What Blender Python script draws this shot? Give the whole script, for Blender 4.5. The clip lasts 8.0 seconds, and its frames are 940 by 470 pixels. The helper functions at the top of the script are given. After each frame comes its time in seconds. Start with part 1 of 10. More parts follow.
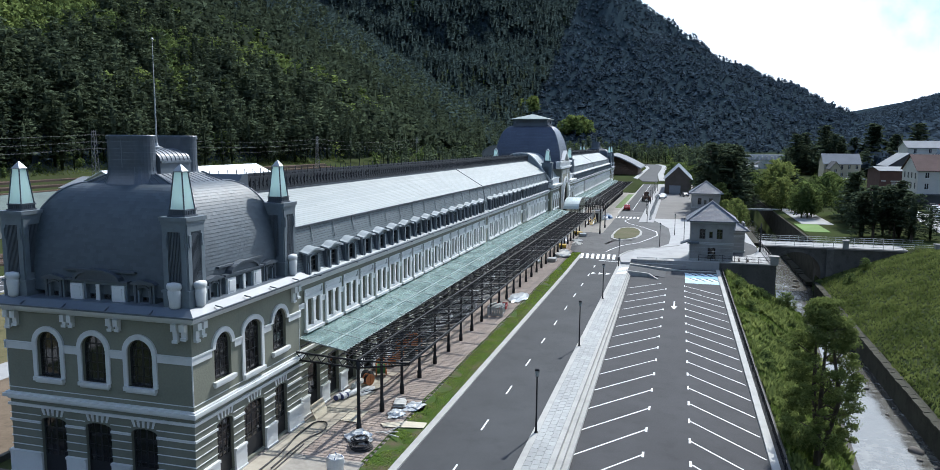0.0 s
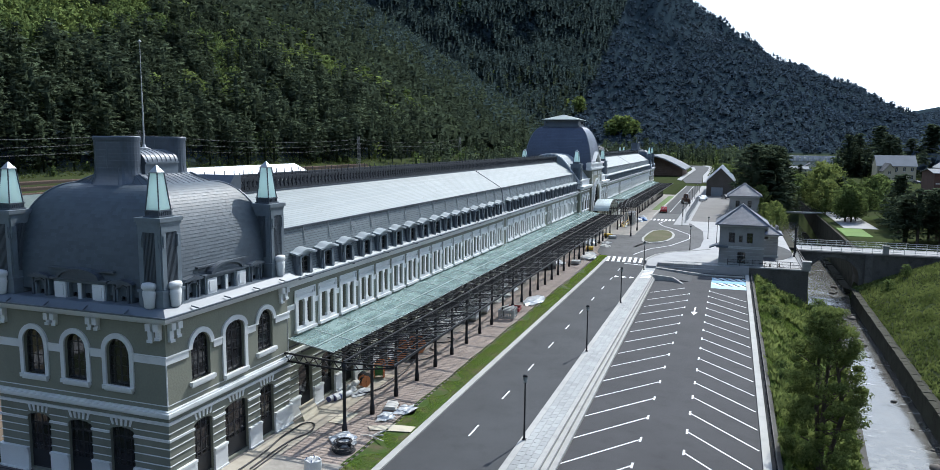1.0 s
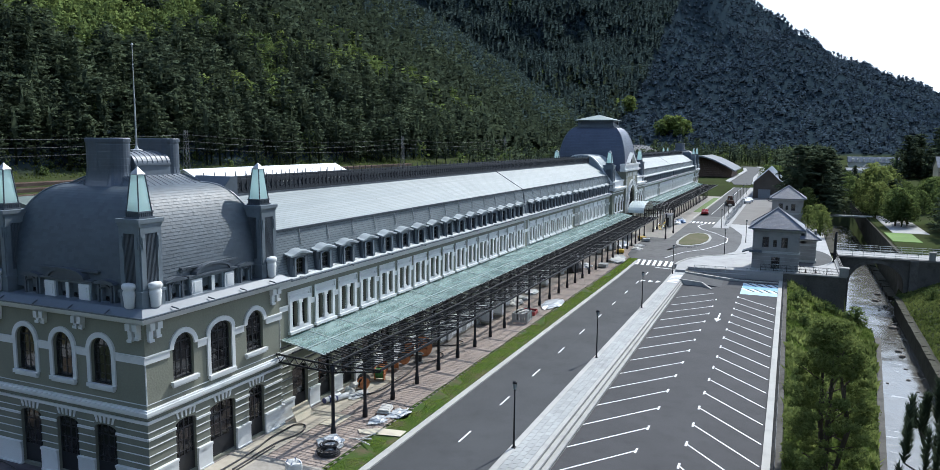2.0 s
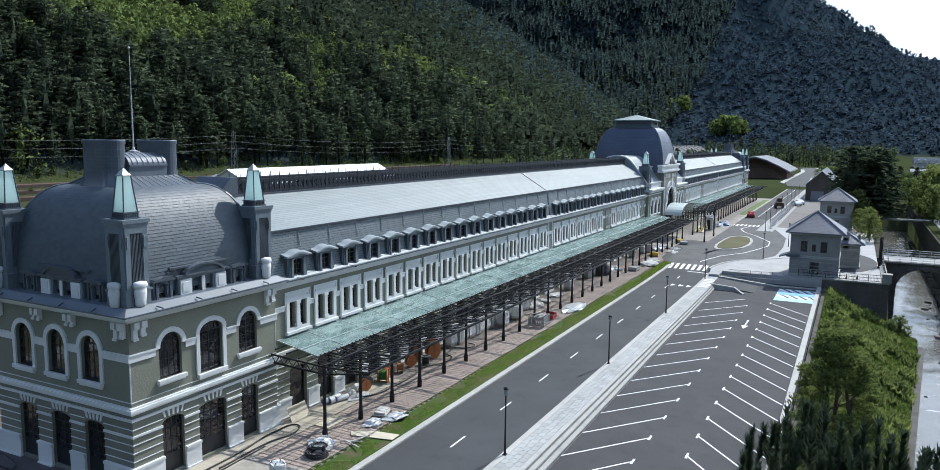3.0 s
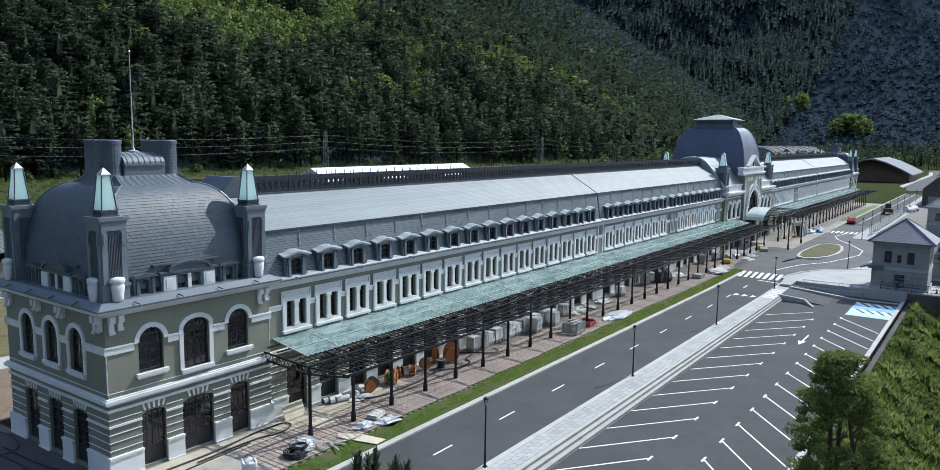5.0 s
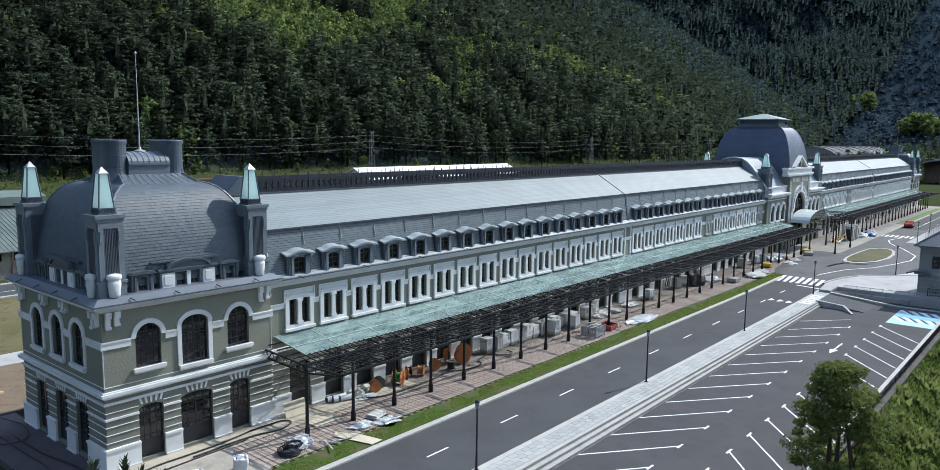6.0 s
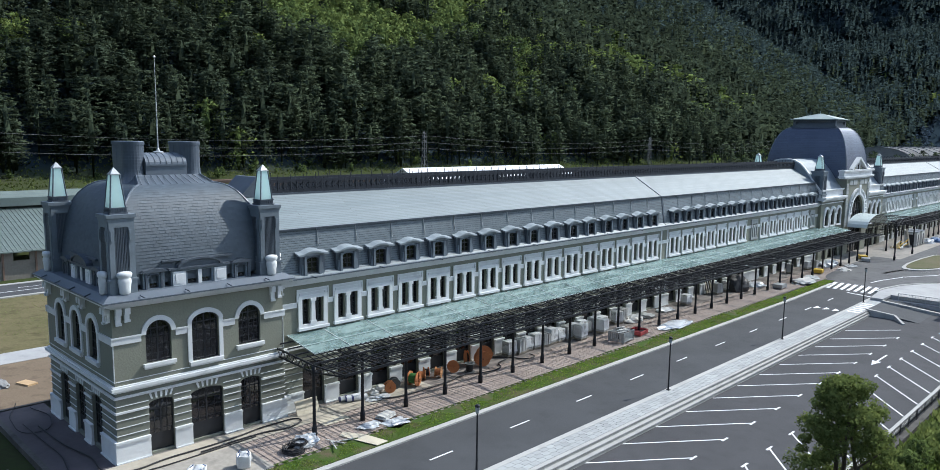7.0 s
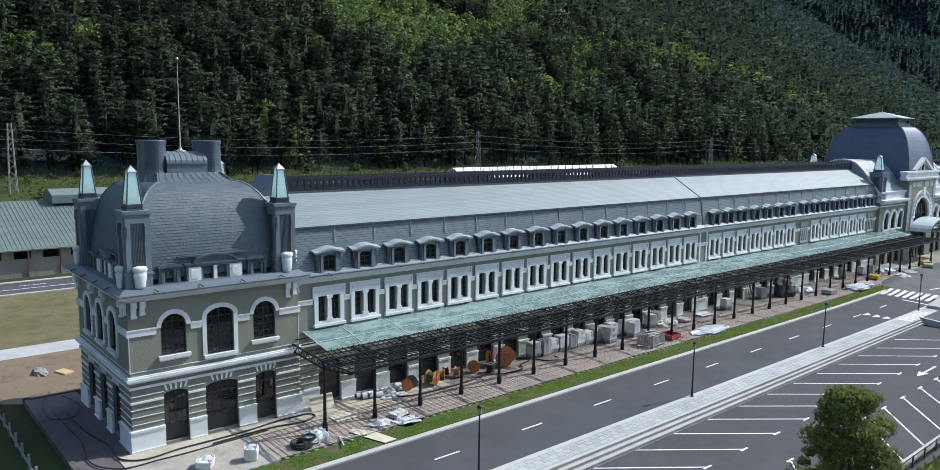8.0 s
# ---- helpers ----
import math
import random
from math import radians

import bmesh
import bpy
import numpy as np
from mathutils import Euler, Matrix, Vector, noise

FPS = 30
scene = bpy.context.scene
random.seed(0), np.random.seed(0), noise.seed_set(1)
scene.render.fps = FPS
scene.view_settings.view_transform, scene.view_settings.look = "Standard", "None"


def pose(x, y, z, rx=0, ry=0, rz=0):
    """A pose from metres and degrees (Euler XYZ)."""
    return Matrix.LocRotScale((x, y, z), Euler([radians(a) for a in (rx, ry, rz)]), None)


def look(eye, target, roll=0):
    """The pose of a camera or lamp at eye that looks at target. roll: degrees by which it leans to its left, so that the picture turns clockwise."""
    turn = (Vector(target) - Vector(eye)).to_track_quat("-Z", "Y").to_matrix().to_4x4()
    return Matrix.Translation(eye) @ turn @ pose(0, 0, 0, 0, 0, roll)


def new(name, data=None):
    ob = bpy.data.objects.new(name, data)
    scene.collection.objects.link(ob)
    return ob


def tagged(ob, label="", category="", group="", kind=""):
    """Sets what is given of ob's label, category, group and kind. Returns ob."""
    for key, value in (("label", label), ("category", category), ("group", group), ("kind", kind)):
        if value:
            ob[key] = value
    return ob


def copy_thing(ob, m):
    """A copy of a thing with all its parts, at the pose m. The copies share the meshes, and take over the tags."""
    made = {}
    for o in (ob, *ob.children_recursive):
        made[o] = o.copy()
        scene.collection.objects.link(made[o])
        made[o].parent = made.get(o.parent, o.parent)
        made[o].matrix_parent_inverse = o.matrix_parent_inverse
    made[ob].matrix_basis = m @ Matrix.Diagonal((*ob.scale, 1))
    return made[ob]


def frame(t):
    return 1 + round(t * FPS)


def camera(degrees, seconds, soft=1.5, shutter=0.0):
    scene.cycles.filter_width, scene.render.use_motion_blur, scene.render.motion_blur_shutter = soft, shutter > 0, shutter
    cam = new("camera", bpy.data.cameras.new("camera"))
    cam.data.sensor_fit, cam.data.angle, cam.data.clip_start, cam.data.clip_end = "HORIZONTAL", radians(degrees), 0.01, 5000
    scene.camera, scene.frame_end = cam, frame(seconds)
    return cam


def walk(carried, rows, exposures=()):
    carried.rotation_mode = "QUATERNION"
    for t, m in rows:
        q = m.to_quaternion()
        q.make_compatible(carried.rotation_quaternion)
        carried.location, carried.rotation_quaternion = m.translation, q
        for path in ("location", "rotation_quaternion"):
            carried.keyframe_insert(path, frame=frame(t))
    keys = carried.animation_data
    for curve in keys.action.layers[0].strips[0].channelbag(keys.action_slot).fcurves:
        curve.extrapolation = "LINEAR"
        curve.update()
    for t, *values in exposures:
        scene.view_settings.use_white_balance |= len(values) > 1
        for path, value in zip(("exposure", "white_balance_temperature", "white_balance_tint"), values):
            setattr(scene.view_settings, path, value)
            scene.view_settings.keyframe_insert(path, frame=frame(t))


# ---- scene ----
cam = camera(64.6, 8.0, soft=0.8)
PATH = [
    (0, (22.609, -30.42, 18.786), (22.075, -28.509, 18.537), 0.4),
    (0.5, (24.25, -29.599, 18.81), (23.656, -27.705, 18.562), 0.4),
    (1, (25.882, -28.7, 18.881), (25.227, -26.827, 18.632), 0.5),
    (1.5, (27.455, -27.743, 18.984), (26.738, -25.893, 18.734), 0.6),
    (3, (32.046, -24.603, 19.176), (31.136, -22.839, 18.924), 0.6),
    (3.5, (33.439, -23.435, 19.235), (32.466, -21.706, 18.983), 0.7),
    (4, (34.834, -22.243, 19.288), (33.798, -20.551, 19.034), 0.7),
    (4.5, (36.184, -20.978, 19.311), (35.087, -19.325, 19.056), 0.7),
    (6, (39.974, -17.174, 19.338), (38.703, -15.651, 19.081), 0.7),
    (6.5, (41.116, -15.89, 19.411), (39.781, -14.423, 19.153), 0.7),
    (7, (42.162, -14.625, 19.445), (40.768, -13.213, 19.187), 0.7),
    (7.5, (43.181, -13.341, 19.422), (41.733, -11.986, 19.165), 0.6),
    (8, (44.195, -12.083, 19.427), (42.687, -10.795, 19.167), 0.7),
]
walk(cam, [(t, look(eye, target, roll)) for t, eye, target, roll in PATH],
     [(0, 0.55, 5800, 8), (8, 0.55, 5800, 8)])

# ---- world, sun, exposure ----
SUN_DIR = Vector((0.27, 1.0, 1.0)).normalized()          # towards the sun
world = bpy.data.worlds.new("sky")
scene.world = world
world.use_nodes = True
wn = world.node_tree.nodes
sky = wn.new("ShaderNodeTexSky")
sky.sky_type = "NISHITA"
sky.sun_disc = False
sky.sun_elevation = math.asin(SUN_DIR.z)
sky.sun_rotation = math.atan2(SUN_DIR.x, SUN_DIR.y)
sky.altitude = 1200
sky.dust_density = 2.0
# soft white cloud cover mixed over the blue
wtc = wn.new("ShaderNodeTexCoord")
wno = wn.new("ShaderNodeTexNoise")
wno.inputs["Scale"].default_value = 2.2
wno.inputs["Detail"].default_value = 6
wno.inputs["Roughness"].default_value = 0.55
wra = wn.new("ShaderNodeValToRGB")
wra.color_ramp.elements[0].position = 0.40
wra.color_ramp.elements[1].position = 0.60
wmx = wn.new("ShaderNodeMixRGB")
wmx.inputs["Color2"].default_value = (8.6, 9.2, 9.9, 1)
wl = world.node_tree.links
wl.new(wtc.outputs["Generated"], wno.inputs["Vector"])
wno2 = wn.new("ShaderNodeTexNoise")
wno2.inputs["Scale"].default_value = 14.0
wno2.inputs["Detail"].default_value = 5
sky_out = wmx.outputs["Color"]
# the clouds bank up over the head of the valley and thin out overhead
wsp = wn.new("ShaderNodeVectorMath")
wsp.operation = "DOT_PRODUCT"
wsp.inputs[1].default_value = (0.04, 0.10, -0.27)
wad = wn.new("ShaderNodeMath")
wof = wn.new("ShaderNodeMath")
wof.inputs[1].default_value = 0.10
wl.new(wtc.outputs["Generated"], wsp.inputs[0])
wl.new(wno.outputs["Fac"], wof.inputs[0])
wl.new(wof.outputs[0], wad.inputs[0])
wl.new(wsp.outputs["Value"], wad.inputs[1])
wl.new(wad.outputs[0], wra.inputs["Fac"])
wl.new(wra.outputs["Color"], wmx.inputs["Fac"])
wl.new(sky.outputs["Color"], wmx.inputs["Color1"])
wl.new(wtc.outputs["Generated"], wno2.inputs["Vector"])
for k, (d, lo, hi) in enumerate((((0.262, 0.952, 0.175), 0.9950, 0.9990), ((0.123, 0.984, 0.134), 0.99955, 1.00015))):
    wdt = wn.new("ShaderNodeVectorMath")
    wdt.operation = "DOT_PRODUCT"
    wdt.inputs[1].default_value = Vector(d).normalized()
    wl.new(wtc.outputs["Generated"], wdt.inputs[0])
    wrg = wn.new("ShaderNodeMapRange")
    wrg.inputs["From Min"].default_value, wrg.inputs["From Max"].default_value = lo, hi
    wrg.inputs["To Max"].default_value = 2.2
    wl.new(wdt.outputs["Value"], wrg.inputs["Value"])
    wcl = wn.new("ShaderNodeMath")
    wcl.operation = "MULTIPLY"
    wcl.use_clamp = True
    wl.new(wrg.outputs["Result"], wcl.inputs[0])
    wl.new(wno2.outputs["Fac"], wcl.inputs[1])
    wgr = wn.new("ShaderNodeMixRGB")
    wgr.inputs["Color2"].default_value = (3.4, 4.2, 4.9, 1)
    wl.new(wcl.outputs[0], wgr.inputs["Fac"])
    wl.new(sky_out, wgr.inputs["Color1"])
    sky_out = wgr.outputs["Color"]
wl.new(sky_out, wn["Background"].inputs["Color"])
wn["Background"].inputs["Strength"].default_value = 0.145
sun_lamp = new("sun", bpy.data.lights.new("sun", "SUN"))
sun_lamp.data.energy = 3.9
sun_lamp.data.angle = radians(0.6)
sun_lamp.data.color = (1.0, 0.93, 0.82)
sun_lamp.matrix_world = look(SUN_DIR * 200, (0, 0, 0))


# ---- materials ----
def mat(name, col, rough=0.7, var=0.25, scale=3.0, bump=0.15, metal=0.0, fine=None, spec=0.4, col2=None, stain=0.0):
    """Procedural surface: a base colour varied by broad and fine noise, with relief and stains."""
    m = bpy.data.materials.new(name)
    m.use_nodes = True
    n, l = m.node_tree.nodes, m.node_tree.links
    b = n["Principled BSDF"]
    b.inputs["Roughness"].default_value = rough
    b.inputs["Metallic"].default_value = metal
    b.inputs["Specular IOR Level"].default_value = spec
    tc = n.new("ShaderNodeTexCoord")
    geo = n.new("ShaderNodeNewGeometry")
    big = n.new("ShaderNodeTexNoise")
    big.inputs["Scale"].default_value = scale * 0.18
    big.inputs["Detail"].default_value = 5
    small = n.new("ShaderNodeTexNoise")
    small.inputs["Scale"].default_value = fine if fine else scale * 3
    small.inputs["Detail"].default_value = 4
    for t in (big, small):
        l.new(geo.outputs["Position"], t.inputs["Vector"])
    mix = n.new("ShaderNodeMixRGB")
    c2 = col2 if col2 else tuple(c * (1 - var) for c in col)
    mix.inputs["Color1"].default_value = (*c2, 1)
    mix.inputs["Color2"].default_value = (*col, 1)
    ramp = n.new("ShaderNodeValToRGB")
    ramp.color_ramp.elements[0].position = 0.32
    ramp.color_ramp.elements[1].position = 0.62
    add = n.new("ShaderNodeMath")
    add.operation = "MULTIPLY_ADD"
    add.inputs[1].default_value = 0.45
    half = n.new("ShaderNodeMath")
    half.operation = "MULTIPLY"
    half.inputs[1].default_value = 0.6
    l.new(big.outputs["Fac"], half.inputs[0])
    l.new(small.outputs["Fac"], add.inputs[0])
    l.new(half.outputs[0], add.inputs[2])
    l.new(add.outputs[0], ramp.inputs["Fac"])
    l.new(ramp.outputs["Color"], mix.inputs["Fac"])
    info = n.new("ShaderNodeObjectInfo")
    hue = n.new("ShaderNodeHueSaturation")
    mr = n.new("ShaderNodeMapRange")
    mr.inputs["To Min"].default_value = 1 - var * 0.35
    mr.inputs["To Max"].default_value = 1 + var * 0.35
    l.new(info.outputs["Random"], mr.inputs["Value"])
    l.new(mr.outputs["Result"], hue.inputs["Value"])
    l.new(mix.outputs["Color"], hue.inputs["Color"])
    l.new(hue.outputs["Color"], b.inputs["Base Color"])
    if stain:
        st = n.new("ShaderNodeTexNoise")
        st.inputs["Scale"].default_value = 0.9
        st.inputs["Detail"].default_value = 8
        sr = n.new("ShaderNodeValToRGB")
        sr.color_ramp.elements[0].position = 0.52
        sr.color_ramp.elements[1].position = 0.72
        sm = n.new("ShaderNodeMixRGB")
        sm.blend_type = "MULTIPLY"
        sm.inputs["Color2"].default_value = (1 - stain, 1 - stain, 1 - stain * 0.95, 1)
        l.new(geo.outputs["Position"], st.inputs["Vector"])
        l.new(st.outputs["Fac"], sr.inputs["Fac"])
        l.new(sr.outputs["Color"], sm.inputs["Fac"])
        l.new(hue.outputs["Color"], sm.inputs["Color1"])
        l.new(sm.outputs["Color"], b.inputs["Base Color"])
    if bump:
        bp = n.new("ShaderNodeBump")
        bp.inputs["Strength"].default_value = bump
        bp.inputs["Distance"].default_value = 0.03
        l.new(small.outputs["Fac"], bp.inputs["Height"])
        l.new(bp.outputs["Normal"], b.inputs["Normal"])
    rr = n.new("ShaderNodeMapRange")
    rr.inputs["To Min"].default_value = max(0.03, rough - 0.1)
    rr.inputs["To Max"].default_value = min(1.0, rough + 0.12)
    l.new(small.outputs["Fac"], rr.inputs["Value"])
    l.new(rr.outputs["Result"], b.inputs["Roughness"])
    return m


def slate(name, col, rough, axis, bw, bh, metal=0.0, bump=0.5, mortar=0.35, vary=0.25):
    """Roof covering in courses. axis 'wall': courses by height, 'flat': courses by the distance across."""
    m = mat(name, col, rough, vary, 1.6, 0.0, metal)
    n, l = m.node_tree.nodes, m.node_tree.links
    b = n["Principled BSDF"]
    geo = [x for x in n if x.type == "NEW_GEOMETRY"][0]
    sp, sn = n.new("ShaderNodeSeparateXYZ"), n.new("ShaderNodeSeparateXYZ")
    l.new(geo.outputs["Position"], sp.inputs[0])
    l.new(geo.outputs["True Normal"], sn.inputs[0])
    ax, ay = n.new("ShaderNodeMath"), n.new("ShaderNodeMath")
    ax.operation = ay.operation = "ABSOLUTE"
    l.new(sn.outputs["X"], ax.inputs[0])
    l.new(sn.outputs["Y"], ay.inputs[0])
    gt = n.new("ShaderNodeMath")
    gt.operation = "GREATER_THAN"
    l.new(ax.outputs[0], gt.inputs[0])
    l.new(ay.outputs[0], gt.inputs[1])
    um = n.new("ShaderNodeMix")
    l.new(gt.outputs[0], um.inputs[0])
    l.new(sp.outputs["X"], um.inputs[2])
    l.new(sp.outputs["Y"], um.inputs[3])
    co = n.new("ShaderNodeCombineXYZ")
    l.new(um.outputs[0], co.inputs["X"])
    l.new(sp.outputs["Z" if axis == "wall" else "X"], co.inputs["Y"])
    br = n.new("ShaderNodeTexBrick")
    br.inputs["Scale"].default_value = 1.0
    br.inputs["Brick Width"].default_value = bw
    br.inputs["Row Height"].default_value = bh
    br.inputs["Mortar Size"].default_value = 0.018
    br.inputs["Mortar Smooth"].default_value = 0.4
    br.inputs["Color1"].default_value = (1, 1, 1, 1)
    br.inputs["Color2"].default_value = (0.84, 0.86, 0.88, 1)
    br.inputs["Mortar"].default_value = (mortar, mortar, mortar, 1)
    l.new(co.outputs[0], br.inputs["Vector"])
    mul = n.new("ShaderNodeMixRGB")
    mul.blend_type = "MULTIPLY"
    mul.inputs["Fac"].default_value = 1
    old = b.inputs["Base Color"].links[0].from_socket
    l.new(old, mul.inputs["Color1"])
    l.new(br.outputs["Color"], mul.inputs["Color2"])
    l.new(mul.outputs["Color"], b.inputs["Base Color"])
    bp = n.new("ShaderNodeBump")
    bp.inputs["Strength"].default_value = bump
    bp.inputs["Distance"].default_value = 0.02
    l.new(br.outputs["Fac"], bp.inputs["Height"])
    bp.invert = True
    l.new(bp.outputs["Normal"], b.inputs["Normal"])
    return m


def by_piece(m, lo, hi):
    """Varies a material from one loose piece of a mesh to the next."""
    n, l = m.node_tree.nodes, m.node_tree.links
    b = n["Principled BSDF"]
    geo = [x for x in n if x.type == "NEW_GEOMETRY"][0]
    hv = n.new("ShaderNodeHueSaturation")
    mr = n.new("ShaderNodeMapRange")
    mr.inputs["To Min"].default_value = lo
    mr.inputs["To Max"].default_value = hi
    l.new(geo.outputs["Random Per Island"], mr.inputs["Value"])
    l.new(mr.outputs["Result"], hv.inputs["Value"])
    l.new(b.inputs["Base Color"].links[0].from_socket, hv.inputs["Color"])
    l.new(hv.outputs["Color"], b.inputs["Base Color"])
    return m


def foliage(name, dark, light, through_light=0.24):
    """Leaves and needles: the tint attribute runs from the dark to the light colour."""
    m = bpy.data.materials.new(name)
    m.use_nodes = True
    n, l = m.node_tree.nodes, m.node_tree.links
    b = n["Principled BSDF"]
    b.inputs["Roughness"].default_value = 0.85
    b.inputs["Specular IOR Level"].default_value = 0.0
    at = n.new("ShaderNodeAttribute")
    at.attribute_name = "tint"
    geo = n.new("ShaderNodeNewGeometry")
    no = n.new("ShaderNodeTexNoise")
    no.inputs["Scale"].default_value = 0.7
    no.inputs["Detail"].default_value = 5
    l.new(geo.outputs["Position"], no.inputs["Vector"])
    ma = n.new("ShaderNodeMath")
    ma.operation = "MULTIPLY_ADD"
    ma.inputs[1].default_value = 0.5
    l.new(no.outputs["Fac"], ma.inputs[0])
    sub = n.new("ShaderNodeMath")
    sub.operation = "SUBTRACT"
    sub.inputs[1].default_value = 0.25
    l.new(at.outputs["Fac"], sub.inputs[0])
    l.new(sub.outputs[0], ma.inputs[2])
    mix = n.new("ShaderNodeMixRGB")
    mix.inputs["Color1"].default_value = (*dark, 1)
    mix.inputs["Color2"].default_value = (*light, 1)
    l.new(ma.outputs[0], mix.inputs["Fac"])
    l.new(mix.outputs["Color"], b.inputs["Base Color"])
    tr = n.new("ShaderNodeBsdfTranslucent")
    l.new(mix.outputs["Color"], tr.inputs["Color"])
    ms = n.new("ShaderNodeMixShader")
    ms.inputs["Fac"].default_value = through_light
    l.new(b.outputs[0], ms.inputs[1])
    l.new(tr.outputs[0], ms.inputs[2])
    l.new(ms.outputs[0], n["Material Output"].inputs["Surface"])
    return m


def clear_glass(name, tint, see):
    """A pane: what is behind it shows through, and it mirrors more at a grazing view."""
    m = bpy.data.materials.new(name)
    m.use_nodes = True
    n, l = m.node_tree.nodes, m.node_tree.links
    b = n["Principled BSDF"]
    b.inputs["Base Color"].default_value = (*tint, 1)
    b.inputs["Roughness"].default_value = 0.04
    b.inputs["Specular IOR Level"].default_value = 1.0
    tr = n.new("ShaderNodeBsdfTransparent")
    tr.inputs["Color"].default_value = (0.55, 0.6, 0.62, 1)
    ms = n.new("ShaderNodeMixShader")
    ms.inputs["Fac"].default_value = see
    l.new(b.outputs[0], ms.inputs[1])
    l.new(tr.outputs[0], ms.inputs[2])
    l.new(ms.outputs[0], n["Material Output"].inputs["Surface"])
    return m


OLIVE = mat("olive_render", (0.22, 0.228, 0.18), 0.85, 0.22, 2.5, 0.5, fine=9, stain=0.12)
RUSTIC = mat("olive_ashlar", (0.20, 0.21, 0.17), 0.85, 0.22, 3, 0.3, fine=14, stain=0.15)
WHITE = mat("white_stucco", (0.66, 0.68, 0.68), 0.7, 0.14, 2, 0.08, fine=20, stain=0.12)
GREYTRIM = mat("grey_stucco", (0.33, 0.35, 0.34), 0.75, 0.2, 2, 0.1, fine=20)
DOMESLATE = by_piece(mat("dome_slates", (0.074, 0.097, 0.118), 0.56, 0.16, 1.2, 0.05, 0.0, fine=8, spec=0.55, stain=0.1), 0.86, 1.12)
SLATE_UP = slate("upper_roof", (0.215, 0.255, 0.265), 0.6, "flat", 9.0, 0.17, 0.0, 0.45, 0.6, 0.14)
PALEZINC = mat("pale_zinc", (0.27, 0.31, 0.335), 0.55, 0.2, 1.5, 0.05, 0.05, spec=0.3, stain=0.12)
SLATE_LOW = slate("mansard_slate", (0.17, 0.205, 0.225), 0.5, "wall", 7.0, 0.16, 0.1, 0.6, 0.4)
DOMEBLUE = slate("dome_metal", (0.098, 0.115, 0.158), 0.40, "wall", 1.8, 0.3, 0.45, 0.35, 0.7)
ZINC = mat("zinc_sheet", (0.115, 0.14, 0.17), 0.46, 0.25, 1.2, 0.05, 0.05, spec=0.5, stain=0.1)
ZINCDARK = mat("dark_zinc", (0.10, 0.12, 0.145), 0.48, 0.28, 1.5, 0.06, 0.3, stain=0.15)
PIER = mat("painted_zinc_pier", (0.165, 0.20, 0.23), 0.55, 0.25, 1.5, 0.08, 0.1, stain=0.15)
IRON = mat("dark_ironwork", (0.014, 0.016, 0.02), 0.5, 0.3, 4, 0.05, 0.0, spec=0.3)
FRETIRON = mat("crest_ironwork", (0.035, 0.04, 0.05), 0.5, 0.3, 4, 0.05, 0.3)
SASH = mat("dark_sash", (0.022, 0.024, 0.028), 0.45, 0.3, 5, 0.0)
PANE = clear_glass("window_pane", (0.022, 0.022, 0.024), 0.25)
LANTERN = mat("lantern_glass", (0.66, 0.84, 0.82), 0.22, 0.12, 2, 0.0, spec=0.6)
ltn, ltl = LANTERN.node_tree.nodes, LANTERN.node_tree.links
ltr, lms = ltn.new("ShaderNodeBsdfTranslucent"), ltn.new("ShaderNodeMixShader")
ltr.inputs["Color"].default_value = (0.80, 0.94, 0.92, 1)
lms.inputs["Fac"].default_value = 0.6
ltl.new(ltn["Principled BSDF"].outputs[0], lms.inputs[1])
ltl.new(ltr.outputs[0], lms.inputs[2])
ltl.new(lms.outputs[0], ltn["Material Output"].inputs["Surface"])
# near black stands for the darkness of the unlit rooms
ROOMDARK = mat("dark_interior", (0.03, 0.03, 0.03), 0.8, 0.3, 3, 0.1)
ASPHALT = mat("asphalt", (0.078, 0.081, 0.085), 0.86, 0.26, 1.6, 0.35, fine=45, stain=0.12, spec=0.15)
ASPHALT2 = mat("car_park_asphalt", (0.070, 0.070, 0.073), 0.9, 0.24, 1.3, 0.35, fine=45, stain=0.12, spec=0.15)
CONCRETE = mat("pale_concrete", (0.37, 0.37, 0.365), 0.85, 0.18, 2, 0.1, fine=30, stain=0.15, spec=0.15)
KERBSTONE = mat("kerb_stone", (0.42, 0.415, 0.39), 0.85, 0.2, 2, 0.1, fine=30, stain=0.15, spec=0.15)
PAVER = mat("granite_paver", (0.355, 0.365, 0.355), 0.75, 0.28, 2, 0.1, fine=30)
JOINT = mat("joint_sand", (0.24, 0.24, 0.235), 0.9, 0.2, 4, 0.1)
BRICKPAVE = mat("terracotta_paver", (0.35, 0.285, 0.24), 0.85, 0.28, 2, 0.15, fine=20, stain=0.15)
BRICKJOINT = mat("paving_joint", (0.18, 0.16, 0.145), 0.9, 0.2, 3, 0.1)
PAINT = mat("road_paint", (0.78, 0.79, 0.79), 0.6, 0.12, 6, 0.05, fine=40)
BLUEPAINT = mat("blue_road_paint", (0.14, 0.36, 0.56), 0.6, 0.15, 6, 0.05, fine=40)
PALEBLUE = mat("pale_blue_road_paint", (0.33, 0.52, 0.62), 0.6, 0.15, 6, 0.05, fine=40)
GRASS = mat("grass_ground", (0.055, 0.095, 0.02), 0.95, 0.45, 5.0, 0.8, fine=14, col2=(0.115, 0.095, 0.06), spec=0.08)
for q in GRASS.node_tree.nodes:
    if q.type == "VALTORGB":
        q.color_ramp.elements[0].position, q.color_ramp.elements[1].position = 0.42, 0.56
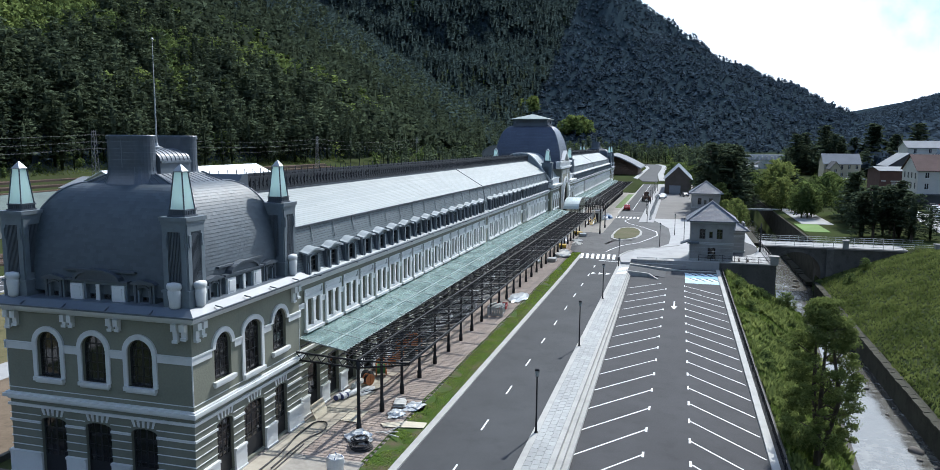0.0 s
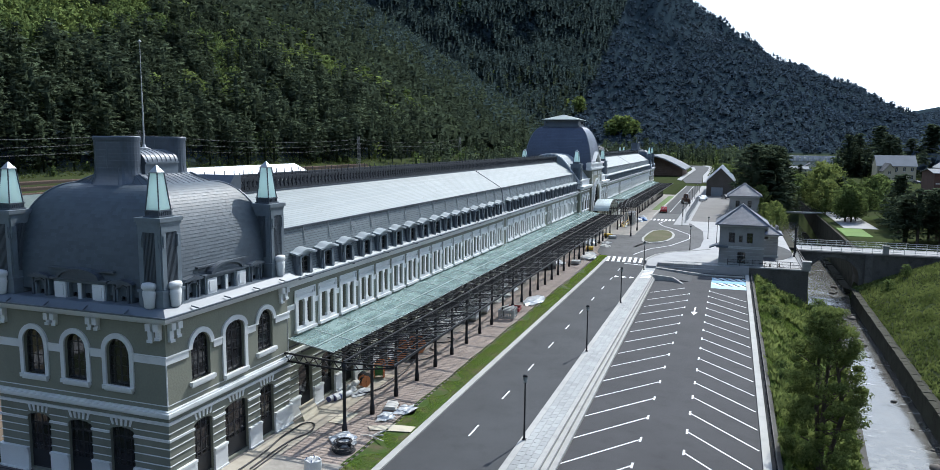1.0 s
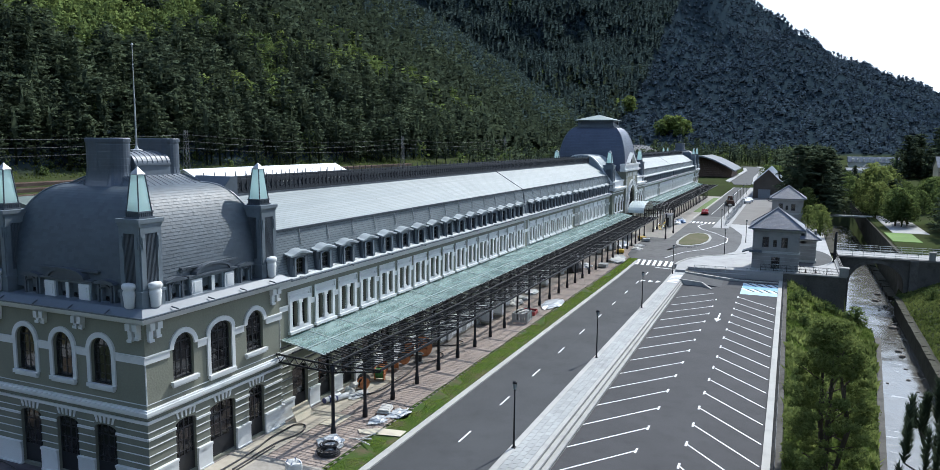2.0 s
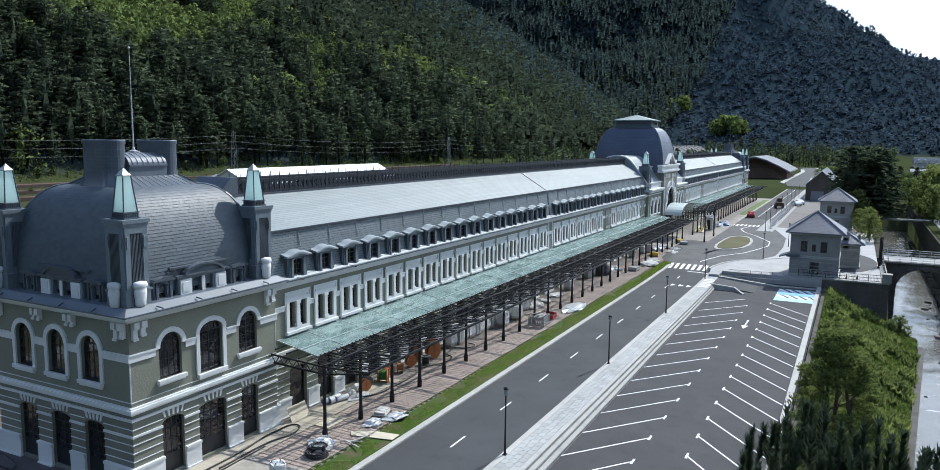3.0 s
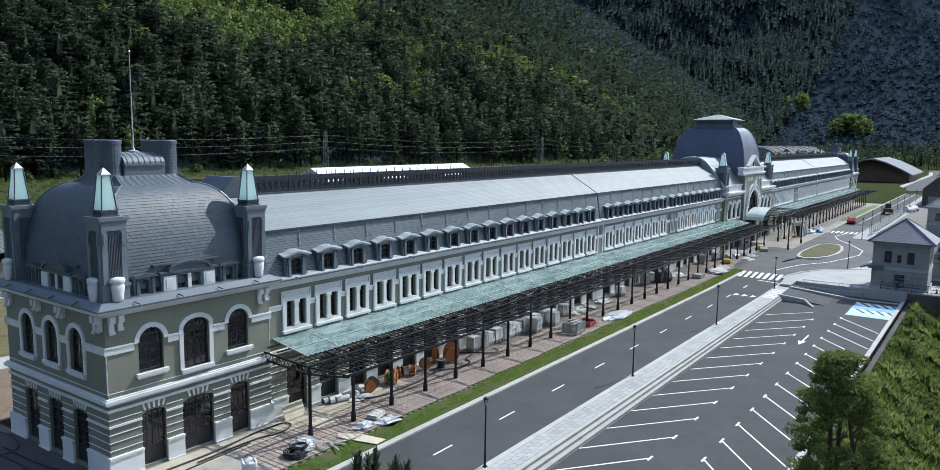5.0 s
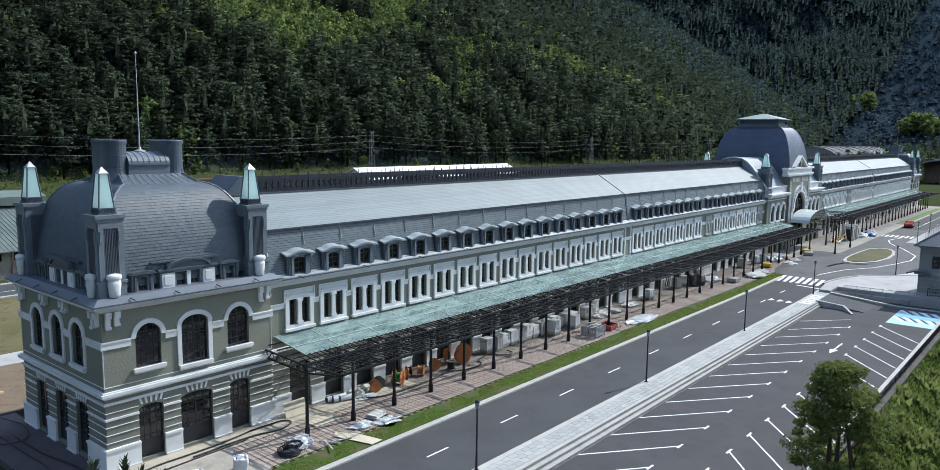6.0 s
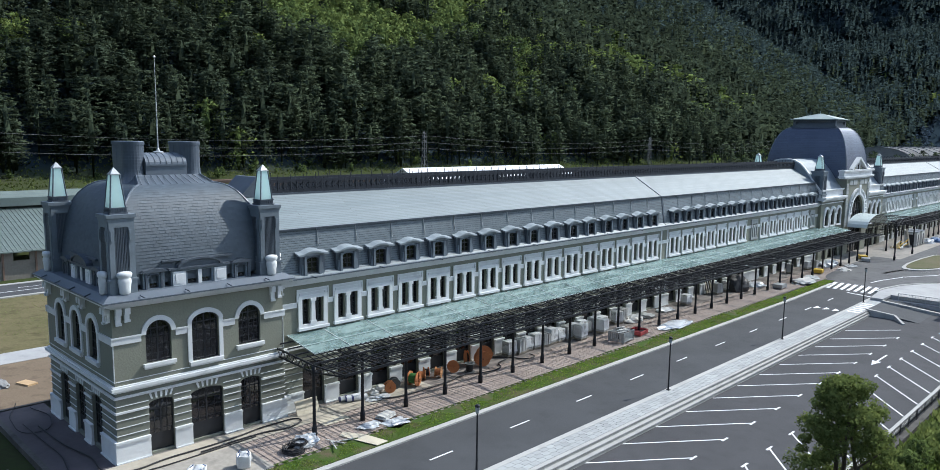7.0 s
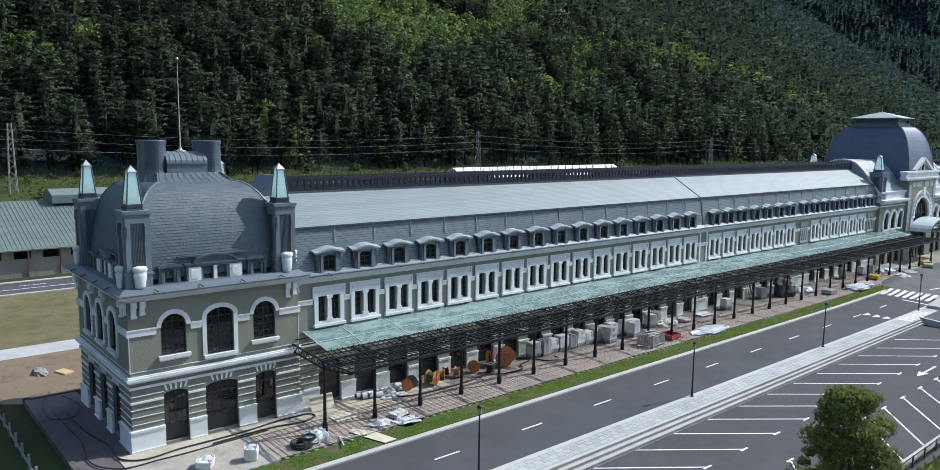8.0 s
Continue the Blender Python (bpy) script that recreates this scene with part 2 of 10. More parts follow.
MEADOW = mat("rough_meadow", (0.125, 0.105, 0.07), 0.95, 0.45, 1.1, 0.8, fine=4, col2=(0.062, 0.08, 0.03), spec=0.08)
DIRT = mat("bare_soil", (0.20, 0.155, 0.11), 0.95, 0.3, 1, 0.5, fine=6, spec=0.08, stain=0.3)
STONEWALL = mat("quarry_stone", (0.11, 0.105, 0.095), 0.9, 0.45, 2, 0.8, fine=5, stain=0.35, spec=0.15)
HUTWALL = mat("grey_render", (0.25, 0.25, 0.245), 0.85, 0.2, 2, 0.3, fine=12, stain=0.2)
HUTROOF = slate("hut_slate", (0.14, 0.155, 0.19), 0.5, "wall", 0.45, 0.17, 0.1, 0.4, 0.5)
WOOD = mat("plywood", (0.53, 0.48, 0.37), 0.75, 0.2, 2, 0.1, fine=14)
ORANGE = mat("orange_drum_wood", (0.50, 0.19, 0.07), 0.75, 0.28, 3, 0.2, fine=18)
PALEWOOD = mat("pale_drum_wood", (0.52, 0.36, 0.2), 0.75, 0.25, 3, 0.2, fine=18)
GREENCABLE = mat("green_cable", (0.06, 0.2, 0.05), 0.6, 0.2, 4, 0.1)
RUBBER = mat("black_cable", (0.02, 0.02, 0.022), 0.55, 0.2, 4, 0.1)
WRAP = mat("plastic_wrap", (0.62, 0.64, 0.65), 0.3, 0.2, 3, 0.4, fine=9, spec=0.6)
STONESLAB = mat("stone_slabs", (0.42, 0.43, 0.42), 0.8, 0.25, 3, 0.3, fine=12)
RED = mat("red_crate", (0.33, 0.05, 0.05), 0.6, 0.2, 3, 0.1)
GALV = mat("galvanised_steel", (0.42, 0.44, 0.45), 0.45, 0.2, 3, 0.05, 0.5)
WATER = mat("river_water", (0.115, 0.115, 0.105), 0.16, 0.6, 0.35, 0.45, fine=1.3, spec=0.8, col2=(0.050, 0.040, 0.030))
wtn, wtl = WATER.node_tree.nodes, WATER.node_tree.links
wmp, wfn, wfr, wfm = (wtn.new(k) for k in ("ShaderNodeMapping", "ShaderNodeTexNoise", "ShaderNodeValToRGB", "ShaderNodeMixRGB"))
wmp.inputs["Scale"].default_value = (0.30, 0.85, 1.0)
wmp.inputs["Rotation"].default_value = (0, 0, 0.25)
wfn.inputs["Scale"].default_value, wfn.inputs["Detail"].default_value, wfn.inputs["Roughness"].default_value = 1.0, 9, 0.68
wfr.color_ramp.elements[0].position, wfr.color_ramp.elements[1].position = 0.60, 0.72
wfm.inputs["Color2"].default_value = (0.5, 0.52, 0.52, 1)
wtl.new([q for q in wtn if q.type == "NEW_GEOMETRY"][0].outputs["Position"], wmp.inputs["Vector"])
wtl.new(wmp.outputs["Vector"], wfn.inputs["Vector"])
wtl.new(wfn.outputs["Fac"], wfr.inputs["Fac"])
wtl.new(wfr.outputs["Color"], wfm.inputs["Fac"])
wtl.new(wtn["Principled BSDF"].inputs["Base Color"].links[0].from_socket, wfm.inputs["Color1"])
wtl.new(wfm.outputs["Color"], wtn["Principled BSDF"].inputs["Base Color"])
ROCK = mat("river_rock", (0.13, 0.115, 0.10), 0.85, 0.35, 2, 0.6, fine=5)
BARK = mat("bark", (0.075, 0.06, 0.045), 0.9, 0.3, 4, 0.6, fine=12)
NEEDLES = foliage("pine_needles", (0.046, 0.062, 0.042), (0.084, 0.110, 0.064), 0.28)
LEAVES = foliage("broad_leaves", (0.068, 0.100, 0.038), (0.170, 0.220, 0.068), 0.28)
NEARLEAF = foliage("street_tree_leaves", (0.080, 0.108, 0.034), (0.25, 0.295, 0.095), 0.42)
ROUGHGRASS = foliage("rough_grass", (0.065, 0.09, 0.024), (0.205, 0.24, 0.078), 0.38)
# darker, bluer copy of the far woods, coloured for haze and cloud shadow
HAZEMOUNT = foliage("mountain_forest", (0.037, 0.056, 0.080), (0.058, 0.080, 0.102), 0.25)
# the haze of distance is mixed into these leaf colours as blue
HAZEWOOD = foliage("far_forest", (0.042, 0.064, 0.066), (0.070, 0.098, 0.090), 0.28)
BLADES = foliage("grass_blades", (0.110, 0.185, 0.018), (0.245, 0.355, 0.042), 0.35)
BANKGRASS = foliage("bank_grass_blades", (0.06, 0.098, 0.022), (0.20, 0.255, 0.065), 0.38)
GREENROOF = slate("green_corrugated", (0.165, 0.20, 0.185), 0.9, "flat", 60, 0.28, 0.0, 0.4, 0.6)
GREENROOF.node_tree.nodes["Principled BSDF"].inputs["Specular IOR Level"].default_value = 0.05
WHITEROOF = mat("white_sheet_roof", (0.80, 0.81, 0.81), 0.24, 0.06, 1, 0.02, 0.0, spec=0.6)
GREYROOF = mat("grey_sheet_roof", (0.25, 0.265, 0.28), 0.85, 0.2, 1, 0.05, 0.0, spec=0.1)
RUSTWOOD = mat("rusty_timber", (0.22, 0.15, 0.115), 0.85, 0.4, 2, 0.4, fine=6)
HOUSEWALL = mat("pale_house_wall", (0.58, 0.57, 0.53), 0.85, 0.15, 2, 0.1)
CREAMWALL = mat("cream_house_wall", (0.52, 0.46, 0.34), 0.85, 0.15, 2, 0.1)
BROWNROOF = mat("brown_roof", (0.125, 0.085, 0.078), 0.9, 0.3, 1.5, 0.3, spec=0.1)
DARKROOF = mat("dark_house_roof", (0.09, 0.095, 0.105), 0.85, 0.3, 1.5, 0.3, spec=0.1)
CARRED = mat("red_car_paint", (0.36, 0.03, 0.025), 0.25, 0.05, 1, 0.0, spec=0.7)
CARWHITE = mat("white_car_paint", (0.66, 0.67, 0.68), 0.25, 0.05, 1, 0.0, spec=0.7)
CARDARK = mat("dark_car_paint", (0.05, 0.055, 0.07), 0.25, 0.05, 1, 0.0, spec=0.7)
CARGLASS = mat("car_window", (0.02, 0.022, 0.025), 0.08, 0.05, 1, 0.0, spec=0.7)
YELLOW = mat("yellow_machine", (0.55, 0.36, 0.03), 0.5, 0.2, 2, 0.1)
BLUESHEET = mat("blue_tarpaulin", (0.08, 0.16, 0.32), 0.5, 0.2, 2, 0.3)


# ---- mesh helpers ----
def mesh_of(bm, material, name="mesh", smooth=False, weld=False):
    if weld:
        bmesh.ops.remove_doubles(bm, verts=bm.verts, dist=0.0005)
    bmesh.ops.recalc_face_normals(bm, faces=bm.faces)
    me = bpy.data.meshes.new(name)
    bm.to_mesh(me)
    bm.free()
    me.materials.append(material)
    if smooth:
        me.polygons.foreach_set("use_smooth", [True] * len(me.polygons))
    return me


def put(name, me, parent=None, at=(0, 0, 0), rz=0.0, label="", size=None):
    ob = new(name, me)
    ob.matrix_basis = pose(*at, 0, 0, rz)
    if size:
        ob.scale = size
    ob.parent = parent
    if label:
        ob["label"] = label
    return ob


def part(name, bm, material, parent, label="", smooth=False):
    return put(name, mesh_of(bm, material, name, smooth, weld=name.endswith("wall") or name in ("side_roof", "barrel_roof", "coping", "curved_glass", "curved_roof", "cornice", "eaves_roof")), parent, label=label)


def thing(name, label, category, at=(0, 0, 0), rz=0.0, group="", kind=""):
    ob = new(name)
    ob.empty_display_size = 0.2
    ob.matrix_basis = pose(*at, 0, 0, rz)
    return tagged(ob, label, category, group, kind)


def solo(name, bm, material, label, category, at=(0, 0, 0), rz=0.0, group="", kind="", smooth=False):
    """A thing of one mesh."""
    ob = put(name, mesh_of(bm, material, name, smooth), None, at, rz)
    return tagged(ob, label, category, group, kind)


def box(bm, x0, x1, y0, y1, z0, z1, top=1.0):
    """A box; top scales its upper face."""
    cx, cy = (x0 + x1) / 2, (y0 + y1) / 2
    lo = [bm.verts.new(p) for p in ((x0, y0, z0), (x1, y0, z0), (x1, y1, z0), (x0, y1, z0))]
    hi = [bm.verts.new((cx + (x - cx) * top, cy + (y - cy) * top, z1)) for x, y in ((x0, y0), (x1, y0), (x1, y1), (x0, y1))]
    bm.faces.new(lo[::-1])
    bm.faces.new(hi)
    for i in range(4):
        j = (i + 1) % 4
        bm.faces.new((lo[i], lo[j], hi[j], hi[i]))


def prism(bm, pts, d0, d1, f):
    """The outline pts (u, v), pushed from d0 to d1; f(u, v, d) gives the place."""
    a = [bm.verts.new(f(u, v, d0)) for u, v in pts]
    b = [bm.verts.new(f(u, v, d1)) for u, v in pts]
    bm.faces.new(a[::-1])
    bm.faces.new(b)
    k = len(pts)
    for i in range(k):
        j = (i + 1) % k
        bm.faces.new((a[i], a[j], b[j], b[i]))


def rod(bm, p, q, r, n=6, r2=None):
    """A round bar from p to q."""
    p, q = Vector(p), Vector(q)
    t = (q - p).normalized()
    s = t.orthogonal().normalized()
    u = t.cross(s)
    r2 = r if r2 is None else r2
    a, b = [], []
    for i in range(n):
        w = 2 * math.pi * i / n
        d = s * math.cos(w) + u * math.sin(w)
        a.append(bm.verts.new(p + d * r))
        b.append(bm.verts.new(q + d * r2))
    bm.faces.new(a[::-1])
    bm.faces.new(b)
    for i in range(n):
        j = (i + 1) % n
        bm.faces.new((a[i], a[j], b[j], b[i]))


def bar(bm, p, q, w, h):
    """A flat square bar from p to q: w across, h high."""
    p, q = Vector(p), Vector(q)
    t = (q - p).normalized()
    s = t.cross(Vector((0, 0, 1)))
    s = s.normalized() if s.length > 1e-4 else Vector((1, 0, 0))
    u = s.cross(t).normalized()
    c = []
    for e in (p, q):
        c.append([bm.verts.new(e + s * a * w / 2 + u * b * h / 2) for a, b in ((-1, -1), (1, -1), (1, 1), (-1, 1))])
    a, b = c
    bm.faces.new(a[::-1])
    bm.faces.new(b)
    for i in range(4):
        j = (i + 1) % 4
        bm.faces.new((a[i], a[j], b[j], b[i]))


def lathe(bm, prof, n=16, at=(0, 0, 0), sx=1.0, sy=1.0):
    """A turned body from (radius, height) pairs."""
    rings = []
    for r, z in prof:
        rings.append([bm.verts.new((at[0] + sx * r * math.cos(2 * math.pi * i / n), at[1] + sy * r * math.sin(2 * math.pi * i / n), at[2] + z)) for i in range(n)])
    for a, b in zip(rings, rings[1:]):
        for i in range(n):
            j = (i + 1) % n
            bm.faces.new((a[i], a[j], b[j], b[i]))
    bm.faces.new(rings[0][::-1])
    bm.faces.new(rings[-1])


def arc(cu, v0, half, rise, n=10):
    """Points of an arch from its right springing to its left one."""
    return [(cu + half * math.cos(math.pi * i / n), v0 + rise * math.sin(math.pi * i / n)) for i in range(n + 1)]


def wall(bm, u0, u1, v0, v1, t, openings, f):
    """A wall of thickness t with openings (u0, u1, v0, spring, rise) cut through it."""
    u = u0
    for a, b, w0, spring, rise in sorted(openings):
        if a > u:
            prism(bm, [(u, v0), (a, v0), (a, v1), (u, v1)], 0, -t, f)
        if w0 > v0 + 1e-6:
            prism(bm, [(a, v0), (b, v0), (b, w0), (a, w0)], 0, -t, f)
        head = arc((a + b) / 2, spring, (b - a) / 2, rise)[::-1] if rise else [(a, spring), (b, spring)]
        prism(bm, head + [(b, v1), (a, v1)], 0, -t, f)
        u = b
    if u1 > u:
        prism(bm, [(u, v0), (u1, v0), (u1, v1), (u, v1)], 0, -t, f)


def arch_band(bm, cu, spring, half, rise, w, d0, d1, f, n=12):
    """A raised moulding round an arch."""
    inner, outer = arc(cu, spring, half, rise, n), arc(cu, spring, half + w, rise + w, n)
    for i in range(n):
        prism(bm, [inner[i], outer[i], outer[i + 1], inner[i + 1]], d0, d1, f)


def facing(kind, plane):
    """Maps (along, up, out) onto a wall that faces +x ('e'), -y ('s'), +y ('n') or -x ('w')."""
    return {"e": lambda u, v, d: (plane + d, u, v), "s": lambda u, v, d: (u, plane - d, v),
            "n": lambda u, v, d: (u, plane + d, v), "w": lambda u, v, d: (plane - d, u, v)}[kind]


def smooth01(a):
    a = max(0.0, min(1.0, a))
    return a * a * (3 - 2 * a)

# ---- levels and plan ----
Z_PLAT = 0.92          # paving beside the station
Z_ROAD = 0.52
Y_MID = 120.6          # the station's middle
Y_END = 2 * Y_MID
X_BACK = -11.4
X_WING = -0.35         # face of the long wings
BAY = 2.91
CENTRES = [13.2 + BAY * i for i in range(16)] + [61.55 + 2.9 * i for i in range(7)] + [85.6 + 2.9 * i for i in range(6)]
BLIND = [82.55, 103.0]


def z_road(y):
    return Z_ROAD + 0.5 * smooth01((y - 70) / 45)


def z_plat(y):
    return Z_PLAT + 0.2 * smooth01((y - 80) / 50)




def window_leaf(w, h, rise, bars_u, bars_v, depth=0.05, panel=0.0, split=True):
    """Meshes of a sash, its pane and its glazing bars, centred on u = 0 with the sill at v = 0, facing +x."""
    f = facing("e", 0)
    bm = bmesh.new()
    hw, sp = w / 2, h - rise
    fr = 0.075
    prism(bm, [(-hw, 0), (-hw + fr, 0), (-hw + fr, sp), (-hw, sp)], 0, depth, f)
    prism(bm, [(hw - fr, 0), (hw, 0), (hw, sp), (hw - fr, sp)], 0, depth, f)
    prism(bm, [(-hw + fr, 0), (hw - fr, 0), (hw - fr, fr), (-hw + fr, fr)], 0, depth, f)
    if rise:
        outer, inner = arc(0, sp, hw, rise, 10), arc(0, sp, hw - fr, rise - fr, 10)
        for i in range(10):
            prism(bm, [inner[i], outer[i], outer[i + 1], inner[i + 1]], 0, depth, f)
    else:
        prism(bm, [(-hw + fr, sp - fr), (hw - fr, sp - fr), (hw - fr, sp), (-hw + fr, sp)], 0, depth, f)
    if panel:
        prism(bm, [(-hw + fr, fr), (hw - fr, fr), (hw - fr, panel), (-hw + fr, panel)], 0, depth - 0.012, f)
    bars = []
    for i in range(1, bars_u):
        u = -hw + w * i / bars_u
        t = 0.045 if i * 2 == bars_u else 0.018
        top = sp + rise * math.sqrt(max(0.0, 1 - (u / hw) ** 2)) - fr * 0.7
        b = bmesh.new() if split else bm
        prism(b, [(u - t, max(fr, panel)), (u + t, max(fr, panel)), (u + t, top), (u - t, top)], 0.004, depth - 0.006, f)
        bars.append(b)
    for i in range(1, bars_v):
        v = h * i / bars_v
        if v < panel:
            continue
        half = hw if v <= sp else hw * math.sqrt(max(0.0, 1 - ((v - sp) / rise) ** 2))
        t = 0.04 if i == bars_v - 1 else 0.018
        b = bmesh.new() if split else bm
        prism(b, [(-half + fr, v - t), (half - fr, v - t), (half - fr, v + t), (-half + fr, v + t)], 0.002, depth - 0.01, f)
        bars.append(b)
    sash = mesh_of(bm, SASH, "window_frame", weld=split)
    bars = [mesh_of(b, SASH, "glazing_bar") for b in bars] if split else []
    bm = bmesh.new()
    ring = ([(-hw + 0.02, 0.02), (hw - 0.02, 0.02)] + [(u * 0.98, v - 0.02) for u, v in arc(0, sp, hw, rise, 10)]) if rise else \
        [(-hw + 0.02, 0.02), (hw - 0.02, 0.02), (hw - 0.02, sp - 0.02), (-hw + 0.02, sp - 0.02)]
    prism(bm, ring, 0.015, 0.027, f)
    return sash, mesh_of(bm, PANE, "pane"), bars


# turn of a part that faces +x so that it faces another side
TURN = {"e": 0, "n": 90, "w": 180, "s": -90}


def set_window(meshes, parent, side, u, v, plane, name="window", label=""):
    x, y = (plane, u) if side in "ew" else (u, plane)
    sash = put(name, meshes[0], parent, (x, y, v), TURN[side], label)
    put("pane", meshes[1], sash)
    for b in meshes[2]:
        put("glazing_bar", b, sash)
    return sash


# ---- end pavilions: built once about their own middle, then set at both ends ----
PW, PL = 11.4, 10.7            # across (x), along (y)
PX, PY = PW / 2, PL / 2
Z_CORN = 9.85                  # underside of the main cornice


def faces(mid):
    """The four sides of a pavilion: name, width along, map, plane and the along-coordinates of its three bays."""
    return [("e", PL, facing("e", PX), PX), ("w", PL, facing("w", -PX), -PX), ("s", PW, facing("s", -PY), -PY), ("n", PW, facing("n", PY), PY)]


def bays(side):
    """(centre, door width, window width, window sill, rise) of the three bays of a side."""
    if side in "ew":
        return [(-2.80, 1.45, 1.48, 6.40, 0.74), (0.02, 2.06, 1.72, 5.98, 0.5), (2.95, 1.40, 1.50, 6.40, 0.75)]
    return [(-2.95, 1.6, 1.48, 6.40, 0.74), (-0.1, 1.6, 1.48, 6.40, 0.74), (2.7, 1.55, 1.5, 6.40, 0.75)]


def pavilion(parent):
    made = []
    low, up, trim, lines = (bmesh.new() for _ in range(4))
    leaf_cache = {}
    for side, width, f, plane in faces(0):
        h = width / 2
        hu = h if side in "ew" else h - 0.4          # the short walls butt against the long ones
        ex = 1.0 if side in "ew" else 0.0             # corner mouldings run through on the long sides only
        B = bays(side)
        doors = [(c - d / 2, c + d / 2, 1.06, 3.95, 0.24) for c, d, w, s, r in B]
        wins = [(c - w / 2, c + w / 2, s, 8.87 - r, r) for c, d, w, s, r in B]
        wall(low, -hu, hu, 0.75, 5.05, 0.4, doors, f)
        wall(up, -hu, hu, 5.05, Z_CORN, 0.4, wins, f)
        # plinth blocks, ashlar joints and keystones on the lower storey
        edges = [-h] + [e for a, b, *_ in doors for e in (a, b)] + [h]
        for a, b in zip(edges[::2], edges[1::2]):
            p0, p1 = a - ex * (0.14 if a == -h else 0.0), b + ex * (0.14 if b == h else 0.0)
            plinth = bmesh.new()
            prism(plinth, [(p0, 0.75), (p1, 0.75), (p1, 0.98), (p0, 0.98)], 0.002, 0.2, f)
            prism(plinth, [(p0, 0.98), (p1, 0.98), (p1, 2.06), (p0, 2.06)], 0.002, 0.13, f)
            prism(plinth, [(p0, 2.06), (p1, 2.06), (p1, 2.19), (p0, 2.19)], 0.002, 0.19, f)
            made.append(part("plinth", plinth, WHITE, parent, "white painted plinth"))
            q0, q1 = a - ex * (0.05 if a == -h else 0.0), b + ex * (0.05 if b == h else 0.0)
            for z in (2.51, 2.96, 3.40, 4.22):
                prism(lines, [(q0, z - 0.018), (q1, z - 0.018), (q1, z + 0.018), (q0, z + 0.018)], 0.002, 0.045, f)
            prism(lines, [(q0, 3.78), (q1, 3.78), (q1, 3.90), (q0, 3.90)], 0.002, 0.08, f)
        for a, b, *_ in doors:
            n = 5
            for i in range(n):
                u = (a + b) / 2 + (i - 2) * 0.27
                k = (u - (a + b) / 2) * 0.2
                prism(lines, [(u - 0.05, 4.28), (u + 0.05, 4.28), (u + 0.07 + k, 4.62), (u - 0.07 + k, 4.62)], 0.002, 0.05, f)
        # string courses between the storeys
        for z0, z1, d in ((4.66, 4.80, 0.10), (5.02, 5.16, 0.10), (5.16, 5.34, 0.26), (5.34, 5.42, 0.16)):
            prism(trim, [(-h - d * ex, z0), (h + d * ex, z0), (h + d * ex, z1), (-h - d * ex, z1)], 0.001, d, f)
        prism(trim, [(-h - 0.03 * ex, 5.64), (h + 0.03 * ex, 5.64), (h + 0.03 * ex, 5.68), (-h - 0.03 * ex, 5.68)], 0.002, 0.03, f)
        # impost band and arches of the upper windows
        gaps = [-h] + [e for a, b, *_ in wins for e in (a - 0.26, b + 0.26)] + [h]
        for a, b in zip(gaps[::2], gaps[1::2]):
            a2, b2 = a - ex * (0.11 if a == -h else 0), b + ex * (0.11 if b == h else 0)
            prism(trim, [(a2, 7.78), (b2, 7.78), (b2, 8.12), (a2, 8.12)], 0.002, 0.07, f)
            prism(trim, [(a2, 8.12), (b2, 8.12), (b2, 8.20), (a2, 8.20)], 0.002, 0.11, f)
        for (a, b, s, spring, rise) in wins:
            c, hw = (a + b) / 2, (b - a) / 2
            arch_band(trim, c, spring, hw, rise, 0.27, 0.002, 0.11, f)
            for e in (-1, 1):
                u0, u1 = sorted((c + e * hw, c + e * (hw + 0.25)))
                if rise < 0.7 or side == "s":
                    prism(trim, [(u0, s), (u1, s), (u1, spring), (u0, spring)], 0.002, 0.09, f)
            prism(trim, [(a - 0.2, s - 0.2), (b + 0.2, s - 0.2), (b + 0.2, s), (a - 0.2, s)], -0.15, 0.22, f)
            prism(trim, [(a - 0.14, s - 0.32), (b + 0.14, s - 0.32), (b + 0.14, s - 0.2), (a - 0.14, s - 0.2)], 0.002, 0.12, f)
        # corner lines
        for e in (-1, 1):
            u0, u1 = sorted((e * h, e * (h - 0.03)))
            prism(lines, [(u0, 5.68), (u1, 5.68), (u1, 7.78), (u0, 7.78)], 0.002, 0.02, f)
        # bracket groups under the cornice
        groups = [-h + 0.55, h - 0.55] + ([] if side in "e" else [(B[0][0] + B[1][0]) / 2, (B[1][0] + B[2][0]) / 2])
        for g in groups:
            big = abs(abs(g) - (h - 0.55)) < 0.01
            for k, (off, drop) in enumerate(((-0.24, 0.95), (0.24, 0.8)) if big else ((-0.22, 0.64), (0.22, 0.64))):
                u = g + off
                w = 0.13 if drop > 0.7 else 0.11
                brackets = bmesh.new()
                prism(brackets, [(u - w, 9.86 - drop), (u + w, 9.86 - drop), (u + w * 1.1, 9.86), (u - w * 1.1, 9.86)], 0.002, 0.16, f)
                prism(brackets, [(u - w * 1.2, 9.5), (u + w * 1.2, 9.5), (u + w * 1.2, 9.86), (u - w * 1.2, 9.86)], 0.16, 0.3, f)
                prism(brackets, [(u - w * 1.25, 9.84 - drop), (u + w * 1.25, 9.84 - drop), (u + w * 1.25, 9.98 - drop), (u - w * 1.25, 9.98 - drop)], 0.16, 0.22, f)
                made.append(part("bracket", brackets, WHITE, parent, "white scrolled bracket"))
        # glazing
        inset = -0.22
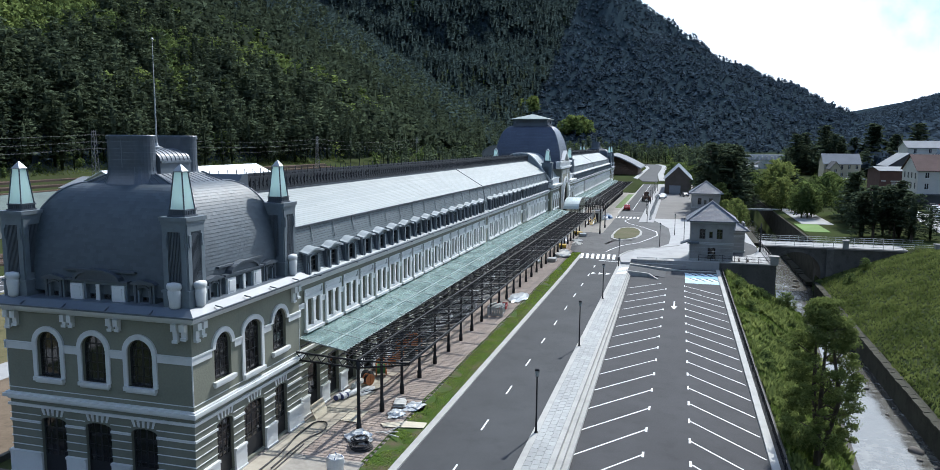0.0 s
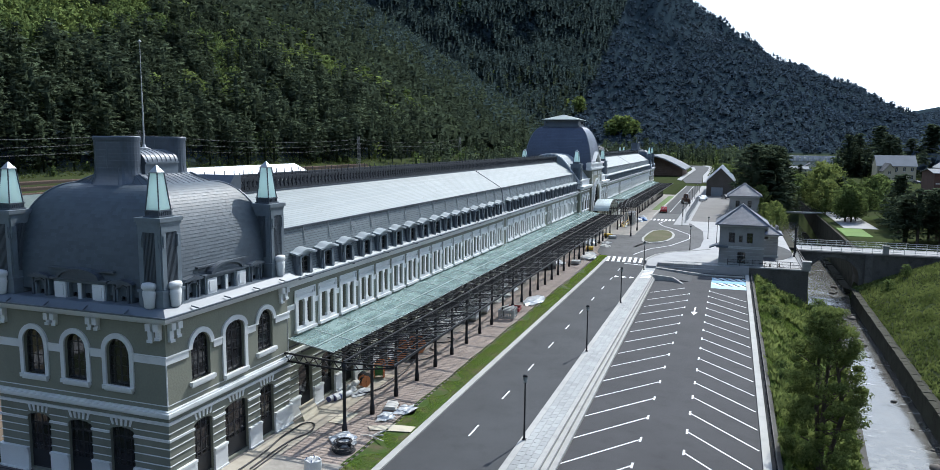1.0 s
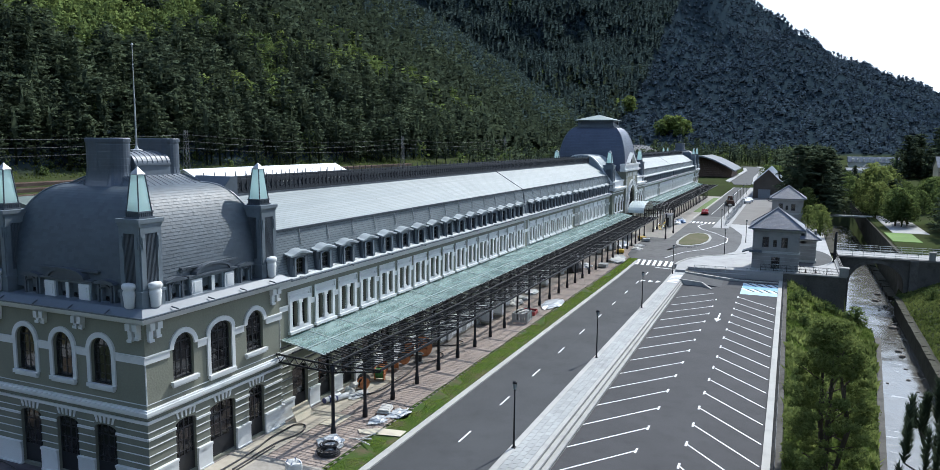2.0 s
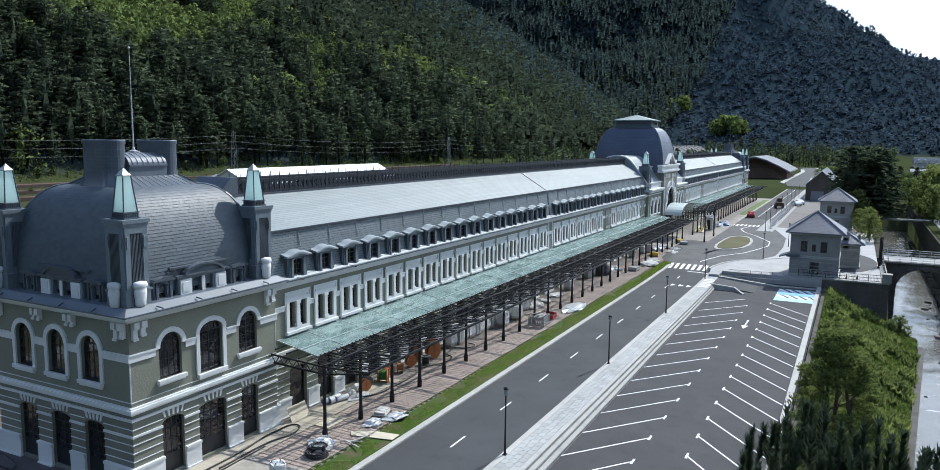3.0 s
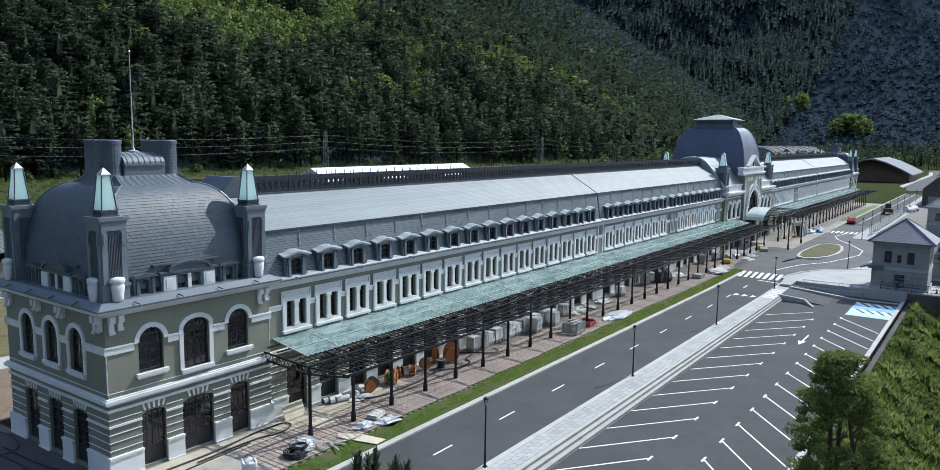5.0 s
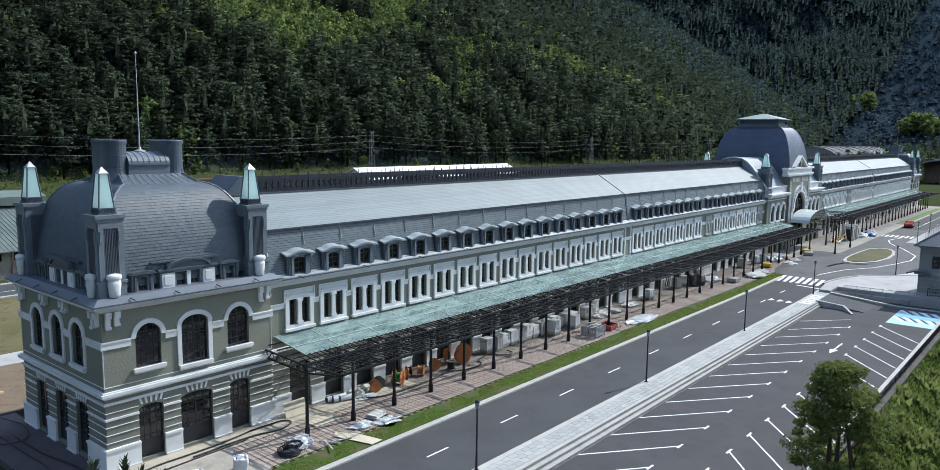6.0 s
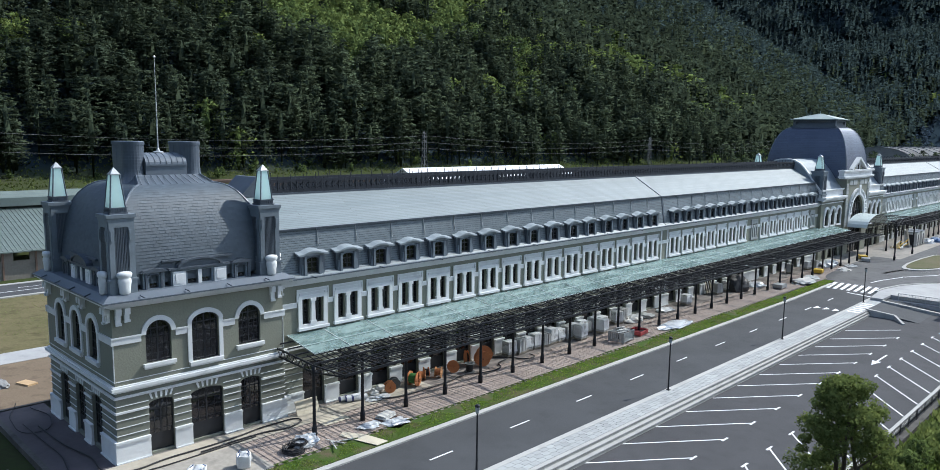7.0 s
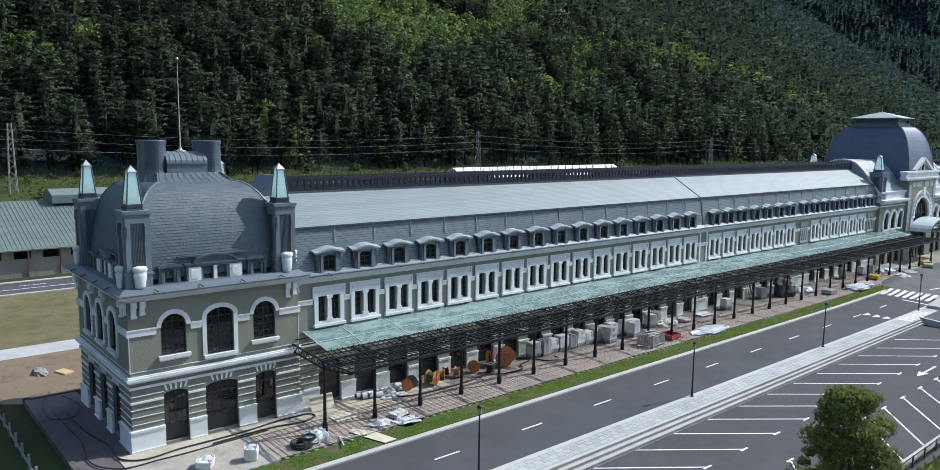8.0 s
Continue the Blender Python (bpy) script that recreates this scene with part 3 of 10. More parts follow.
        for (c, d, w, s, r), dr in zip(B, doors):
            for key, bars in ((("door", d), (4, 5)), (("win", w, s, r), (4, 5))):
                if key not in leaf_cache:
                    leaf_cache[key] = window_leaf(d, 3.13, 0.24, *bars, panel=1.0) if key[0] == "door" else window_leaf(w, 8.87 - s, r, *bars)
            pl = plane + (inset if side in "en" else -inset)
            set_window(leaf_cache[("door", d)], parent, side, c, 1.06, pl, "door", "dark glazed timber door")
            set_window(leaf_cache[("win", w, s, r)], parent, side, c, s, pl, "window")
    made.append(part("lower_wall", low, RUSTIC, parent, "olive banded ashlar ground storey"))
    made.append(part("upper_wall", up, OLIVE, parent, "olive roughcast upper storey"))
    made.append(part("moulding", trim, WHITE, parent, "white stucco mouldings"))
    made.append(part("ashlar_joint", lines, WHITE, parent, "fine white joints"))
    # added interior floors, coloured near black so that the rooms look unlit
    bm = bmesh.new()
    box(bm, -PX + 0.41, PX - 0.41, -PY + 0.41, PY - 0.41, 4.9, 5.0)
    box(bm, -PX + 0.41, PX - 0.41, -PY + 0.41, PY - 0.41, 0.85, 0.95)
    part("storey_floor", bm, ROOMDARK, parent)
    # cornice: stepped white mouldings with a zinc gutter roof on top
    bm = bmesh.new()
    for z0, z1, d in ((Z_CORN, 9.98, 0.14), (9.98, 10.10, 0.34), (10.10, 10.24, 0.52)):
        box(bm, -PX - d, PX + d, -PY - d, PY + d, z0, z1)
    part("cornice", bm, WHITE, parent, "white stepped cornice")
    bm = bmesh.new()
    box(bm, -PX - 0.62, PX + 0.62, -PY - 0.62, PY + 0.62, 10.242, 10.33)
    box(bm, -PX - 0.56, PX + 0.56, -PY - 0.56, PY + 0.56, 10.33, 10.62, top=0.93)
    part("eaves_roof", bm, ZINC, parent, "blue grey zinc eaves")
    # snow hooks along the eaves
    bm = bmesh.new()
    for side, width, f, plane in faces(0):
        for u in (-3.9, -1.3, 1.3, 3.9):
            bar(bm, f(u, 10.52, 0.42), f(u + 0.12, 10.42, 0.78), 0.05, 0.06)
    part("gutter_hook", bm, ZINCDARK, parent)
    # attic storey
    attic = bmesh.new()
    cap = bmesh.new()
    white = bmesh.new()
    for side, width, f, plane in faces(0):
        h = width / 2
        k = -0.42
        on_wall = facing(side, plane + (k if side in "en" else -k))
        g = lambda u, v, d, on_wall=on_wall: on_wall(u, v - 0.38, d)
        prism(attic, [(-h + 0.42, 10.6), (h - 0.42, 10.6), (h - 0.42, 10.95), (-h + 0.42, 10.95)], -0.5, 0.0, g)
        small = window_leaf(0.52, 0.78, 0.14, 2, 2)
        mid = window_leaf(0.56, 0.78, 0.0, 2, 2)
        pl = plane + ((k - 0.02) if side in "en" else -(k - 0.02))
        # small side dormers
        for u in (-2.75, 2.75):
            wall(attic, u - 0.62, u + 0.62, 10.95, 11.95, 0.7, [(u - 0.27, u + 0.27, 11.02, 11.66, 0.14)], g)
            prism(cap, [(u - 0.78, 11.95), (u + 0.78, 11.95), (u + 0.62, 12.08), (u, 12.2), (u - 0.62, 12.08)], -0.9, 0.16, g)
            arch_band(cap, u, 11.66, 0.29, 0.16, 0.1, 0.001, 0.07, g, 8)
            for e in (-1, 1):
                prism(cap, [(u + e * 0.45 - 0.06, 10.95), (u + e * 0.45 + 0.06, 10.95), (u + e * 0.45 + 0.06, 11.9), (u + e * 0.45 - 0.06, 11.9)], 0.001, 0.09, g)
            set_window(small, parent, side, u, 10.64, pl - (0.25 if side in "en" else -0.25), "attic_window")
        # middle group: two lights between white panels under a curved pediment
        wall(attic, -1.75, 1.75, 10.95, 11.95, 0.7, [(-0.75, -0.12, 11.02, 11.8, 0), (0.12, 0.75, 11.02, 11.8, 0)], g)
        for u in (-0.435, 0.435):
            set_window(mid, parent, side, u, 10.64, pl - (0.25 if side in "en" else -0.25), "attic_window")
        for u in (-1.28, 1.28):
            white = bmesh.new()
            prism(white, [(u - 0.38, 11.0), (u + 0.38, 11.0), (u + 0.38, 11.82), (u - 0.38, 11.82)], 0.002, 0.1, g)
            prism(white, [(u - 0.24, 11.14), (u + 0.24, 11.14), (u + 0.24, 11.68), (u - 0.24, 11.68)], 0.1, 0.13, g)
            part("attic_panel", white, WHITE, parent, "white attic panel")
        white = bmesh.new()
        prism(white, [(-0.11, 11.0), (0.11, 11.0), (0.11, 11.82), (-0.11, 11.82)], 0.002, 0.06, g)
        part("attic_mullion", white, WHITE, parent, "white attic mullion")
        prism(cap, [(-1.9, 11.95), (1.9, 11.95), (1.9, 12.06), (-1.9, 12.06)], -0.9, 0.16, g)
        seg = [(1.25 * math.cos(math.pi * i / 10), 12.06 + 0.42 * math.sin(math.pi * i / 10)) for i in range(11)]
        prism(cap, seg, -1.4, 0.1, g)
        seg2 = [(1.42 * math.cos(math.pi * i / 10), 12.06 + 0.54 * math.sin(math.pi * i / 10)) for i in range(11)]
        for i in range(10):
            prism(cap, [seg[i], seg2[i], seg2[i + 1], seg[i + 1]], -1.4, 0.2, g)
        prism(cap, [(-2.2, 12.44), (2.2, 12.44), (2.2, 12.54), (-2.2, 12.54)], -1.6, -0.04, g)
    part("attic_wall", attic, PIER, parent, "grey zinc clad attic")
    part("dormer_cap", cap, ZINCDARK, parent, "dark zinc dormer hoods")
    # the four corner piers with glass lanterns
    pier, louvre, urn = bmesh.new(), bmesh.new(), bmesh.new()
    s = 0.74
    box(pier, -s, s, -s, s, 10.45, 11.35)
    box(pier, -s - 0.06, s + 0.06, -s - 0.06, s + 0.06, 11.35, 11.47)
    box(pier, -s + 0.08, s - 0.08, -s + 0.08, s - 0.08, 11.47, 14.7)
    box(pier, -s, s, -s, s, 14.7, 14.86)
    box(pier, -s - 0.06, s + 0.06, -s - 0.06, s + 0.06, 14.86, 15.06)
    q = s - 0.08
    for side in "ewsn":
        g = facing(side, q if side in "en" else -q)
        for a, b in ((-q, -0.38), (0.38, q)):
            prism(pier, [(a, 11.47), (b, 11.47), (b, 14.7), (a, 14.7)], 0.0, 0.07, g)
        prism(pier, [(-0.38, 11.47), (0.38, 11.47), (0.38, 11.8), (-0.38, 11.8)], 0.0, 0.07, g)
        prism(pier, [(-0.38, 14.35), (0.38, 14.35), (0.38, 14.7), (-0.38, 14.7)], 0.0, 0.07, g)
        for e in (-1, 1):
            prism(pier, [(e * 0.50 - 0.09, 13.6), (e * 0.50 + 0.09, 13.6), (e * 0.50 + 0.09, 14.2), (e * 0.50 - 0.09, 14.2)], 0.07, 0.12, g)
        for i in range(9):
            u = -0.34 + 0.085 * i
            prism(louvre, [(u - 0.022, 11.82), (u + 0.022, 11.82), (u + 0.022, 14.33), (u - 0.022, 14.33)], 0.003, 0.045, g)
    pier_me, louvre_me = mesh_of(pier, PIER, "pier"), mesh_of(louvre, ZINCDARK, "louvre")
    base, glass, rib, tip = bmesh.new(), bmesh.new(), bmesh.new(), bmesh.new()
    box(base, -0.5, 0.5, -0.5, 0.5, 15.06, 15.14)
    box(base, -0.44, 0.44, -0.44, 0.44, 15.14, 15.36)
    for i in range(-3, 4):
        for e in (-1, 1):
            box(base, i * 0.13 - 0.02, i * 0.13 + 0.02, e * 0.455 - 0.02, e * 0.455 + 0.02, 15.16, 15.34)
            box(base, e * 0.455 - 0.02, e * 0.455 + 0.02, i * 0.13 - 0.02, i * 0.13 + 0.02, 15.16, 15.34)
    box(base, -0.48, 0.48, -0.48, 0.48, 15.36, 15.42)
    box(glass, -0.40, 0.40, -0.40, 0.40, 15.42, 17.22, top=0.56)
    for a, b in ((-1, -1), (1, -1), (1, 1), (-1, 1)):
        bar(rib, (a * 0.41, b * 0.41, 15.42), (a * 0.235, b * 0.235, 17.23), 0.06, 0.06)
    box(tip, -0.27, 0.27, -0.27, 0.27, 17.22, 17.27)
    box(tip, -0.25, 0.25, -0.25, 0.25, 17.27, 17.62, top=0.03)
    base_me, glass_me = mesh_of(base, ZINCDARK, "lantern_base"), mesh_of(glass, LANTERN, "lantern_glass")
    rib_me, tip_me = mesh_of(rib, ZINCDARK, "lantern_rib"), mesh_of(tip, GALV, "lantern_tip")
    lathe(urn, [(0.22, 0.0), (0.3, 0.08), (0.32, 0.4), (0.37, 0.7), (0.36, 0.86), (0.31, 0.92), (0.40, 1.0), (0.42, 1.14), (0.36, 1.25), (0.12, 1.3)], 14, sx=0.62)
    urn_me = mesh_of(urn, WHITE, "vase", True)
    for a in (-1, 1):
        for b in (-1, 1):
            x, y = a * (PX - 0.78), b * (PY - 0.78)
            p = put("corner_pier", pier_me, parent, (x, y, 0), 0, "grey zinc corner pier")
            put("louvre", louvre_me, p)
            lan = put("lantern", base_me, parent, (x, y, 0), 0, "tapered pale green glass lantern")
            put("lantern_glass", glass_me, lan)
            put("lantern_rib", rib_me, lan)
            put("lantern_tip", tip_me, lan)
            put("vase", urn_me, parent, (x + a * 0.86, y, 10.6), 0, "white wrapped vase")
            put("vase", urn_me, parent, (x, y + b * 0.86, 10.6), 90, "white wrapped vase")
    # the domed roof: four curved slopes with rolled hips
    roof, hips = bmesh.new(), [bmesh.new() for _ in range(4)]
    n = 14
    rings = []
    for i in range(n + 1):
        w = math.pi / 2 * i / n
        k = math.cos(w) ** 0.9
        z = 10.9 + 5.55 * math.sin(w)
        hx, hy = 2.55 + (PX - 0.62 - 2.55) * k, 2.2 + (PY - 0.62 - 2.2) * k
        rings.append([(-hx, -hy, z), (hx, -hy, z), (hx, hy, z), (-hx, hy, z)])
    vs = [[roof.verts.new(p) for p in r] for r in rings]
    for r0, r1 in zip(vs, vs[1:]):
        for i in range(4):
            j = (i + 1) % 4
            roof.faces.new((r0[i], r0[j], r1[j], r1[i]))
    roof.faces.new(vs[-1])
    roof.faces.new(vs[0][::-1])
    for i in range(4):
        for r0, r1 in zip(rings, rings[1:]):
            rod(hips[i], r0[i], r1[i], 0.075, 6)
    part("dome_roof", roof, ZINCDARK, parent, "curved dark dome roof under the slates")
    # lapped slates in courses on the four slopes
    gs = np.random.default_rng(61)
    cum = [0.0]
    fine = [(math.pi / 2 * i / 200) for i in range(201)]

    def slope_at(w):
        k = math.cos(w) ** 0.9
        return 2.55 + (PX - 0.62 - 2.55) * k, 2.2 + (PY - 0.62 - 2.2) * k, 10.9 + 5.55 * math.sin(w)

    for w0, w1 in zip(fine, fine[1:]):
        (a, _, z0), (b, _, z1) = slope_at(w0), slope_at(w1)
        cum.append(cum[-1] + math.hypot(a - b, z1 - z0))
    rows_n = int(cum[-1] / 0.185)
    cuts = [slope_at(float(np.interp(cum[-1] * i / rows_n, cum, fine))) for i in range(rows_n + 1)]
    verts, quads = [], []
    for r, ((xa, ya, za), (xb, yb, zb)) in enumerate(zip(cuts, cuts[1:])):
        for side in range(4):
            h0, h1 = (ya, yb) if side % 2 == 0 else (xa, xb)
            d0, d1 = (xa, xb) if side % 2 == 0 else (ya, yb)
            k = max(3, round(2 * h0 / 0.36))
            marks_u = [-1.0] + [(-1 + 2 * (i + 0.5 * (r % 2)) / k) for i in range(1 - r % 2, k)] + [1.0]
            sg = 1 if side < 2 else -1
            for u0, u1 in zip(marks_u, marks_u[1:]):
                if u1 - u0 < 0.02:
                    continue
                lift = 0.030 + 0.006 * gs.random()
                gap = 0.006 / h0
                quad = [((u0 + gap) * h0, d0 + lift, za), ((u1 - gap) * h0, d0 + lift, za), ((u1 - gap) * h1, d1 + 0.008, zb + 0.006), ((u0 + gap) * h1, d1 + 0.008, zb + 0.006),
                        ((u0 + gap) * h0, d0 + 0.004, za), ((u1 - gap) * h0, d0 + 0.004, za)]
                base = len(verts)
                for u, d, z in quad:
                    verts.append((sg * d, sg * u, z) if side % 2 == 0 else (-sg * u, sg * d, z))
                quads.append((base, base + 1, base + 2, base + 3))
                quads.append((base + 4, base + 5, base + 1, base))
    me = bpy.data.meshes.new("slates")
    me.from_pydata(verts, [], quads)
    me.materials.append(DOMESLATE)
    put("slate_cover", me, parent, label="lapped grey slates")["kind"] = "stuff"
    for b in hips:
        part("hip_roll", b, ZINC, parent)
    # flared zinc skirt, drum and two slab chimneys
    sk = bmesh.new()
    rows = []
    for i in range(6):
        t = i / 5
        rows.append((2.70 - 1.25 * t, 2.37 - 0.35 * t, 16.44 + 0.34 * t + 0.16 * t ** 3))
    rv = [[sk.verts.new((x, y, z)) for x, y in ((-hx, -hy), (hx, -hy), (hx, hy), (-hx, hy))] for hx, hy, z in rows]
    for a, b in zip(rv, rv[1:]):
        for i in range(4):
            j = (i + 1) % 4
            sk.faces.new((a[i], a[j], b[j], b[i]))
    sk.faces.new(rv[-1])
    sk.faces.new(rv[0][::-1])
    box(sk, -2.75, 2.75, -2.42, 2.42, 16.36, 16.44)
    for k in range(-5, 6):
        for e in (-1, 1):
            (x0, y0, z0), (x1, y1, z1) = rows[0], rows[-1]
            bar(sk, (e * x0, k * 0.44, z0 + 0.02), (e * x1, k * 0.38, z1 + 0.01), 0.02, 0.03)
            bar(sk, (k * 0.5, e * y0, z0 + 0.02), (k * 0.28, e * y1, z1 + 0.01), 0.02, 0.03)
    for a in (-1, 1):
        for b in (-1, 1):
            rod(sk, (a * 2.70, b * 2.37, 16.45), (a * 1.45, b * 2.02, 16.96), 0.05, 6)
    part("flared_skirt", sk, ZINC, parent, "standing seam zinc skirt")
    drum = bmesh.new()
    box(drum, -1.2, 1.2, -1.3, 1.3, 16.8, 17.55)
    box(drum, -1.28, 1.28, -1.3, 1.3, 17.50, 17.62)
    half = [(1.22 * math.cos(math.pi * i / 16), 17.62 + 0.68 * math.sin(math.pi * i / 16)) for i in range(17)]
    prism(drum, half, -1.3, 1.3, lambda u, v, d: (u, d, v))
    for k in range(-3, 4):
        for a, b in zip(half, half[1:]):
            bar(drum, (a[0] * 1.01, k * 0.36, a[1] + 0.008), (b[0] * 1.01, k * 0.36, b[1] + 0.008), 0.03, 0.035)
    part("saddle_roof", drum, ZINC, parent, "barrel shaped zinc saddle")
    # chimneys: slabs with half-round ends on a flared seamed foot
    ch = bmesh.new()
    prof = []
    for c, a0 in ((0.70, -90), (-0.70, 90)):
        prof += [(c + 0.66 * math.cos(radians(a0 + 15 * i)), 0.66 * math.sin(radians(a0 + 15 * i))) for i in range(13)]
    nn = len(prof)
    rings = [(16.36 + 0.16 * k, 1 + 0.20 * ((6 - k) / 6) ** 2, 1 + 0.34 * ((6 - k) / 6) ** 2) for k in range(7)]
    rings += [(17.33 + 0.19 * k, 1, 1) for k in range(1, 8)]
    body = []
    for k, (z, su, sv) in enumerate(rings):
        body.append((z, su, sv))
        if k >= 6:
            body.append((z + 0.012, su * 0.997, sv * 0.994))
    body += [(18.80, 0.997, 0.994), (18.80, 1.035, 1.06), (18.98, 1.035, 1.06), (19.02, 1.0, 1.0)]
    loops = [[ch.verts.new((u * su, v * sv, z)) for u, v in prof] for z, su, sv in body]
    for p, q in zip(loops, loops[1:]):
        for i in range(nn):
            j = (i + 1) % nn
            ch.faces.new((p[i], p[j], q[j], q[i]))
    ch.faces.new(loops[-1])
    ch.faces.new(loops[0][::-1])
    ch_me = mesh_of(ch, mat("chimney_zinc", (0.075, 0.095, 0.125), 0.36, 0.3, 1.2, 0.06, 0.1, fine=5, spec=0.8, stain=0.15), "chimney")
    seam_mes = []
    for u, v in prof[::2]:
        seams = bmesh.new()
        for (z0, a0, b0), (z1, a1, b1) in zip(rings[:6], rings[1:7]):
            bar(seams, (u * a0, v * b0, z0), (u * a1, v * b1, z1), 0.03, 0.03)
        seam_mes.append(mesh_of(seams, ZINC, "chimney_seam"))
    for v in (-0.66, 0.66):
        seams = bmesh.new()
        bar(seams, (-0.1, v, 17.3), (-0.1, v, 18.8), 0.03, 0.03)
        seam_mes.append(mesh_of(seams, ZINC, "chimney_seam"))
    for e in (-1, 1):
        c = put("chimney", ch_me, parent, (-0.2, e * 1.80, 0), 0, "zinc clad slab chimney with rounded ends")
        for me in seam_mes:
            put("chimney_seam", me, c)
    mast = bmesh.new()
    rod(mast, (0, 0, 18.3), (0, 0, 21.5), 0.05, 6, 0.035)
    rod(mast, (0, 0, 21.5), (0, 0, 24.2), 0.03, 6, 0.015)
    lathe(mast, [(0.02, 24.2), (0.09, 24.28), (0.02, 24.38)], 8)
    lathe(mast, [(0.34, 18.26), (0.33, 18.36), (0.12, 18.42), (0.05, 18.6)], 10)
    part("flag_mast", mast, GALV, parent, "thin steel mast")


pav_near = thing("end_pavilion", "olive and white station end pavilion with slate dome and lanterns", "building", (-PX, PY, 0), 0, "station buildings")
pavilion(pav_near)

# ---- the long wings ----


def wing(parent, near=True):
    """One wing from the end pavilion to the middle; near runs from y 10.7 to 105.3."""
    y0, y1 = PL, 105.3
    f = facing("e", X_WING)
    fb = facing("w", X_BACK + 0.35)
    low, up, trim = (bmesh.new() for _ in range(3))
    cs = CENTRES
    lower = [(c - 0.86, c + 0.86, 1.06, 3.85, 0.3) for c in cs]
    upper = [e for c in cs for e in ((c - 0.86, c - 0.24, 6.80, 8.55, 0), (c + 0.24, c + 0.86, 6.80, 8.55, 0))]
    wall(low, y0, y1, 0.75, 5.3, 0.4, lower, f)
    wall(up, y0, y1, 5.3, 9.55, 0.4, upper, f)
    prism(low, [(y0, 0.75), (y1, 0.75), (y1, 9.55), (y0, 9.55)], 0, -0.4, fb)
    edges = [y0] + [e for a, b, *_ in lower for e in (a, b)] + [y1]
    for a, b in zip(edges[::2], edges[1::2]):
        plinth = bmesh.new()
        prism(plinth, [(a, 0.75), (b, 0.75), (b, 0.98), (a, 0.98)], 0.002, 0.22, f)
        prism(plinth, [(a, 0.98), (b, 0.98), (b, 2.06), (a, 2.06)], 0.002, 0.15, f)
        prism(plinth, [(a, 2.06), (b, 2.06), (b, 2.2), (a, 2.2)], 0.002, 0.22, f)
        part("plinth", plinth, WHITE, parent, "white painted plinth")
        for z in (2.6, 3.05, 3.5, 3.95, 4.4):
            prism(trim, [(a, z - 0.02), (b, z - 0.02), (b, z + 0.02), (a, z + 0.02)], 0.002, 0.04, f)
    prism(trim, [(y0, 5.2), (y1, 5.2), (y1, 5.42), (y0, 5.42)], 0.002, 0.18, f)
    # fluted pilasters at the joint between the two lengths
    for c in (58.7, 60.0):
        prism(trim, [(c - 0.12, 2.2), (c + 0.12, 2.2), (c + 0.12, 9.5), (c - 0.12, 9.5)], 0.002, 0.08, f)
    # short bars linking the window groups
    ends = [y0] + [e for c in cs for e in (c - 1.22, c + 1.22)] + [y1]
    for a, b in zip(ends[::2], ends[1::2]):
        prism(trim, [(a, 8.05), (b, 8.05), (b, 8.33), (a, 8.33)], 0.002, 0.07, f)
        prism(trim, [(a, 8.33), (b, 8.33), (b, 8.4), (a, 8.4)], 0.002, 0.12, f)
    part("wing_wall", low, RUSTIC, parent, "olive banded ground storey")
    part("wing_upper_wall", up, OLIVE, parent, "olive rendered upper storey")
    part("moulding", trim, WHITE, parent, "white stucco string courses")
    bm = bmesh.new()
    for z0, z1, d in ((9.55, 9.72, 0.12), (9.72, 9.86, 0.28), (9.86, 10.0, 0.42)):
        box(bm, X_BACK + 0.35 - d, X_WING + d, y0, y1, z0, z1)
    part("cornice", bm, WHITE, parent, "white stepped cornice")
    bm = bmesh.new()
    box(bm, X_BACK + 0.35 - 0.52, X_WING + 0.52, y0, y1, 10.002, 10.09)
    part("gutter", bm, ZINC, parent, "zinc gutter ledge")
    bm = bmesh.new()
    y = y0 + 2.3
    while y < y1 - 1:
        bar(bm, (X_WING + 0.1, y, 10.13), (X_WING + 0.72, y + 0.12, 10.03), 0.06, 0.07)
        y += 5.8
    part("gutter_hook", bm, ZINCDARK, parent)
    bm = bmesh.new()
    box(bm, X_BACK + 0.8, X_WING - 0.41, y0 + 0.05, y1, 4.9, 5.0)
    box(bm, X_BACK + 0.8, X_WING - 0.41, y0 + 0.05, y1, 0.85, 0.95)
    part("storey_floor", bm, ROOMDARK, parent)
    # window surrounds: one mesh, set bay by bay
    bm = bmesh.new()
    g = facing("e", 0)
    for q in ([(-1.16, 6.6), (-0.86, 6.6), (-0.86, 6.8), (-1.16, 6.8)], [(-0.86, 6.6), (0.86, 6.6), (0.86, 6.8), (-0.86, 6.8)], [(0.86, 6.6), (1.16, 6.6), (1.16, 6.8), (0.86, 6.8)],
              [(-1.16, 6.8), (-0.86, 6.8), (-0.86, 8.55), (-1.16, 8.55)], [(0.86, 6.8), (1.16, 6.8), (1.16, 8.55), (0.86, 8.55)],
              [(-1.16, 8.55), (-0.86, 8.55), (-0.86, 8.78), (-1.16, 8.78)], [(-0.86, 8.55), (0.86, 8.55), (0.86, 8.78), (-0.86, 8.78)], [(0.86, 8.55), (1.16, 8.55), (1.16, 8.78), (0.86, 8.78)]):
        prism(bm, q, 0.002, 0.13, g)
    surround = mesh_of(bm, WHITE, "window_surround", weld=True)
    bm = bmesh.new()
    prism(bm, [(-1.24, 6.42), (1.24, 6.42), (1.24, 6.6), (-1.24, 6.6)], 0.002, 0.26, g)
    sill_me = mesh_of(bm, WHITE, "window_sill")
    bm = bmesh.new()
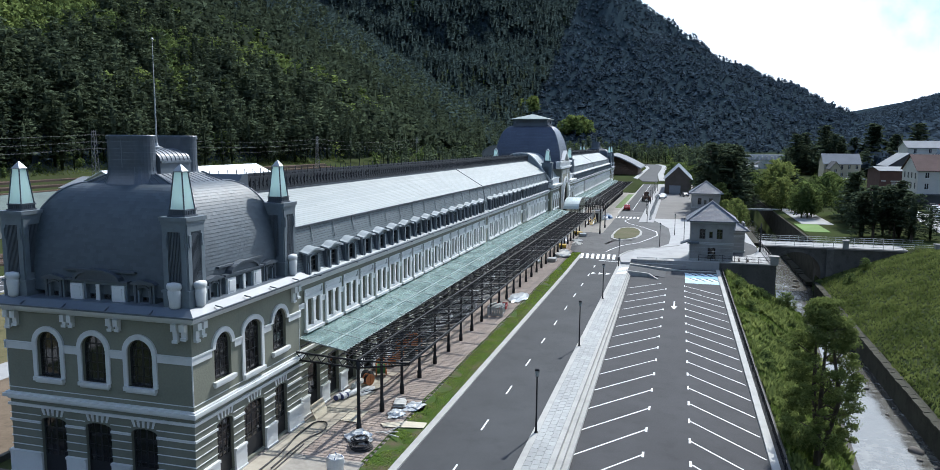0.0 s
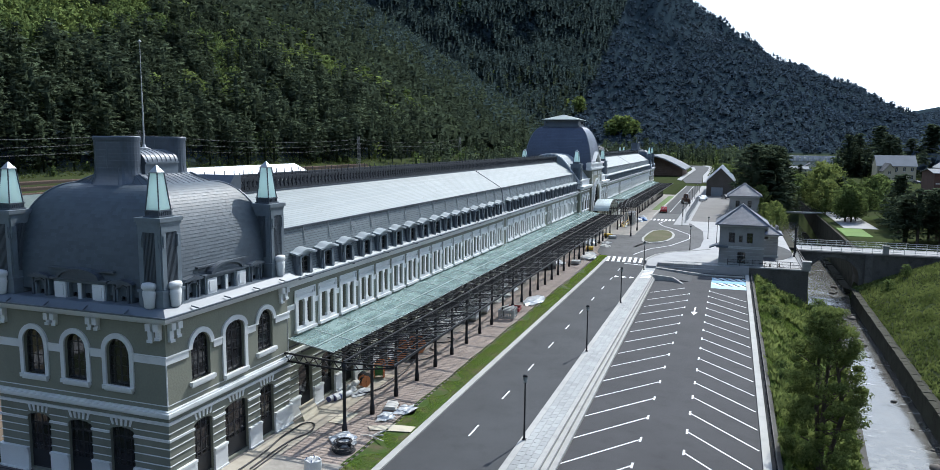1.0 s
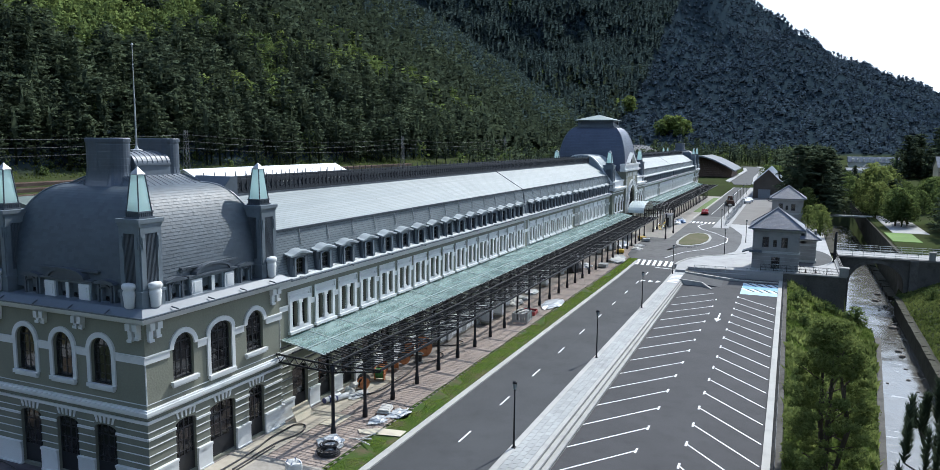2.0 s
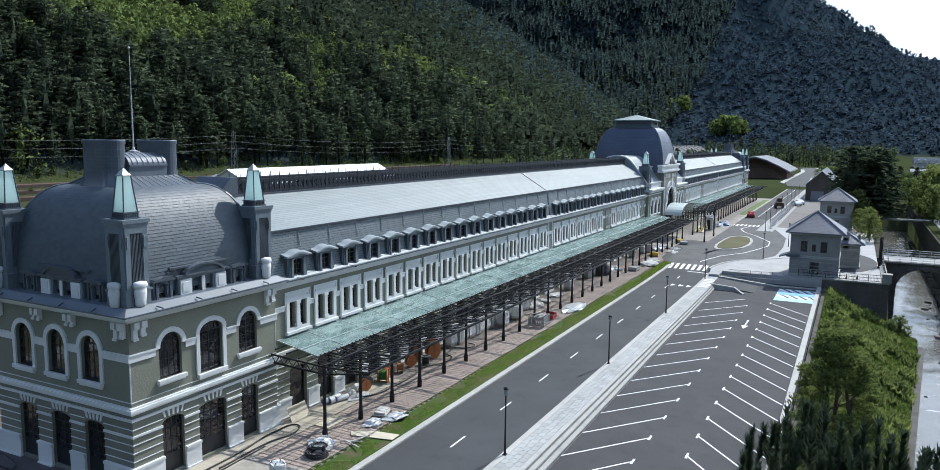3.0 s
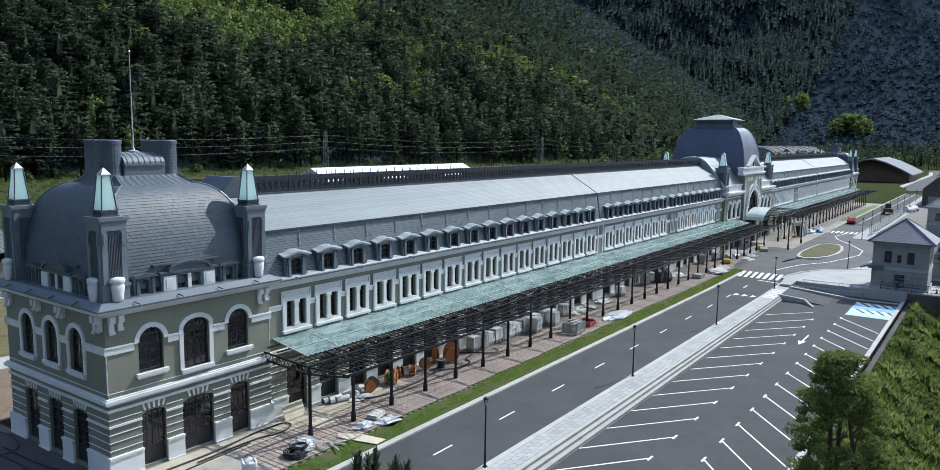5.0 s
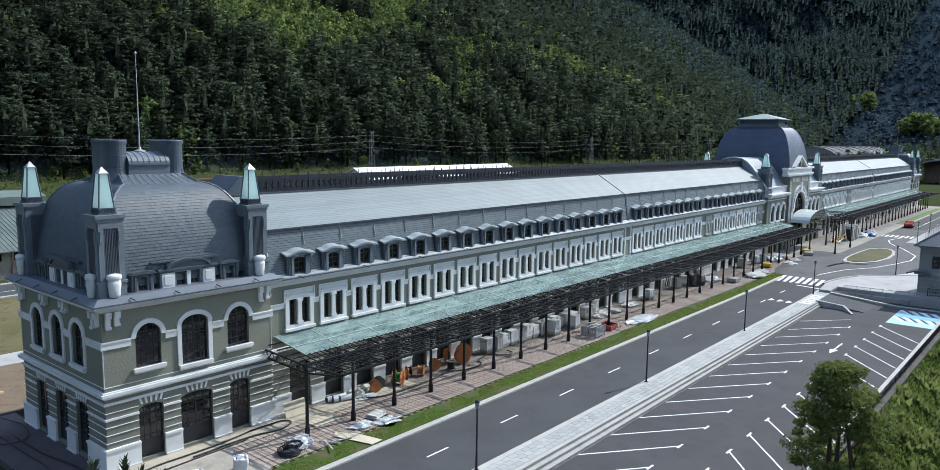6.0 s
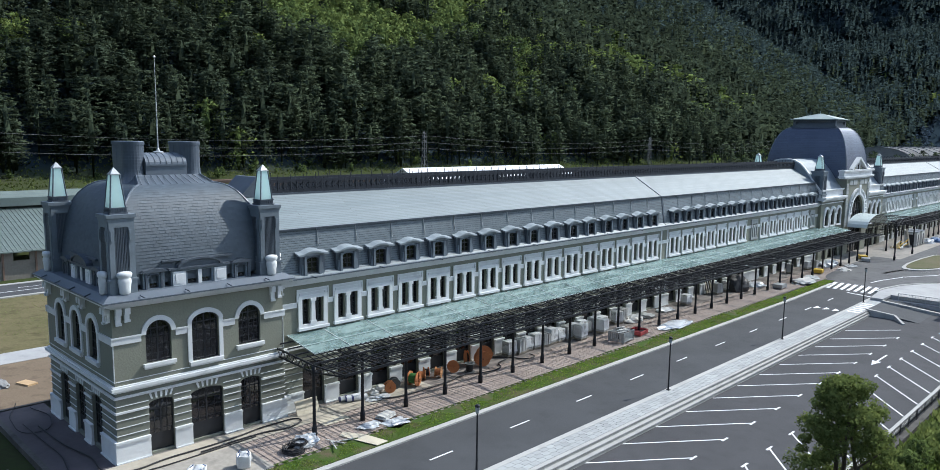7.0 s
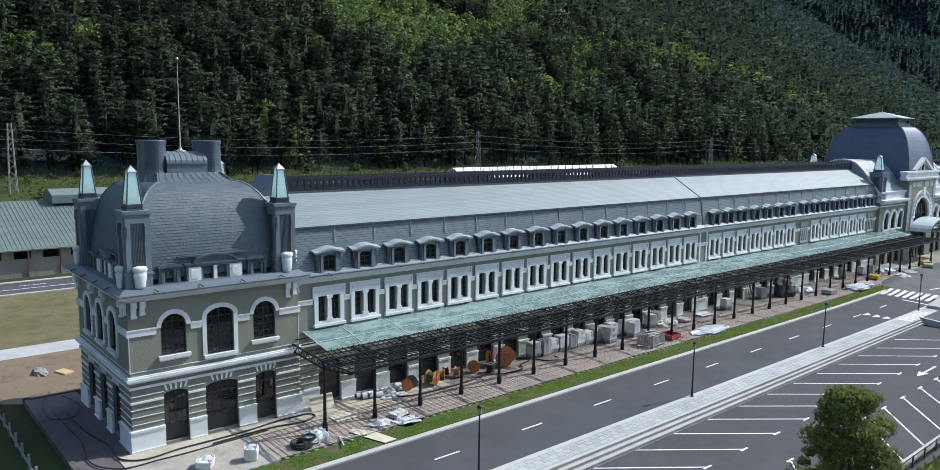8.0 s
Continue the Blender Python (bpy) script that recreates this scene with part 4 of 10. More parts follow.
    for v0, v1, w0, w1, d in ((6.8, 7.0, 0.24, 0.24, 0.19), (7.0, 8.35, 0.17, 0.14, 0.15), (8.35, 8.55, 0.2, 0.24, 0.18)):
        prism(bm, [(-w0, v0), (w0, v0), (w1, v1), (-w1, v1)], 0.002, d, g)
    mull_me = mesh_of(bm, WHITE, "mullion")
    bm = bmesh.new()
    prism(bm, [(-1.2, 8.781), (1.2, 8.781), (1.2, 9.2), (-1.2, 9.2)], 0.002, 0.05, g)
    for q, d in (([(-1.27, 9.14), (1.27, 9.14), (1.27, 9.24), (-1.27, 9.24)], 0.13), ([(-1.27, 8.42), (-1.17, 8.42), (-1.17, 9.14), (-1.27, 9.14)], 0.125), ([(1.17, 8.42), (1.27, 8.42), (1.27, 9.14), (1.17, 9.14)], 0.125),
                 ([(-1.05, 8.93), (1.05, 8.93), (1.05, 9.0), (-1.05, 9.0)], 0.10), ([(-1.05, 8.785), (-0.98, 8.785), (-0.98, 8.93), (-1.05, 8.93)], 0.095), ([(0.98, 8.785), (1.05, 8.785), (1.05, 8.93), (0.98, 8.93)], 0.095)):
        prism(bm, q, 0.05, d, g)
    head_me = mesh_of(bm, WHITE, "window_cornice")
    leaf = window_leaf(0.62, 1.75, 0, 2, 4, split=False)
    door = window_leaf(1.72, 3.09, 0.3, 4, 4, panel=0.95)
    bm = bmesh.new()
    prism(bm, [(-1.0, 6.5), (1.0, 6.5), (1.0, 6.75), (-1.0, 6.75)], 0.002, 0.2, g)
    for u in (-0.82, -0.28, 0.28, 0.82):
        prism(bm, [(u - 0.12, 6.75), (u + 0.12, 6.75), (u + 0.12, 8.6), (u - 0.12, 8.6)], 0.002, 0.14, g)
    prism(bm, [(-1.0, 8.6), (1.0, 8.6), (1.0, 9.15), (-1.0, 9.15)], 0.002, 0.14, g)
    blind = mesh_of(bm, GREYTRIM, "blind_window")
    for c in BLIND:
        put("blind_window", blind, parent, (X_WING, c, 0), 0, "grey blind window with pilasters")
    for c in cs:
        s = put("window", surround, parent, (X_WING, c, 0), 0, "white surround of a paired window")
        put("window_sill", sill_me, s)
        put("mullion", mull_me, s)
        put("window_cornice", head_me, s)
        for e in (-0.55, 0.55):
            put("window_frame", leaf[0], s, (-0.25, e, 6.8))
            put("pane", leaf[1], s, (-0.25, e, 6.8))
        d = put("door", door[0], parent, (X_WING - 0.28, c, 1.06), 0, "dark glazed platform door")
        put("pane", door[1], d)
    # mansard: steep lower slope, shallow upper slope, flat ridge
    cx = (X_WING + X_BACK + 0.35) / 2
    hw = X_WING - cx
    joint = 59.3
    for a, b in ((y0 - 0.4, joint - 0.06), (joint + 0.06, y1 + 0.4)):
        for e in (1, -1):
            xs = [cx + e * (hw + 0.3), cx + e * (hw - 0.05), cx + e * (hw - 0.5), cx + e * (hw - 4.0)]
            q = [(xs[0], 10.09), (xs[1], 10.35), (xs[2], 13.25), (xs[3], 15.33)]
            low, up = bmesh.new(), bmesh.new()
            for k, bm in ((0, low), (1, low), (2, up)):
                p0, p1 = q[k], q[k + 1]
                prism(bm, [p0, p1, (p1[0] - e * 0.3, p1[1] - 0.12), (p0[0] - e * 0.3, p0[1] - 0.12)], a, b, lambda u, v, d: (u, d, v))
            part("mansard_slope_wall", low, SLATE_LOW, parent, "steep slate mansard slope").name = "mansard_slope"
            part("upper_roof", up, SLATE_UP, parent, "pale sheet upper roof slope")
    bm, seam = bmesh.new(), bmesh.new()
    for e in (1, -1):
        xs = [cx + e * (hw + 0.1), cx + e * (hw - 0.0), cx + e * (hw - 0.46), cx + e * (hw - 3.98)]
        q = [(xs[0], 10.1), (xs[1], 10.4), (xs[2], 13.3), (xs[3], 15.4)]
        for p0, p1 in zip(q, q[1:]):
            prism(bm, [p0, p1, (p1[0] - e * 0.5, p1[1] - 0.2), (p0[0] - e * 0.5, p0[1] - 0.2)], joint - 0.11, joint + 0.11, lambda u, v, d: (u, d, v))
        bar(bm, (xs[2] + e * 0.05, y0, 13.27), (xs[2] + e * 0.05, y1, 13.27), 0.14, 0.1)
        for k in range(1, 30):
            yy = y0 + k * 3.25
            if yy < y1:
                bar(seam, (cx + e * (hw - 0.26), yy, 12.1), (cx + e * (hw - 0.47), yy, 13.24), 0.025, 0.05)
    part("standing_seam", seam, GALV, parent, "pale zinc seam strips")
    part("roof_joint", bm, ZINCDARK, parent, "zinc expansion joint and ridge rolls")
    # pierced iron crest along the ridge
    bm = bmesh.new()
    box(bm, cx - hw + 3.95, cx + hw - 3.95, y0 + 1.0, y1, 15.0, 15.44)
    part("ridge_deck", bm, ZINCDARK, parent)
    for e in (1, -1):
        bm = bmesh.new()
        x = cx + e * (hw - 3.98)
        box(bm, x - 0.03, x + 0.03, y0 + 1.3, y1, 15.45, 15.60)
        box(bm, x - 0.03, x + 0.03, y0 + 1.3, y1, 16.30, 16.42)
        yy = y0 + 1.4
        k = 0
        while yy < y1:
            box(bm, x - 0.05, x + 0.05, yy - 0.06, yy + 0.06, 15.6, 16.30)
            if k % 2 == 0:
                box(bm, x - 0.02, x + 0.02, yy - 0.02, yy + 0.02, 16.42, 16.75)
                rod(bm, (x, yy, 15.62), (x - e * 0.9, yy, 15.44), 0.03, 4)
            # scroll panel
            m = yy + 0.26
            for w0 in range(6):
                t0, t1 = 2 * math.pi * w0 / 6, 2 * math.pi * (w0 + 1) / 6
                bar(bm, (x, m + 0.17 * math.cos(t0), 15.95 + 0.26 * math.sin(t0)), (x, m + 0.17 * math.cos(t1), 15.95 + 0.26 * math.sin(t1)), 0.05, 0.07)
            box(bm, x - 0.015, x + 0.015, yy + 0.06, yy + 0.46, 15.6, 15.72)
            box(bm, x - 0.015, x + 0.015, yy + 0.06, yy + 0.46, 16.16, 16.3)
            yy += 0.52
            k += 1
        part("ridge_crest", bm, FRETIRON, parent, "black pierced ironwork ridge crest")
    # the zinc hood where the crest meets the pavilion
    bm = bmesh.new()
    prism(bm, [(y0 - 0.6, 15.3), (y0 + 1.3, 15.3), (y0 + 1.3, 16.6), (y0 + 0.7, 16.62)], cx - 1.4, cx + 1.55, lambda u, v, d: (d, u, v))
    part("crest_hood", bm, ZINCDARK, parent, "dark zinc hood")
    # dormers: one set of meshes, set bay by bay
    body, hood, frm = bmesh.new(), bmesh.new(), bmesh.new()
    g = facing("e", 0)
    wall(body, -0.98, 0.98, 10.12, 11.5, 0.14, [(-0.46, 0.46, 10.3, 11.2, 0.17)], g)
    for e in (-1, 1):
        a, b = sorted((e * 0.98, e * 0.86))
        prism(body, [(a, 10.12), (b, 10.12), (b, 11.45), (a, 11.45)], -0.14, -0.6, g)
    prism(body, [(-0.86, 10.12), (0.86, 10.12), (0.86, 10.28), (-0.86, 10.28)], -0.14, -0.6, g)
    for e in (-1, 1):
        prism(frm, [(e * 0.58 - 0.11, 10.1), (e * 0.58 + 0.11, 10.1), (e * 0.58 + 0.09, 11.4), (e * 0.58 - 0.09, 11.4)], 0.002, 0.12, g)
        prism(frm, [(e * 0.80 - 0.1, 10.1), (e * 0.80 + 0.12, 10.1), (e * 0.76 + 0.03, 10.9), (e * 0.76 - 0.06, 10.9)], 0.002, 0.07, g)
    arch_band(frm, 0, 11.2, 0.47, 0.18, 0.1, 0.002, 0.08, g, 8)
    prof = [(-1.2, 11.5), (-0.85, 11.52), (-0.42, 11.64), (0, 11.69), (0.42, 11.64), (0.85, 11.52), (1.2, 11.5), (1.2, 11.6), (0.82, 11.64), (0.4, 11.78), (0, 11.83), (-0.4, 11.78), (-0.82, 11.64), (-1.2, 11.6)]
    n = len(prof) // 2
    for i in range(n - 1):
        quad = [prof[i], prof[i + 1], prof[2 * n - 2 - i], prof[2 * n - 1 - i]]
        a = [hood.verts.new(g(u, v, 0.24)) for u, v in quad]
        b = [hood.verts.new(g(u * 0.96, v + 0.22, -0.75)) for u, v in quad]
        hood.faces.new(a)
        hood.faces.new(b[::-1])
        for k in range(4):
            j = (k + 1) % 4
            hood.faces.new((a[k], b[k], b[j], a[j]))
    prism(hood, [(-0.98, 11.45), (0.98, 11.45), (0.4, 11.66), (-0.4, 11.66)], -0.6, 0.04, g)
    body_me, hood_me, frm_me = mesh_of(body, ZINCDARK, "dormer", weld=True), mesh_of(hood, PALEZINC, "dormer_hood", weld=True), mesh_of(frm, PIER, "dormer_frame")
    dleaf = window_leaf(0.92, 1.07, 0.17, 2, 3, split=False)
    for c in cs + BLIND:
        d = put("dormer", body_me, parent, (X_WING + 0.1, c, 0), 0, "zinc dormer with a curved hood")
        put("dormer_hood", hood_me, d)
        put("dormer_frame", frm_me, d)
        put("window_frame", dleaf[0], d, (-0.12, 0, 10.3))
        put("pane", dleaf[1], d, (-0.12, 0, 10.3))


wing_near = thing("station_wing", "long olive station wing with white paired windows and zinc mansard", "building", (0, 0, 0), 0, "station buildings")
wing(wing_near)

# ---- middle pavilion with the great dome ----
def centre(parent):
    y0, y1 = 105.3, 2 * Y_MID - 105.3
    c0, c1 = 114.9, 2 * Y_MID - 114.9
    xe, xc, xb = 0.15, 0.5, X_BACK - 0.2
    side_arches = [(107.75 + 2.6 * i - 0.85, 107.75 + 2.6 * i + 0.85) for i in range(3)]
    body, trim, plinth = bmesh.new(), bmesh.new(), bmesh.new()
    f, fc = facing("e", xe), facing("e", xc)
    for m in (False, True):
        ops = [(a, b) if not m else (2 * Y_MID - b, 2 * Y_MID - a) for a, b in side_arches]
        ya, yb = (y0, c0) if not m else (c1, y1)
        wall(body, ya, yb, 0.75, 5.3, 0.4, [(a, b, 1.06, 3.9, 0.5) for a, b in ops], f)
        wall(body, ya, yb, 5.3, 10.5, 0.4, [(a, b, 6.4, 8.25, 0.85) for a, b in ops], f)
        for a, b in ops:
            c = (a + b) / 2
            arch_band(trim, c, 8.25, 0.85, 0.85, 0.36, 0.002, 0.16, f, 14)
            arch_band(trim, c, 8.25, 0.85, 0.85, 0.16, 0.16, 0.24, f, 14)
            prism(trim, [(a - 0.12, 6.2), (b + 0.12, 6.2), (b + 0.12, 6.4), (a - 0.12, 6.4)], 0.002, 0.2, f)
            for e in (a - 0.34, b):
                prism(trim, [(e, 6.4), (e + 0.34, 6.4), (e + 0.34, 8.05), (e, 8.05)], 0.002, 0.12, f)
                prism(trim, [(e - 0.06, 8.05), (e + 0.4, 8.05), (e + 0.4, 8.25), (e - 0.06, 8.25)], 0.002, 0.2, f)
        for z0, z1, d0, d in ((5.2, 5.45, 0.002, 0.2), (9.9, 10.02, 0.002, 0.1), (10.3, 10.5, 0.002, 0.25), (10.5, 10.72, -0.6, 0.45), (10.72, 10.95, -0.6, 0.65),
                              (10.95, 11.85, -0.5, -0.1), (11.85, 12.0, -0.6, 0.02), (12.0, 12.12, -0.6, 0.1)):
            prism(trim, [(ya, z0), (yb, z0), (yb, z1), (ya, z1)], d0, d, f)
        leaf = window_leaf(1.70, 2.7, 0.85, 3, 4)
        dleaf = window_leaf(1.70, 3.34, 0.5, 2, 4)
        for a, b in ops:
            set_window(leaf, parent, "e", (a + b) / 2, 6.4, xe - 0.25)
            set_window(dleaf, parent, "e", (a + b) / 2, 1.06, xe - 0.25, "door", "dark glazed timber door")
    # the tall middle bay with its great arch
    bay = bmesh.new()
    wall(bay, c0, c1, 0.75, 5.6, 0.6, [(Y_MID - 3.2, Y_MID + 3.2, 1.0, 5.6, 0)], fc)
    wall(bay, c0, c1, 5.6, 13.6, 0.6, [(Y_MID - 3.2, Y_MID + 3.2, 5.6, 8.0, 2.8)], fc)
    for e, yy in (("s", c0), ("n", c1)):
        g = facing(e, yy)
        prism(body, [(xc - 0.6, 0.75), (xb, 0.75), (xb, 13.6), (xc - 0.6, 13.6)], -0.5, 0.0, g)
    for e, yy in (("s", y0), ("n", y1)):
        g = facing(e, yy)
        prism(body, [(xe - 0.4, 0.75), (xb, 0.75), (xb, 10.5), (xe - 0.4, 10.5)], -0.4, 0.0, g)
    prism(body, [(y0, 0.75), (y1, 0.75), (y1, 10.5), (y0, 10.5)], 0, -0.4, facing("w", xb))
    arch_band(trim, Y_MID, 8.0, 3.2, 2.8, 1.15, 0.002, 0.16, fc, 20)
    arch_band(trim, Y_MID, 8.0, 3.2, 2.8, 0.4, 0.16, 0.3, fc, 20)
    arch_band(trim, Y_MID, 8.0, 4.15, 3.75, 0.2, 0.16, 0.28, fc, 20)
    # voussoirs between the two rings
    for k in range(15):
        w = math.pi * (k + 0.5) / 15
        bar(trim, fc(Y_MID + 3.6 * math.cos(w), 8.0 + 3.2 * math.sin(w), 0.16), fc(Y_MID + 4.15 * math.cos(w), 8.0 + 3.75 * math.sin(w), 0.16), 0.5, 0.1)
    for e in (-1, 1):
        u = Y_MID + e * 3.75
        prism(trim, [(u - 0.55, 5.6), (u + 0.55, 5.6), (u + 0.55, 7.7), (u - 0.55, 7.7)], 0.002, 0.18, fc)
        prism(trim, [(u - 0.65, 7.7), (u + 0.65, 7.7), (u + 0.65, 8.0), (u - 0.65, 8.0)], 0.002, 0.3, fc)
        # rusticated blocks up the corners and sunk panels under the attic
        u = Y_MID + e * (Y_MID - c0 - 0.5)
        for k in range(12):
            ashlar = bmesh.new()
            prism(ashlar, [(u - 0.5, 5.7 + 0.6 * k), (u + 0.5, 5.7 + 0.6 * k), (u + 0.5, 6.22 + 0.6 * k), (u - 0.5, 6.22 + 0.6 * k)], 0.002, 0.09, fc)
            part("ashlar_block", ashlar, GREYTRIM, parent, "grey rusticated block")
        for a, b in ((0.7, 2.6), (2.9, 4.4)):
            panel = bmesh.new()
            prism(panel, [(Y_MID + e * a, 12.55), (Y_MID + e * b, 12.55), (Y_MID + e * b, 13.3), (Y_MID + e * a, 13.3)][::e], 0.002, 0.07, fc)
            part("wall_panel", panel, GREYTRIM, parent)
    prism(trim, [(Y_MID - 0.35, 11.0), (Y_MID + 0.35, 11.0), (Y_MID + 0.5, 12.5), (Y_MID - 0.5, 12.5)], 0.3, 0.42, fc)
    # the attic is wider than the bay and carries the foot of the dome
    for z0, z1, h, d in ((13.6, 13.8, 6.9, 0.1), (13.8, 14.02, 7.3, 0.25), (14.02, 14.75, 7.0, -0.05), (14.75, 15.05, 7.4, 0.2)):
        prism(trim, [(Y_MID - h, z0), (Y_MID + h, z0), (Y_MID + h, z1), (Y_MID - h, z1)], -0.9, d, fc)
    # pediment with a small arched light
    tymp = bmesh.new()
    prism(tymp, [(Y_MID - 3.1, 15.05), (Y_MID + 3.1, 15.05), (Y_MID, 16.75)], -1.0, -0.3, fc)
    part("tympanum", tymp, OLIVE, parent)
    for e in (-1, 1):
        bar(trim, fc(Y_MID + e * 3.7, 15.1, -0.2), fc(Y_MID, 17.0, -0.2), 0.7, 0.34)
        bar(trim, fc(Y_MID + e * 0.62, 15.05, -0.28), fc(Y_MID + e * 0.62, 15.95, -0.28), 0.2, 0.24)
    arch_band(trim, Y_MID, 15.8, 0.5, 0.4, 0.3, -0.298, -0.1, fc, 8)
    small = window_leaf(1.0, 1.1, 0.35, 1, 2)
    set_window(small, parent, "e", Y_MID, 15.06, xc - 0.29)
    big = window_leaf(6.4, 5.2, 2.8, 6, 4, 0.1)
    set_window(big, parent, "e", Y_MID, 5.6, xc - 0.4)
    bigd = window_leaf(6.4, 4.6, 0.0, 5, 3, 0.1)
    set_window(bigd, parent, "e", Y_MID, 1.0, xc - 0.4, "door", "wide dark glazed entrance door")
    part("portal_wall", bay, OLIVE, parent, "olive rendered portal bay")
    part("centre_wall", body, OLIVE, parent, "olive rendered middle pavilion")
    part("moulding", trim, WHITE, parent, "white stucco arches and cornices")
    bm = bmesh.new()
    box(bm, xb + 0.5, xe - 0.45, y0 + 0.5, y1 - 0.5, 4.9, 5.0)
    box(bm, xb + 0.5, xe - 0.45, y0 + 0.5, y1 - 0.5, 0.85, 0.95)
    part("storey_floor", bm, ROOMDARK, parent)
    # curved roofs beside the dome, closed by gables with pale copings
    cx = (xe + xb) / 2
    prof = [(5.55, 12.05), (4.9, 12.85), (4.2, 13.75), (3.55, 14.7), (2.9, 15.5), (2.25, 16.12), (1.5, 16.55), (0.75, 16.72), (0.0, 16.78)]
    pts = [(cx + a, z) for a, z in prof] + [(cx - a, z) for a, z in prof[-2::-1]]
    for ya, yb, yg in ((y0 + 0.3, c0 + 3.0, y0 + 0.02), (c1 - 3.0, y1 - 0.3, y1 - 0.02)):
        roof, cope, gab = bmesh.new(), bmesh.new(), bmesh.new()
        for p0, p1 in zip(pts, pts[1:]):
            prism(roof, [p0, p1, (p1[0], p1[1] - 0.15), (p0[0], p0[1] - 0.15)], ya, yb, lambda u, v, d: (u, d, v))
            bar(cope, (p0[0], yg, p0[1] + 0.03), (p1[0], yg, p1[1] + 0.03), 0.5, 0.2)
        prism(gab, pts, yg - 0.2, yg + 0.2, lambda u, v, d: (u, d, v))
        part("side_roof", roof, PALEZINC, parent, "curved zinc roof beside the dome")
        part("coping", cope, WHITE, parent, "pale curved coping")
        part("gable_wall", gab, PALEZINC, parent, "pale zinc clad gable")
    # the great dome: four curved faces on a rectangle, with a flat lantern cap
    dome = bmesh.new()
    cx2, hx, hy = -6.5, 6.65, 5.3
    rings = []
    for i in range(17):
        w = math.pi / 2 * i / 16 * 0.96
        k = math.cos(w) ** 1.0
        z = 13.6 + 8.35 * math.sin(w) / math.sin(math.pi / 2 * 0.96)
        a, b = 3.6 + (hx - 3.6) * k, 2.6 + (hy - 2.6) * k
        rings.append([(cx2 - a, Y_MID - b, z), (cx2 + a, Y_MID - b, z), (cx2 + a, Y_MID + b, z), (cx2 - a, Y_MID + b, z)])
    vs = [[dome.verts.new(p) for p in r] for r in rings]
    for r0, r1 in zip(vs, vs[1:]):
        for i in range(4):
            j = (i + 1) % 4
            dome.faces.new((r0[i], r0[j], r1[j], r1[i]))
    dome.faces.new(vs[-1])
    for i in range(4):
        roll = bmesh.new()
        for r0, r1 in zip(rings, rings[1:]):
            rod(roll, r0[i], r1[i], 0.09, 6)
        part("hip_roll", roll, ZINC, parent)
    part("great_dome", dome, DOMEBLUE, parent, "great dark blue metal dome")
    cap, neck = bmesh.new(), bmesh.new()
    box(neck, cx2 - 3.75, cx2 + 3.75, Y_MID - 2.75, Y_MID + 2.75, 21.9, 22.2)
    box(neck, cx2 - 3.5, cx2 + 3.5, Y_MID - 2.55, Y_MID + 2.55, 22.2, 22.55)
    box(neck, cx2 - 3.2, cx2 + 3.2, Y_MID - 2.2, Y_MID + 2.2, 22.55, 23.0)
    box(neck, cx2 - 3.5, cx2 + 3.5, Y_MID - 2.55, Y_MID + 2.55, 23.0, 23.3)
    for ex in (-1, 1):
        for ey in (-1, 1):
            box(neck, cx2 + ex * 3.25 - 0.24, cx2 + ex * 3.25 + 0.24, Y_MID + ey * 2.3 - 0.24, Y_MID + ey * 2.3 + 0.24, 22.55, 23.0)
    box(cap, cx2 - 3.95, cx2 + 3.95, Y_MID - 3.05, Y_MID + 3.05, 23.3, 23.42)
    box(cap, cx2 - 3.85, cx2 + 3.85, Y_MID - 2.95, Y_MID + 2.95, 23.42, 24.4, top=0.06)
    rod(cap, (cx2, Y_MID, 24.35), (cx2, Y_MID, 24.95), 0.1, 6, 0.02)
    part("dome_neck", neck, ZINCDARK, parent, "dark louvred neck")
    part("dome_cap", cap, mat("pale_green_cap", (0.27, 0.33, 0.32), 0.6, 0.2, 2, 0.08, stain=0.15), parent, "pale greenish pyramidal cap")
    # corner piers and lanterns, sharing the pavilion's meshes
    donors = {o.name.split(".")[0]: o for o in pav_near.children}
    for x in (xe - 0.95, xb + 0.95):
        for y in (y0 + 0.95, y1 - 0.95):
            p = put("corner_pier", donors["corner_pier"].data, parent, (x, y, 0), 0, "grey zinc corner pier", (1.25, 1.25, 1.0))
            for o in donors["corner_pier"].children:
                put("louvre", o.data, p)
            lan = put("lantern", donors["lantern"].data, parent, (x, y, 0), 0, "tapered pale glass lantern", (1.25, 1.25, 1.0))
            for o in donors["lantern"].children:
                put(o.name.split(".")[0], o.data, lan)


mid_pav = thing("middle_pavilion", "olive and white middle station pavilion under a great blue dome", "building", (0, 0, 0), 0, "station buildings")
centre(mid_pav)


MIRROR = Matrix.Translation((0, Y_END, 0)) @ Matrix.Diagonal((1, -1, 1, 1))
copy_thing(pav_near, MIRROR @ pose(-PX, PY, 0))
copy_thing(wing_near, MIRROR)

# ---- terrain: one sheet from the yard to the mountains ----
def river_left(y):
    return 36.6 + 0.085 * (y - 30) if y < 100 else 42.5 + 0.02 * (y - 100)


def river_right(y):
    return 43.3 + 0.02 * (y - 30)


RNG = np.random.default_rng(7)


